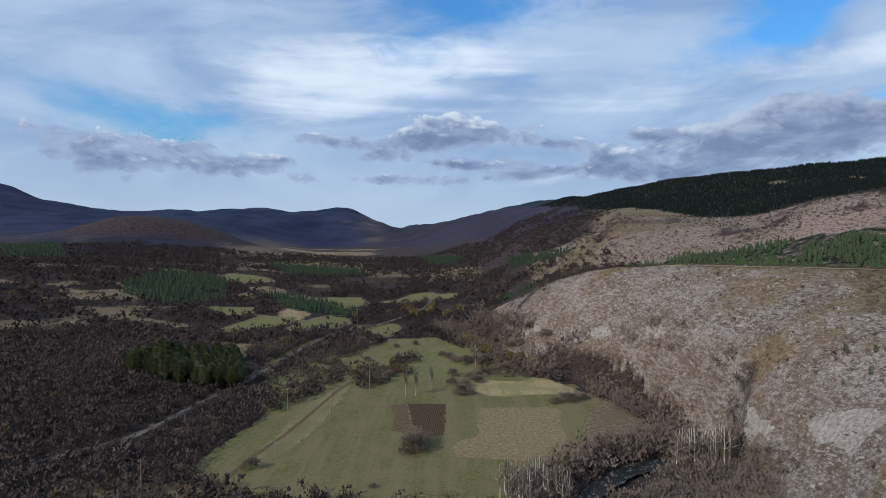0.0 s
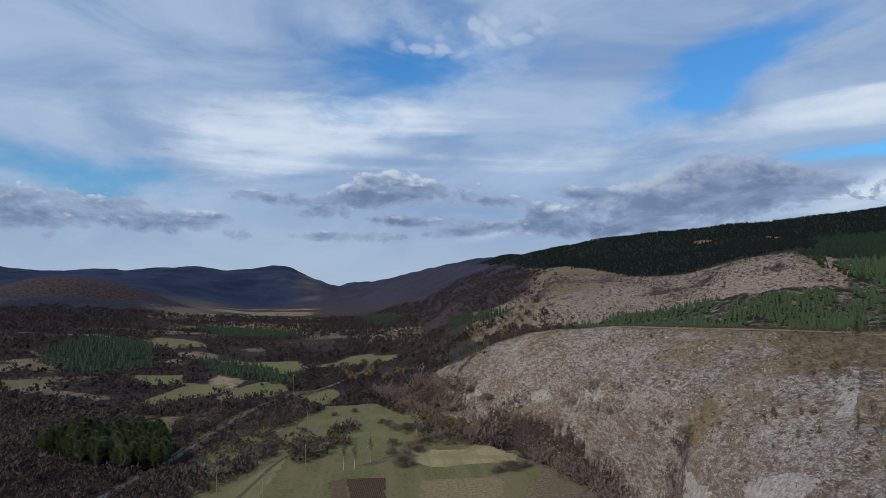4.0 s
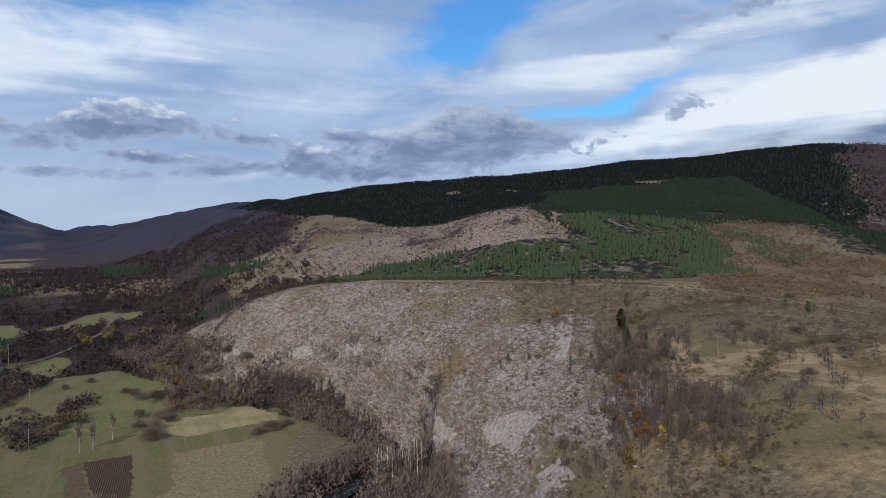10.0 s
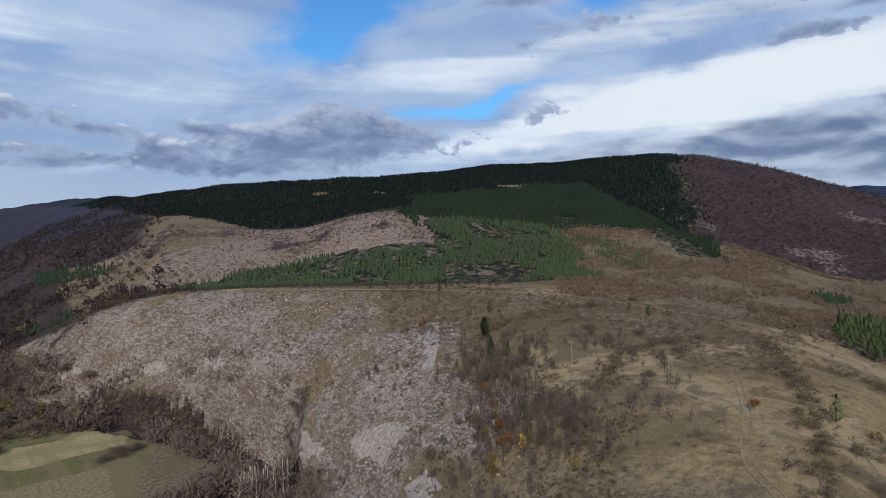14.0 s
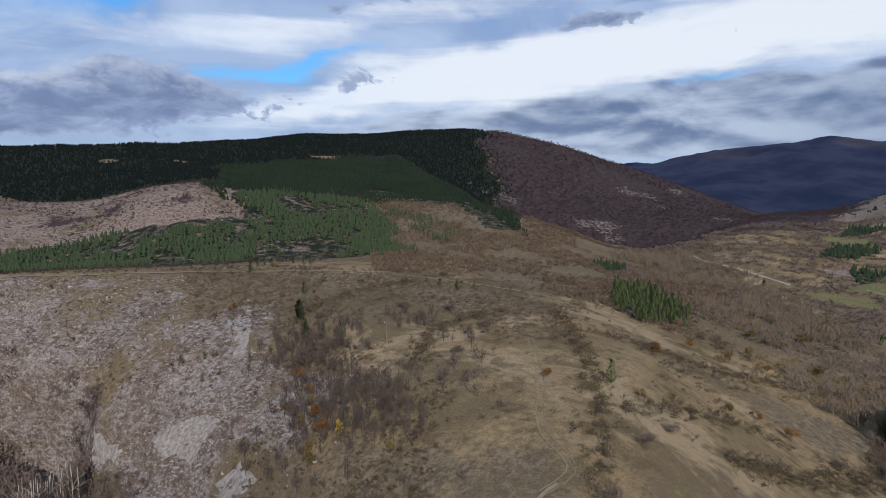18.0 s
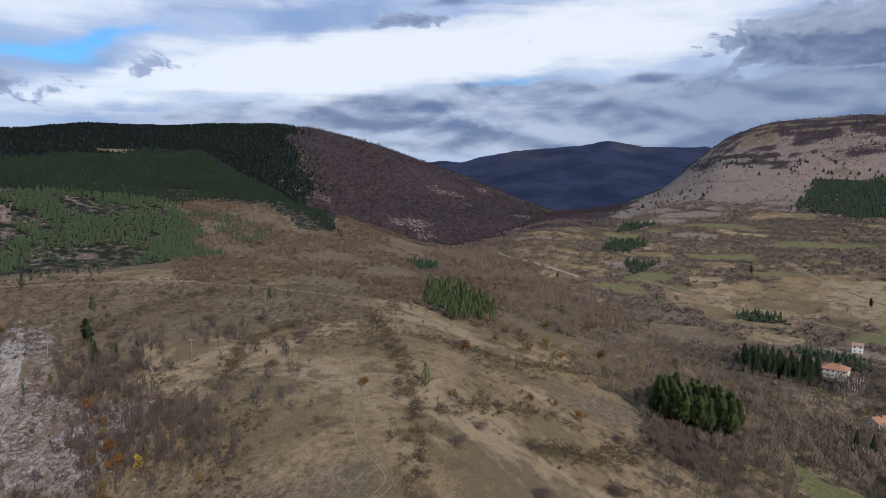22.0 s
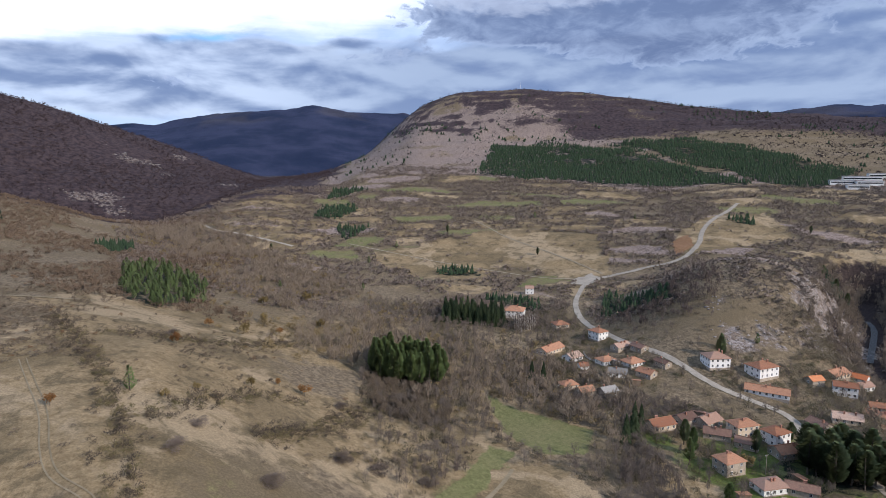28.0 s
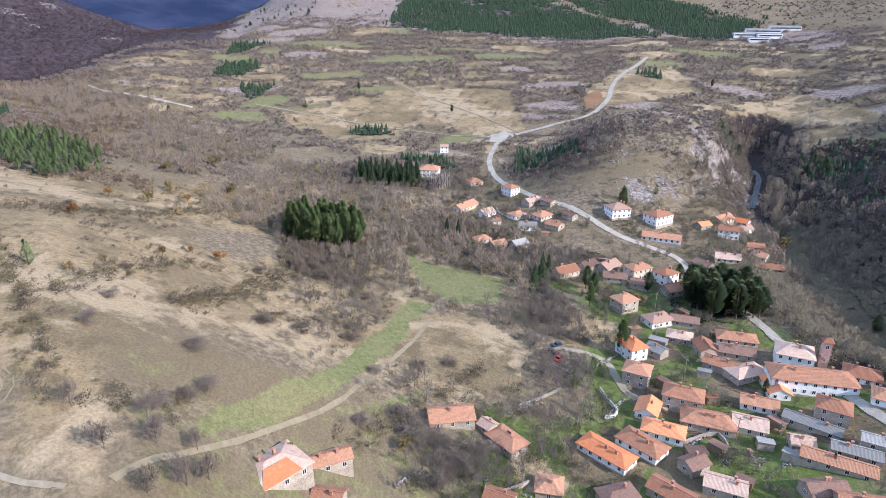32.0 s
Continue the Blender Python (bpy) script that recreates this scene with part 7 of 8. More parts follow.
# ---------------------------------------------------------------- the village
def roof_material(name, dark, light, moss):
    """Old clay tiles: rows down the slope, mottled tile by tile."""
    m, n = material(name)
    where = n.add("ShaderNodeTexCoord").outputs["Object"]
    one = n.add("ShaderNodeObjectInfo").outputs["Random"]
    cell = n.add("ShaderNodeTexVoronoi", where)
    n.put(cell.inputs["Scale"], 2.6)
    f = n.math("ADD", n.math("MULTIPLY", n.noise(where, 1.3, 5, 0.65), 0.8), n.math("MULTIPLY", n.math("SUBTRACT", one, 0.5), 0.95))
    colour = n.mix(n.ramp(f, 0.05, 0.8), rgb(*dark), rgb(*light))
    colour = n.mix(n.math("MULTIPLY", n.add("ShaderNodeSeparateColor", cell.outputs["Color"]).outputs[0], 0.35), colour, rgb(*[0.6 * c for c in dark]))
    colour = n.mix(n.ramp(n.noise(where, 0.6, 4, 0.6), 0.58, 0.72, 0.0, 0.6), colour, rgb(*moss))
    wave = n.add("ShaderNodeTexWave", where)
    n.put(wave.inputs["Scale"], 1.1)
    finish(n, colour, 0.9, n.math("ADD", wave.outputs["Fac"], n.noise(where, 6, 3, 0.6)), 0.5, 0.06, spec=0.2)
    return m


ROOFS = {"p": roof_material("pale_weathered_tiles", (0.33, 0.200, 0.140), (0.50, 0.345, 0.255), (0.20, 0.165, 0.12)), "o": roof_material("old_clay_tiles", (0.25, 0.108, 0.060), (0.42, 0.215, 0.125), (0.16, 0.125, 0.085)), "b": roof_material("new_orange_tiles", (0.48, 0.155, 0.062), (0.62, 0.255, 0.115), (0.38, 0.19, 0.11)),
         "g": roof_material("grey_sheets", (0.20, 0.185, 0.165), (0.33, 0.305, 0.27), (0.15, 0.135, 0.11)), "d": roof_material("dark_old_tiles", (0.13, 0.075, 0.055), (0.24, 0.14, 0.10), (0.09, 0.08, 0.06))}
WALLS = {"w": plain_material("whitewash", (0.60, 0.57, 0.52), (0.80, 0.78, 0.74), 0.8, 0.9, 0.2), "s": plain_material("stone_and_mud_wall", (0.22, 0.175, 0.13), (0.42, 0.35, 0.27), 2.2, 0.95, 0.7), "c": plain_material("cream_plaster", (0.46, 0.36, 0.25), (0.62, 0.51, 0.38), 1.0, 0.9, 0.3)}
ROOF_WORDS = {"p": "pale weathered tile roof", "o": "old red tile roof", "b": "bright orange tile roof", "g": "grey sheet roof", "d": "dark mossy tile roof"}
WALL_WORDS = {"w": "whitewashed", "s": "rough stone", "c": "cream plastered"}
WOOD = plain_material("weathered_wood", (0.12, 0.085, 0.055), (0.24, 0.18, 0.125), 4.0, 0.85)
FRAME_WHITE = plain_material("white_window_frame", (0.55, 0.53, 0.50), (0.75, 0.73, 0.70), 3.0, 0.6)
GLASS = bpy.data.materials.new("window_glass")
GLASS.use_nodes = True
GLASS.node_tree.nodes["Principled BSDF"].inputs["Base Color"].default_value = rgb(0.02, 0.025, 0.03)
GLASS.node_tree.nodes["Principled BSDF"].inputs["Roughness"].default_value = 0.08
BRICK = plain_material("chimney_brick", (0.25, 0.12, 0.08), (0.42, 0.22, 0.15), 5.0, 0.9)


def box(bm, lo, hi):
    """A block between two corners."""
    v = [bm.verts.new((x, y, z)) for x in (lo[0], hi[0]) for y in (lo[1], hi[1]) for z in (lo[2], hi[2])]
    for f in ((0, 1, 3, 2), (4, 6, 7, 5), (0, 4, 5, 1), (2, 3, 7, 6), (0, 2, 6, 4), (1, 5, 7, 3)):
        bm.faces.new([v[i] for i in f])
    return v


def block_mesh(name, mat, *boxes):
    bm = bmesh.new()
    for lo, hi in boxes:
        box(bm, lo, hi)
    mesh = bpy.data.meshes.new(name)
    bm.to_mesh(mesh)
    bm.free()
    mesh.materials.append(mat)
    return mesh


def lattice_frame(name, mat, xs, zs, holes, front, back):
    """A frame of one piece: a grid of cuts with some cells left open."""
    bm = bmesh.new()
    v = {(i, k, d): bm.verts.new((x, d, z)) for i, x in enumerate(xs) for k, z in enumerate(zs) for d in (front, back)}
    solid = {(i, k) for i in range(len(xs) - 1) for k in range(len(zs) - 1)} - set(holes)
    for i, k in solid:
        bm.faces.new([v[i, k, front], v[i + 1, k, front], v[i + 1, k + 1, front], v[i, k + 1, front]])
        bm.faces.new([v[i, k + 1, back], v[i + 1, k + 1, back], v[i + 1, k, back], v[i, k, back]])
        for (di, dk), (a, b) in (((-1, 0), ((i, k), (i, k + 1))), ((1, 0), ((i + 1, k + 1), (i + 1, k))), ((0, -1), ((i + 1, k), (i, k))), ((0, 1), ((i, k + 1), (i + 1, k + 1)))):
            if (i + di, k + dk) not in solid:
                bm.faces.new([v[a[0], a[1], front], v[b[0], b[1], front], v[b[0], b[1], back], v[a[0], a[1], back]])
    bmesh.ops.recalc_face_normals(bm, faces=bm.faces)
    mesh = bpy.data.meshes.new(name)
    bm.to_mesh(mesh)
    bm.free()
    mesh.materials.append(mat)
    return mesh


# a window in the plane y = 0, facing -y
WINDOW_MESH = lattice_frame("window", FRAME_WHITE, (-0.5, -0.42, -0.03, 0.03, 0.42, 0.5), (0, 0.08, 1.17, 1.25), ((1, 1), (3, 1)), -0.06, 0.05)
PANE_MESH = block_mesh("pane", GLASS, ((-0.43, -0.02, 0.07), (0.43, 0.02, 1.18)))
DOOR_MESH = block_mesh("door", WOOD, ((-0.48, -0.06, 0), (0.48, 0.04, 2.05)))
LINTEL_MESH = lattice_frame("door_frame", FRAME_WHITE, (-0.58, -0.48, 0.48, 0.58), (0, 2.05, 2.15), ((1, 0),), -0.08, 0.04)


def roof_solid(length, width, rise, hip, over=0.45, thick=0.16):
    """A tiled roof over a rectangle, with its eaves at z = 0."""
    bm = bmesh.new()
    a, b = length / 2 + (over if hip else 0.35), width / 2 + over
    drop = -rise * over / (width / 2)
    r = a - b * 0.9 if hip else a
    r = max(r, 0.3)
    rings = []
    for dz in (0.0, thick):
        rings.append([bm.verts.new(p) for p in ((-a, -b, drop + dz), (a, -b, drop + dz), (a, b, drop + dz), (-a, b, drop + dz), (-r, 0, rise + dz), (r, 0, rise + dz))])
    lo, hi = rings
    bm.faces.new([hi[0], hi[1], hi[5], hi[4]])
    bm.faces.new([hi[2], hi[3], hi[4], hi[5]])
    bm.faces.new([lo[1], lo[0], lo[4], lo[5]])
    bm.faces.new([lo[3], lo[2], lo[5], lo[4]])
    if hip:
        bm.faces.new([hi[1], hi[2], hi[5]])
        bm.faces.new([hi[3], hi[0], hi[4]])
        bm.faces.new([lo[2], lo[1], lo[5]])
        bm.faces.new([lo[0], lo[3], lo[4]])
        for i, j in ((0, 1), (1, 2), (2, 3), (3, 0)):
            bm.faces.new([lo[i], lo[j], hi[j], hi[i]])
    else:
        for i, j in ((0, 1), (2, 3), (1, 5), (5, 2), (3, 4), (4, 0)):
            bm.faces.new([lo[i], lo[j], hi[j], hi[i]])
    bmesh.ops.recalc_face_normals(bm, faces=bm.faces)
    return bm


def wall_solid(length, width, low, eave, rise, hip):
    """Outer walls with their gables, from the footing up."""
    bm = bmesh.new()
    a, b = length / 2, width / 2
    base = [bm.verts.new((x, y, low)) for x, y in ((-a, -b), (a, -b), (a, b), (-a, b))]
    top = [bm.verts.new((x, y, eave)) for x, y in ((-a, -b), (a, -b), (a, b), (-a, b))]
    for i in range(4):
        bm.faces.new([base[i], base[(i + 1) % 4], top[(i + 1) % 4], top[i]])
    bm.faces.new(base[::-1])
    if hip:
        bm.faces.new(top)
    else:
        r0, r1 = bm.verts.new((-a, 0, eave + rise)), bm.verts.new((a, 0, eave + rise))
        bm.faces.new([top[0], top[3], r0])
        bm.faces.new([top[2], top[1], r1])
        bm.faces.new([top[0], r0, r1, top[1]])
        bm.faces.new([top[3], top[2], r1, r0])
    bmesh.ops.recalc_face_normals(bm, faces=bm.faces)
    return bm


def house(x, y, turn, length, width, code, group="houses of the village", name="house"):
    length, width = length * 1.08 + 0.3, width * 1.12 + 0.5
    storeys, shape, tile, wall = int(code[0]), code[1], code[2], code[3]
    c, s = math.cos(radians(turn)), math.sin(radians(turn))
    corners = [(x + u * c * length / 2 - v * s * width / 2, y + u * s * length / 2 + v * c * width / 2) for u in (-1, 1) for v in (-1, 1)]
    zs = [float(ground(*p)) for p in corners]
    root = tagged(new(name), f"{WALL_WORDS[wall]} {'two-storey' if storeys > 1 else 'low'} house with {ROOF_WORDS[tile]}", "house", group)
    z0 = max(min(zs) + 0.35 * (max(zs) - min(zs)), min(zs) + 0.1)
    root.location, root.rotation_euler = (x, y, z0), (0, 0, radians(turn))
    eave = (2.6 if storeys == 1 else 5.1) + R2.uniform(-0.15, 0.2)
    hip, rise = shape == "h", width * 0.5 * (0.42 if shape == "h" else 0.5)
    body = part("wall", wall_solid(length, width, min(zs) - z0 - 0.6, eave, rise, hip), WALLS[wall], root)
    bm = bmesh.new()
    box(bm, (-length / 2 - 0.05, -width / 2 - 0.05, min(zs) - z0 - 0.7), (length / 2 + 0.05, width / 2 + 0.05, 0.35))
    part("plinth", bm, WALLS["s"], root, "rough stone footing")
    top = part("roof", roof_solid(length, width, rise, hip), ROOFS[tile], root)
    top.location.z = eave
    bm = bmesh.new()
    r = max(length / 2 + 0.45 - (width / 2 + 0.45) * 0.9, 0.3) if hip else length / 2 + 0.35
    box(bm, (-r, -0.13, rise + 0.10), (r, 0.13, rise + 0.25))
    cap = part("ridge_cap", bm, ROOFS[tile], top)
    for k in range(2 if length > 9 else 1):
        cx, cy = R2.uniform(-0.28, 0.28) * length, R2.choice((-1, 1)) * width * 0.13
        bm = bmesh.new()
        box(bm, (cx - 0.28, cy - 0.28, eave + rise * 0.5), (cx + 0.28, cy + 0.28, eave + rise + 0.75))
        box(bm, (cx - 0.36, cy - 0.36, eave + rise + 0.75), (cx + 0.36, cy + 0.36, eave + rise + 0.87))
        part("chimney", bm, BRICK, root, "brick chimney")
    shed = tile == "g" or width < 4.2
    for floor in range(storeys):
        sill = 0.95 + 2.55 * floor
        for side, run, off in ((0, length, width / 2), (180, length, width / 2), (90, width, length / 2), (270, width, length / 2)):
            count = max(1, int(run / (3.6 if wall == "s" else 2.5)))
            if shed and side in (90, 270):
                continue
            for k in range(count):
                u = (k + 0.5) / count * run - run / 2
                if floor == 0 and side == 0 and k == count // 2:
                    m = pose(0, 0, 0, 0, 0, side) @ pose(u, -off - 0.02, 0.05)
                    d = piece("door", DOOR_MESH, root, "", m)
                    piece("door_frame", LINTEL_MESH, d)
                    continue
                m = pose(0, 0, 0, 0, 0, side) @ pose(u, -off - 0.02, sill)
                w = piece("window", WINDOW_MESH, root, "", m)
                piece("pane", PANE_MESH, w)
    return root


for row in HOUSES:
    for h in row:
        house(*h)


def barn_patch():
    """New orange tiles on the lower part of the big barn's roof."""
    barn = next(o for o in bpy.data.objects if o.name.startswith("house") and abs(o.location.x - 107) < 0.1 and abs(o.location.y - 1) < 0.1)
    top = next(o for o in barn.children if o.name.startswith("roof"))
    width = 8 * 1.12 + 0.5
    rise, half = width * 0.25, width / 2
    bm = bmesh.new()
    rows = [(half + 0.40, -rise * 0.40 / half, -3.6, 5.4), (half * 0.36, rise * 0.64, -2.2, 3.2)]
    v = [bm.verts.new((x, y, z + dz)) for dz in (0.165, 0.24) for y, z, *xs in rows for x in xs]
    for f in ((0, 1, 3, 2), (4, 6, 7, 5), (0, 4, 5, 1), (2, 3, 7, 6), (0, 2, 6, 4), (1, 5, 7, 3)):
        bm.faces.new([v[i] for i in f])
    bmesh.ops.recalc_face_normals(bm, faces=bm.faces)
    part("new_tiles", bm, ROOFS["b"], top, "patch of bright new orange tiles")


barn_patch()


def bell_tower():
    x, y = 129, -173
    root = tagged(new("brick_tower"), "slender brick tower with a small tiled roof", "tower")
    root.location, root.rotation_euler = (x, y, float(ground(x, y)) - 0.3), (0, 0, radians(50))
    bm = bmesh.new()
    box(bm, (-1.3, -1.3, 0), (1.3, 1.3, 9.5))
    part("shaft", bm, plain_material("pink_brick", (0.38, 0.20, 0.15), (0.55, 0.33, 0.26), 3.0, 0.9), root)
    bm = bmesh.new()
    box(bm, (-1.5, -1.5, 9.5), (1.5, 1.5, 9.75))
    part("cornice", bm, FRAME_WHITE, root)
    top = part("roof", roof_solid(2.8, 2.8, 1.1, True, 0.35), ROOFS["o"], root)
    top.location.z = 10.0
    for side in (0, 90, 180, 270):
        m = pose(0, 0, 0, 0, 0, side) @ pose(0, -1.32, 7.6)
        w = piece("window", WINDOW_MESH, root, "", m)
        piece("pane", PANE_MESH, w)


bell_tower()


def works():
    """White industrial sheds at the far edge of the terraces."""
    for x, y, turn, length in ((710, -659, 60, 36), (716, -690, 55, 44), (690, -676, 62, 30), (712, -722, 58, 40), (680, -650, 60, 24)):
        root = tagged(new("factory_hall"), "long low white industrial hall with a flat roof", "factory", "halls of the works")
        root.location, root.rotation_euler = (x, y, float(ground(x, y))), (0, 0, radians(turn))
        bm = bmesh.new()
        box(bm, (-length / 2, -6, -3), (length / 2, 6, 5.5))
        part("wall", bm, WALLS["w"], root)
        bm = bmesh.new()
        box(bm, (-length / 2 - 0.4, -6.4, 5.5), (length / 2 + 0.4, 6.4, 6.0))
        part("roof", bm, ROOFS["g"], root)
        strip = block_mesh("window_band", GLASS, ((-length / 2 + 1, -0.05, 0), (length / 2 - 1, 0.05, 1.6)))
        for side in (0, 180):
            piece("window_band", strip, root, "", pose(0, 0, 0, 0, 0, side) @ pose(0, -6.02, 2.2))


works()


# ---------------------------------------------------------------- small things
def rod(bm, a, b, r0, r1, sides=6):
    """A tapered rod between two points."""
    a, b = Vector(a), Vector(b)
    q = (b - a).to_track_quat("Z", "Y")
    rings = []
    for p, r in ((a, r0), (b, r1)):
        rings.append([bm.verts.new(p + q @ Vector((r * math.cos(2 * math.pi * k / sides), r * math.sin(2 * math.pi * k / sides), 0))) for k in range(sides)])
    for k in range(sides):
        bm.faces.new([rings[0][k], rings[0][(k + 1) % sides], rings[1][(k + 1) % sides], rings[1][k]])
    bm.faces.new(rings[1])
    bm.faces.new(rings[0][::-1])


POLE_WOOD = plain_material("grey_pole_wood", (0.17, 0.14, 0.105), (0.29, 0.24, 0.18), 3.0, 0.9)
PORCELAIN = plain_material("insulator", (0.55, 0.55, 0.52), (0.75, 0.75, 0.72), 3.0, 0.4)


def utility_pole(x, y, height, turn):
    root = tagged(new("utility_pole"), "weathered wooden power pole with a short cross arm", "pole", "power poles in the valley")
    root.location, root.rotation_euler = (x, y, float(ground(x, y))), (0, 0, radians(turn))
    bm = bmesh.new()
    rod(bm, (0, 0, -0.5), (0, 0, height), 0.14, 0.09, 8)
    part("shaft", bm, POLE_WOOD, root)
    bm = bmesh.new()
    box(bm, (-0.9, -0.06, height - 0.75), (0.9, 0.06, height - 0.6))
    arm = part("cross_arm", bm, POLE_WOOD, root)
    for k in (-0.8, 0.0, 0.8):
        bm = bmesh.new()
        rod(bm, (k, 0, height - 0.6), (k, 0, height - 0.35), 0.06, 0.04)
        part("insulator", bm, PORCELAIN, arm)


for x, y, h in ((-66, 262, 13), (-48, 263, 11), (-44, 379, 13), (-37, 313, 10), (-89, 181, 12), (-59, 216, 6), (-73, 527, 14), (-104, 420, 11), (160, 186, 8), (166, 133, 8), (236, 150, 7), (150, -98, 8), (109, -121, 8), (186, -150, 8), (140, -128, 8), (276, -160, 8)):
    utility_pole(x, y, h, R2.uniform(0, 180))

RUBBER = plain_material("tyre_rubber", (0.02, 0.02, 0.02), (0.04, 0.04, 0.04), 8, 0.9)
RIM_METAL = plain_material("wheel_rim", (0.4, 0.4, 0.4), (0.6, 0.6, 0.6), 8, 0.4, metal=0.8)


def car(x, y, turn, colour, word):
    root = tagged(new("car"), f"small {word} car parked on the grass", "car", "cars by the lane")
    root.location, root.rotation_euler = (x, y, float(ground(x, y)) + 0.12), (0, 0, radians(turn))
    paint = plain_material(word + "_car_paint", [0.8 * c for c in colour], colour, 2, 0.3, 0.02)
    bm = bmesh.new()
    v = box(bm, (-2.0, -0.8, 0.25), (2.0, 0.8, 0.85))
    bmesh.ops.bevel(bm, geom=bm.edges[:], offset=0.14, segments=2, affect="EDGES")
    part("body", bm, paint, root)
    bm = bmesh.new()
    v = box(bm, (-1.3, -0.72, 0.85), (0.75, 0.72, 1.42))
    for p in bm.verts:
        if p.co.z > 1.3:
            p.co.x *= 0.72
            p.co.y *= 0.86
    part("cabin", bm, GLASS, root)
    bm = bmesh.new()
    box(bm, (-0.92, -0.6, 1.42), (0.52, 0.6, 1.47))
    part("roof", bm, paint, root)
    for u in (-1.25, 1.25):
        for w in (-0.78, 0.78):
            bm = bmesh.new()
            rod(bm, (u, w - 0.09, 0.3), (u, w + 0.09, 0.3), 0.3, 0.3, 14)
            wheel = part("wheel", bm, RUBBER, root)
            bm = bmesh.new()
            rod(bm, (u, w - 0.1, 0.3), (u, w + 0.1, 0.3), 0.17, 0.17, 10)
            part("rim", bm, RIM_METAL, wheel)


car(160, -93, 120, (0.55, 0.03, 0.04), "red")
car(168.6, -97, 100, (0.03, 0.04, 0.07), "dark blue")
car(165, -92.5, 35, (0.05, 0.04, 0.035), "dark grey")


def stone_wall(line, height, name="stone_wall", label="crumbling dry stone wall", mat=None):
    """A low wall of stacked stones; each stone is a piece of its own."""
    p = smooth_line(line, 1.1)
    root = tagged(new(name), label, "wall", kind="")
    root.location = (p[0][0], p[0][1], float(ground(*p[0])))
    meshes = [shaped("stone", (rock_shape(R2)[0] * 0.55, ROCKS[0][1]), STONE) for _ in range(4)]
    for x, y in p:
        for k in range(max(1, int(height / 0.45))):
            px, py = x + R2.normal(0, 0.12), y + R2.normal(0, 0.12)
            m = pose(px - p[0][0], py - p[0][1], float(ground(px, py)) + 0.15 + 0.42 * k - root.location.z, 0, 0, R2.uniform(0, 360))
            piece("stone", meshes[R2.integers(4)], root, "", m)


for line, h in ((((153, -101), (158, -112), (160, -120)), 1.3), (((129, -93), (133, -98), (135, -103)), 1.3), (((135, -64), (137, -70), (138, -76)), 0.9), (((110, -105), (113, -114), (115, -121)), 1.3), (((111, -25), (114, -29), (116, -33)), 0.9), (((148, -96), (152, -92), (158, -90)), 0.9)):
    stone_wall(line, h)
R3 = np.random.default_rng(5)
for cx, cy, n in ((157, -99, 26), (113, -109, 22), (103, -112, 22), (100, -121, 20), (96, -126, 22), (104, -56, 18), (112, -48, 14), (103, -12, 16)):
    heap = tagged(new("rubble_heap"), "heap of loose pale stones and rubble", "rubble", "rubble heaps in the village")
    heap.location = (cx, cy, float(ground(cx, cy)))
    mesh = shaped("stone", (ROCKS[0][0] * 0.34, ROCKS[0][1]), STONE)
    for k in range(n + 6):
        dx, dy = R3.normal(0, 1.1, 2)
        piece("stone", mesh, heap, "", pose(dx, dy, float(ground(cx + dx, cy + dy)) - heap.location.z + R3.uniform(0, 0.35), R3.uniform(0, 90), 0, R3.uniform(0, 360)))


def fence(line, label="old wooden paling fence between gardens"):
    p = smooth_line(line, 2.0)
    root = tagged(new("fence"), label, "fence", "garden fences")
    root.location = (p[0][0], p[0][1], float(ground(*p[0])))
    post = block_mesh("post", WOOD, ((-0.06, -0.06, -0.3), (0.06, 0.06, 1.25)))
    for a, b in zip(p[:-1], p[1:]):
        za, zb = float(ground(*a)) - root.location.z, float(ground(*b)) - root.location.z
        piece("post", post, root, "", pose(a[0] - p[0][0], a[1] - p[0][1], za))
        for k in (0.35, 0.95):
            bm = bmesh.new()
            rod(bm, (a[0] - p[0][0], a[1] - p[0][1], za + k), (b[0] - p[0][0], b[1] - p[0][1], zb + k), 0.05, 0.05, 4)
            part("rail", bm, WOOD, root)


for line in (((120, -112), (110, -106), (104, -96)), ((131, -127), (122, -132), (112, -137)), ((108, -137), (98, -128), (86, -118)), ((300, -133), (308, -138), (318, -146)), ((318, -128), (322, -136), (326, -146)), ((145, -135), (152, -138), (160, -136)), ((98, -152), (90, -146), (80, -138))):
    fence(line)


def shed(x, y, turn, length, width, tile, high=2.1):
    """A small lean-to of boards with a sloping roof."""
    root = tagged(new("shed"), f"small {'weathered board' if tile == 'd' else 'patched'} shed with {ROOF_WORDS[tile]}", "shed", "sheds of the village")
    root.location, root.rotation_euler = (x, y, float(ground(x, y))), (0, 0, radians(turn))
    a, b = length / 2, width / 2
    bm = bmesh.new()
    v = box(bm, (-a, -b, -0.4), (a, b, high))
    for p in v:
        if p.co.z > 0 and p.co.y > 0:
            p.co.z += 0.55
    part("wall", bm, WOOD if tile != "g" else WALLS["s"], root)
    bm = bmesh.new()
    v = box(bm, (-a - 0.25, -b - 0.3, high), (a + 0.25, b + 0.3, high + 0.1))
    for p in v:
        p.co.z += 0.275 + 0.55 * p.co.y / width
    part("roof", bm, ROOFS[tile], root)
    piece("door", DOOR_MESH, root, "", pose(0, -b - 0.02, 0.0) @ Matrix.Diagonal((0.9, 1, 0.9, 1)))


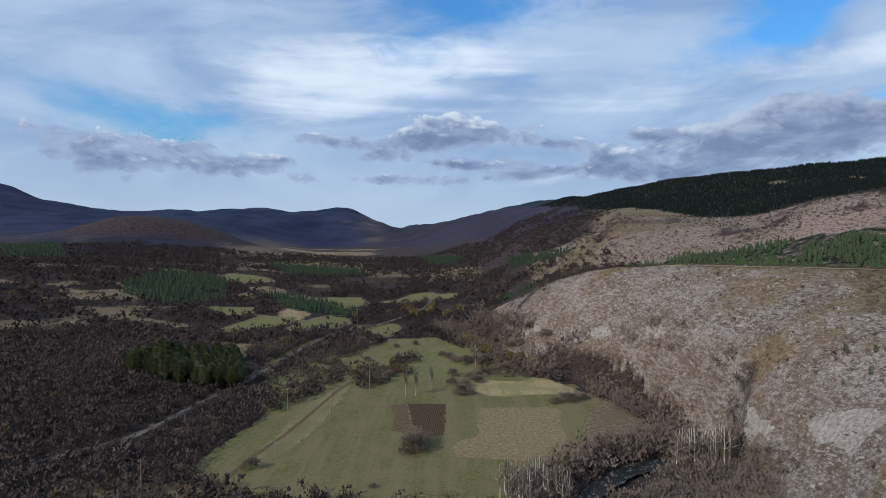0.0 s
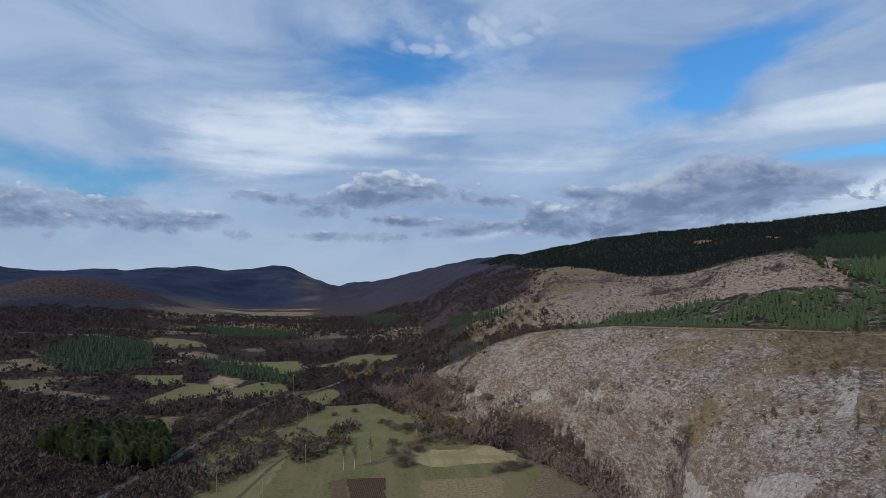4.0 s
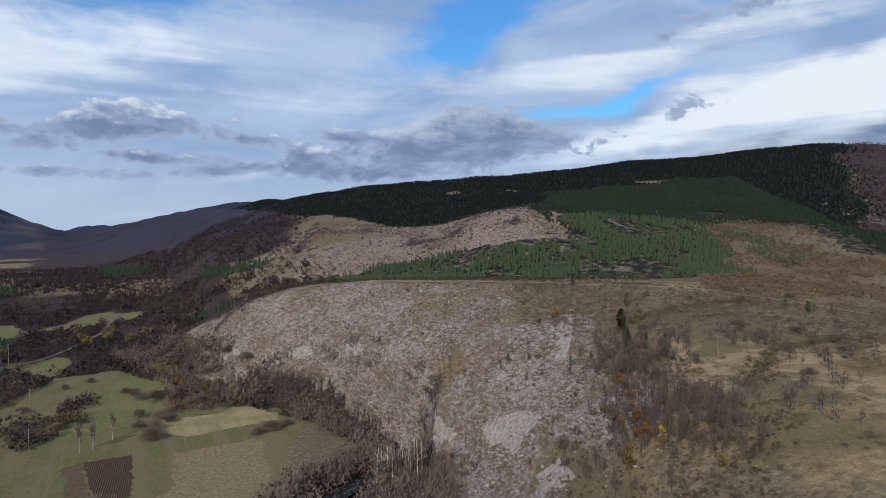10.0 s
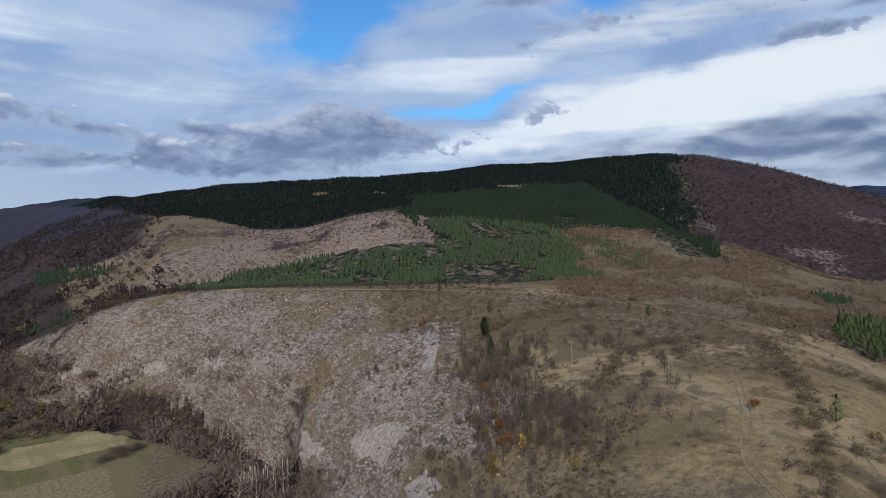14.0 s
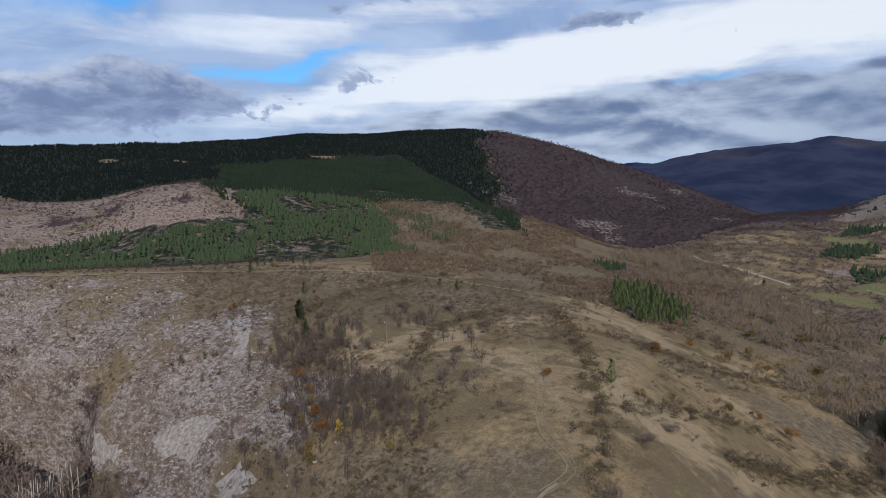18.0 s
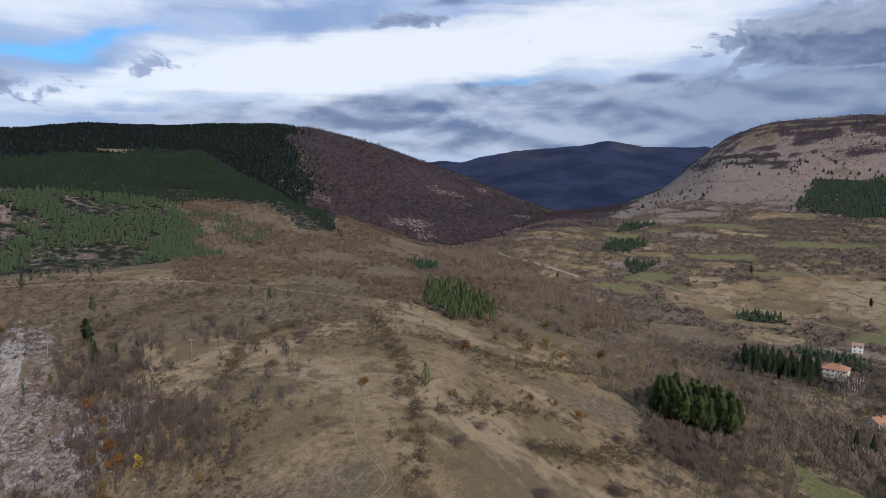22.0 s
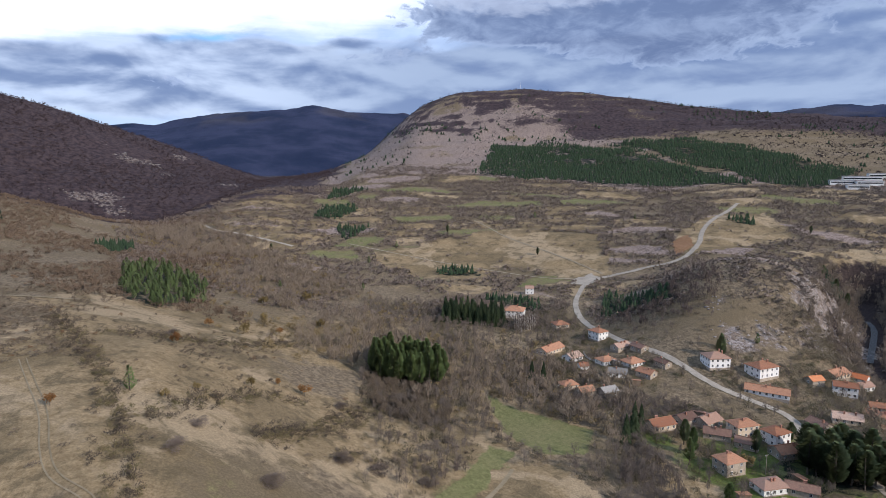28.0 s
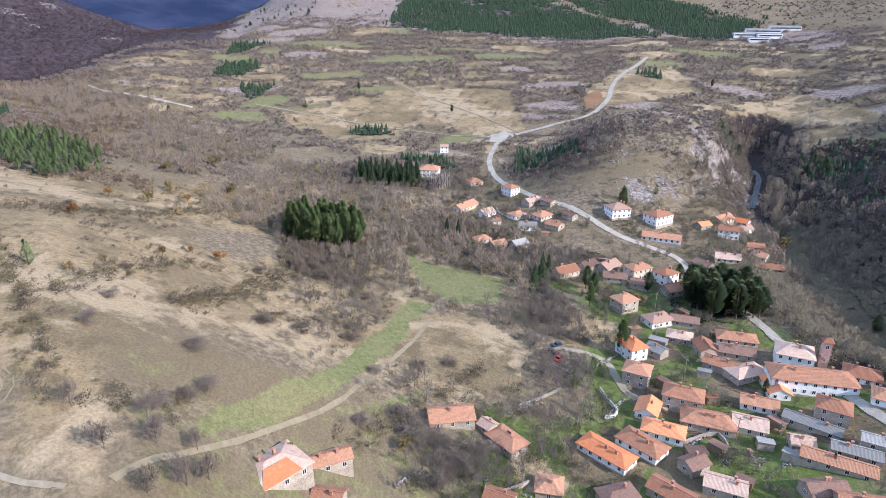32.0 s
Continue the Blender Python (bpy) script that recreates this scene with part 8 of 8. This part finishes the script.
for x, y, turn, length, width, tile in ((162, -134, 40, 6, 4, "g"), (107, -106, 70, 5, 3.6, "d"), (107, -113, 20, 4, 3, "d"), (104, -126, 55, 4, 3, "g"), (97, -128, 30, 4.5, 3, "g"), (138, -119, 15, 5, 3.2, "d"), (159, -157, 60, 4.5, 3.2, "d"), (172, -131, 80, 4, 3, "o"),
                                        (94, -110, 35, 4, 3, "d"), (179, -158, 10, 4, 3, "o"), (233, -154, 50, 5, 3, "d"), (293, -144, 25, 4.5, 3, "g"), (268, -142, 65, 4, 3, "o"), (285, -122, 100, 4, 3, "d"), (139, -135, 48, 4, 3, "g"), (110, -136, 12, 4.5, 3, "d"), (126, -127, 75, 4, 2.8, "o")):
    shed(x, y, turn, length, width, tile)


def log_pile(x, y, turn, rows=4, wide=9):
    """Split firewood stacked beside a yard."""
    root = tagged(new("log_pile"), "stack of cut firewood beside a yard", "firewood", "firewood stacks")
    root.location, root.rotation_euler = (x, y, float(ground(x, y))), (0, 0, radians(turn))
    for k in range(rows):
        for i in range(wide - k):
            piece("log", LOG_MESH, root, "", pose((i + 0.5 * k - wide / 2) * 0.27, 0, 0.1 + 0.23 * k, R3.uniform(-3, 3), 0, R3.uniform(-4, 4)))


bm = bmesh.new()
rod(bm, (0, -0.6, 0), (0, 0.6, 0), 0.13, 0.12, 7)
LOG_MESH = bpy.data.meshes.new("log")
bm.to_mesh(LOG_MESH)
bm.free()
LOG_MESH.materials.append(plain_material("split_wood", (0.22, 0.15, 0.09), (0.42, 0.31, 0.20), 4.0, 0.9))
for x, y, turn in ((108, -134, 20), (111, -121, 70), (100, -132, 45), (127, -111, 10), (147, -140, 60), (124, -143, 30), (104, -121, 0)):
    log_pile(x, y, turn)


def garden_wall(line, high, mat, label):
    """A low plastered wall with a coping, in straight bays."""
    root = tagged(new("garden_wall"), label, "wall", "garden walls")
    p = smooth_line(line, 3.0)
    root.location = (p[0][0], p[0][1], float(ground(*p[0])))
    for a, b in zip(p[:-1], p[1:]):
        run, turn = math.hypot(b[0] - a[0], b[1] - a[1]), math.degrees(math.atan2(b[1] - a[1], b[0] - a[0]))
        m = pose(a[0] - p[0][0], a[1] - p[0][1], float(min(ground(*a), ground(*b))) - root.location.z, 0, 0, turn)
        bay = piece("bay", block_mesh("bay", mat, ((0, -0.14, -0.5), (run, 0.14, high))), root, "", m)
        piece("coping", block_mesh("coping", STONE, ((-0.03, -0.2, high), (run + 0.03, 0.2, high + 0.08))), bay)


for line, high, wall, label in ((((142, -98), (135, -97), (128, -97), (129, -91)), 1.3, "w", "pale plastered garden wall above the lane"), (((138, -105), (131, -108), (125, -110)), 1.1, "c", "cream garden wall beside a yard"), (((144, -85), (140, -76), (137, -66)), 1.0, "s", "rough stone garden wall on the slope"),
                                (((109, -58), (108, -53), (106, -47)), 1.4, "s", "ruined stone wall of an old yard"), (((112, -106), (113, -113), (113, -119), (106, -116)), 1.3, "s", "stone wall between two yards"), (((318, -136), (310, -134), (302, -136)), 0.9, "w", "white wall above the vegetable garden"),
                                (((160, -150), (152, -152), (146, -160)), 1.2, "c", "cream wall along the village street")):
    garden_wall(line, high, WALLS[wall], label)
BED = field_material("garden_soil", (0.075, 0.052, 0.034), (0.15, 0.11, 0.07), 0.9, 20, None, 0.15)
for x, y, turn, a, b in ((121, -117, 45, 4, 2.5), (130, -141, 30, 5, 3), (115, -114, 60, 3, 2.5), (122, -160, 40, 5, 3), (99, -144, 45, 5, 2.5), (154, -121, 20, 4, 3), (120, -91, 15, 5, 3), (311, -141, 20, 6, 3.5), (303, -146, 30, 5, 3)):
    c, k = math.cos(radians(turn)), math.sin(radians(turn))
    plot("vegetable_bed", "dug brown vegetable bed in a garden", tuple((x + u * a * c - v * b * k, y + u * a * k + v * b * c) for u, v in ((-1, -1), (1, -1), (1, 1), (-1, 1))), BED, 0.1, 1.5, 0.3)


def mast(x, y):
    root = tagged(new("radio_mast"), "thin grey lattice mast on the hilltop", "mast")
    root.location = (x, y, float(ground(x, y)))
    bm = bmesh.new()
    for k in range(3):
        a = 2.1 * k
        rod(bm, (1.2 * math.cos(a), 1.2 * math.sin(a), -1), (0.2 * math.cos(a), 0.2 * math.sin(a), 22), 0.14, 0.1, 4)
    part("legs", bm, RIM_METAL, root)


mast(1655, -505)
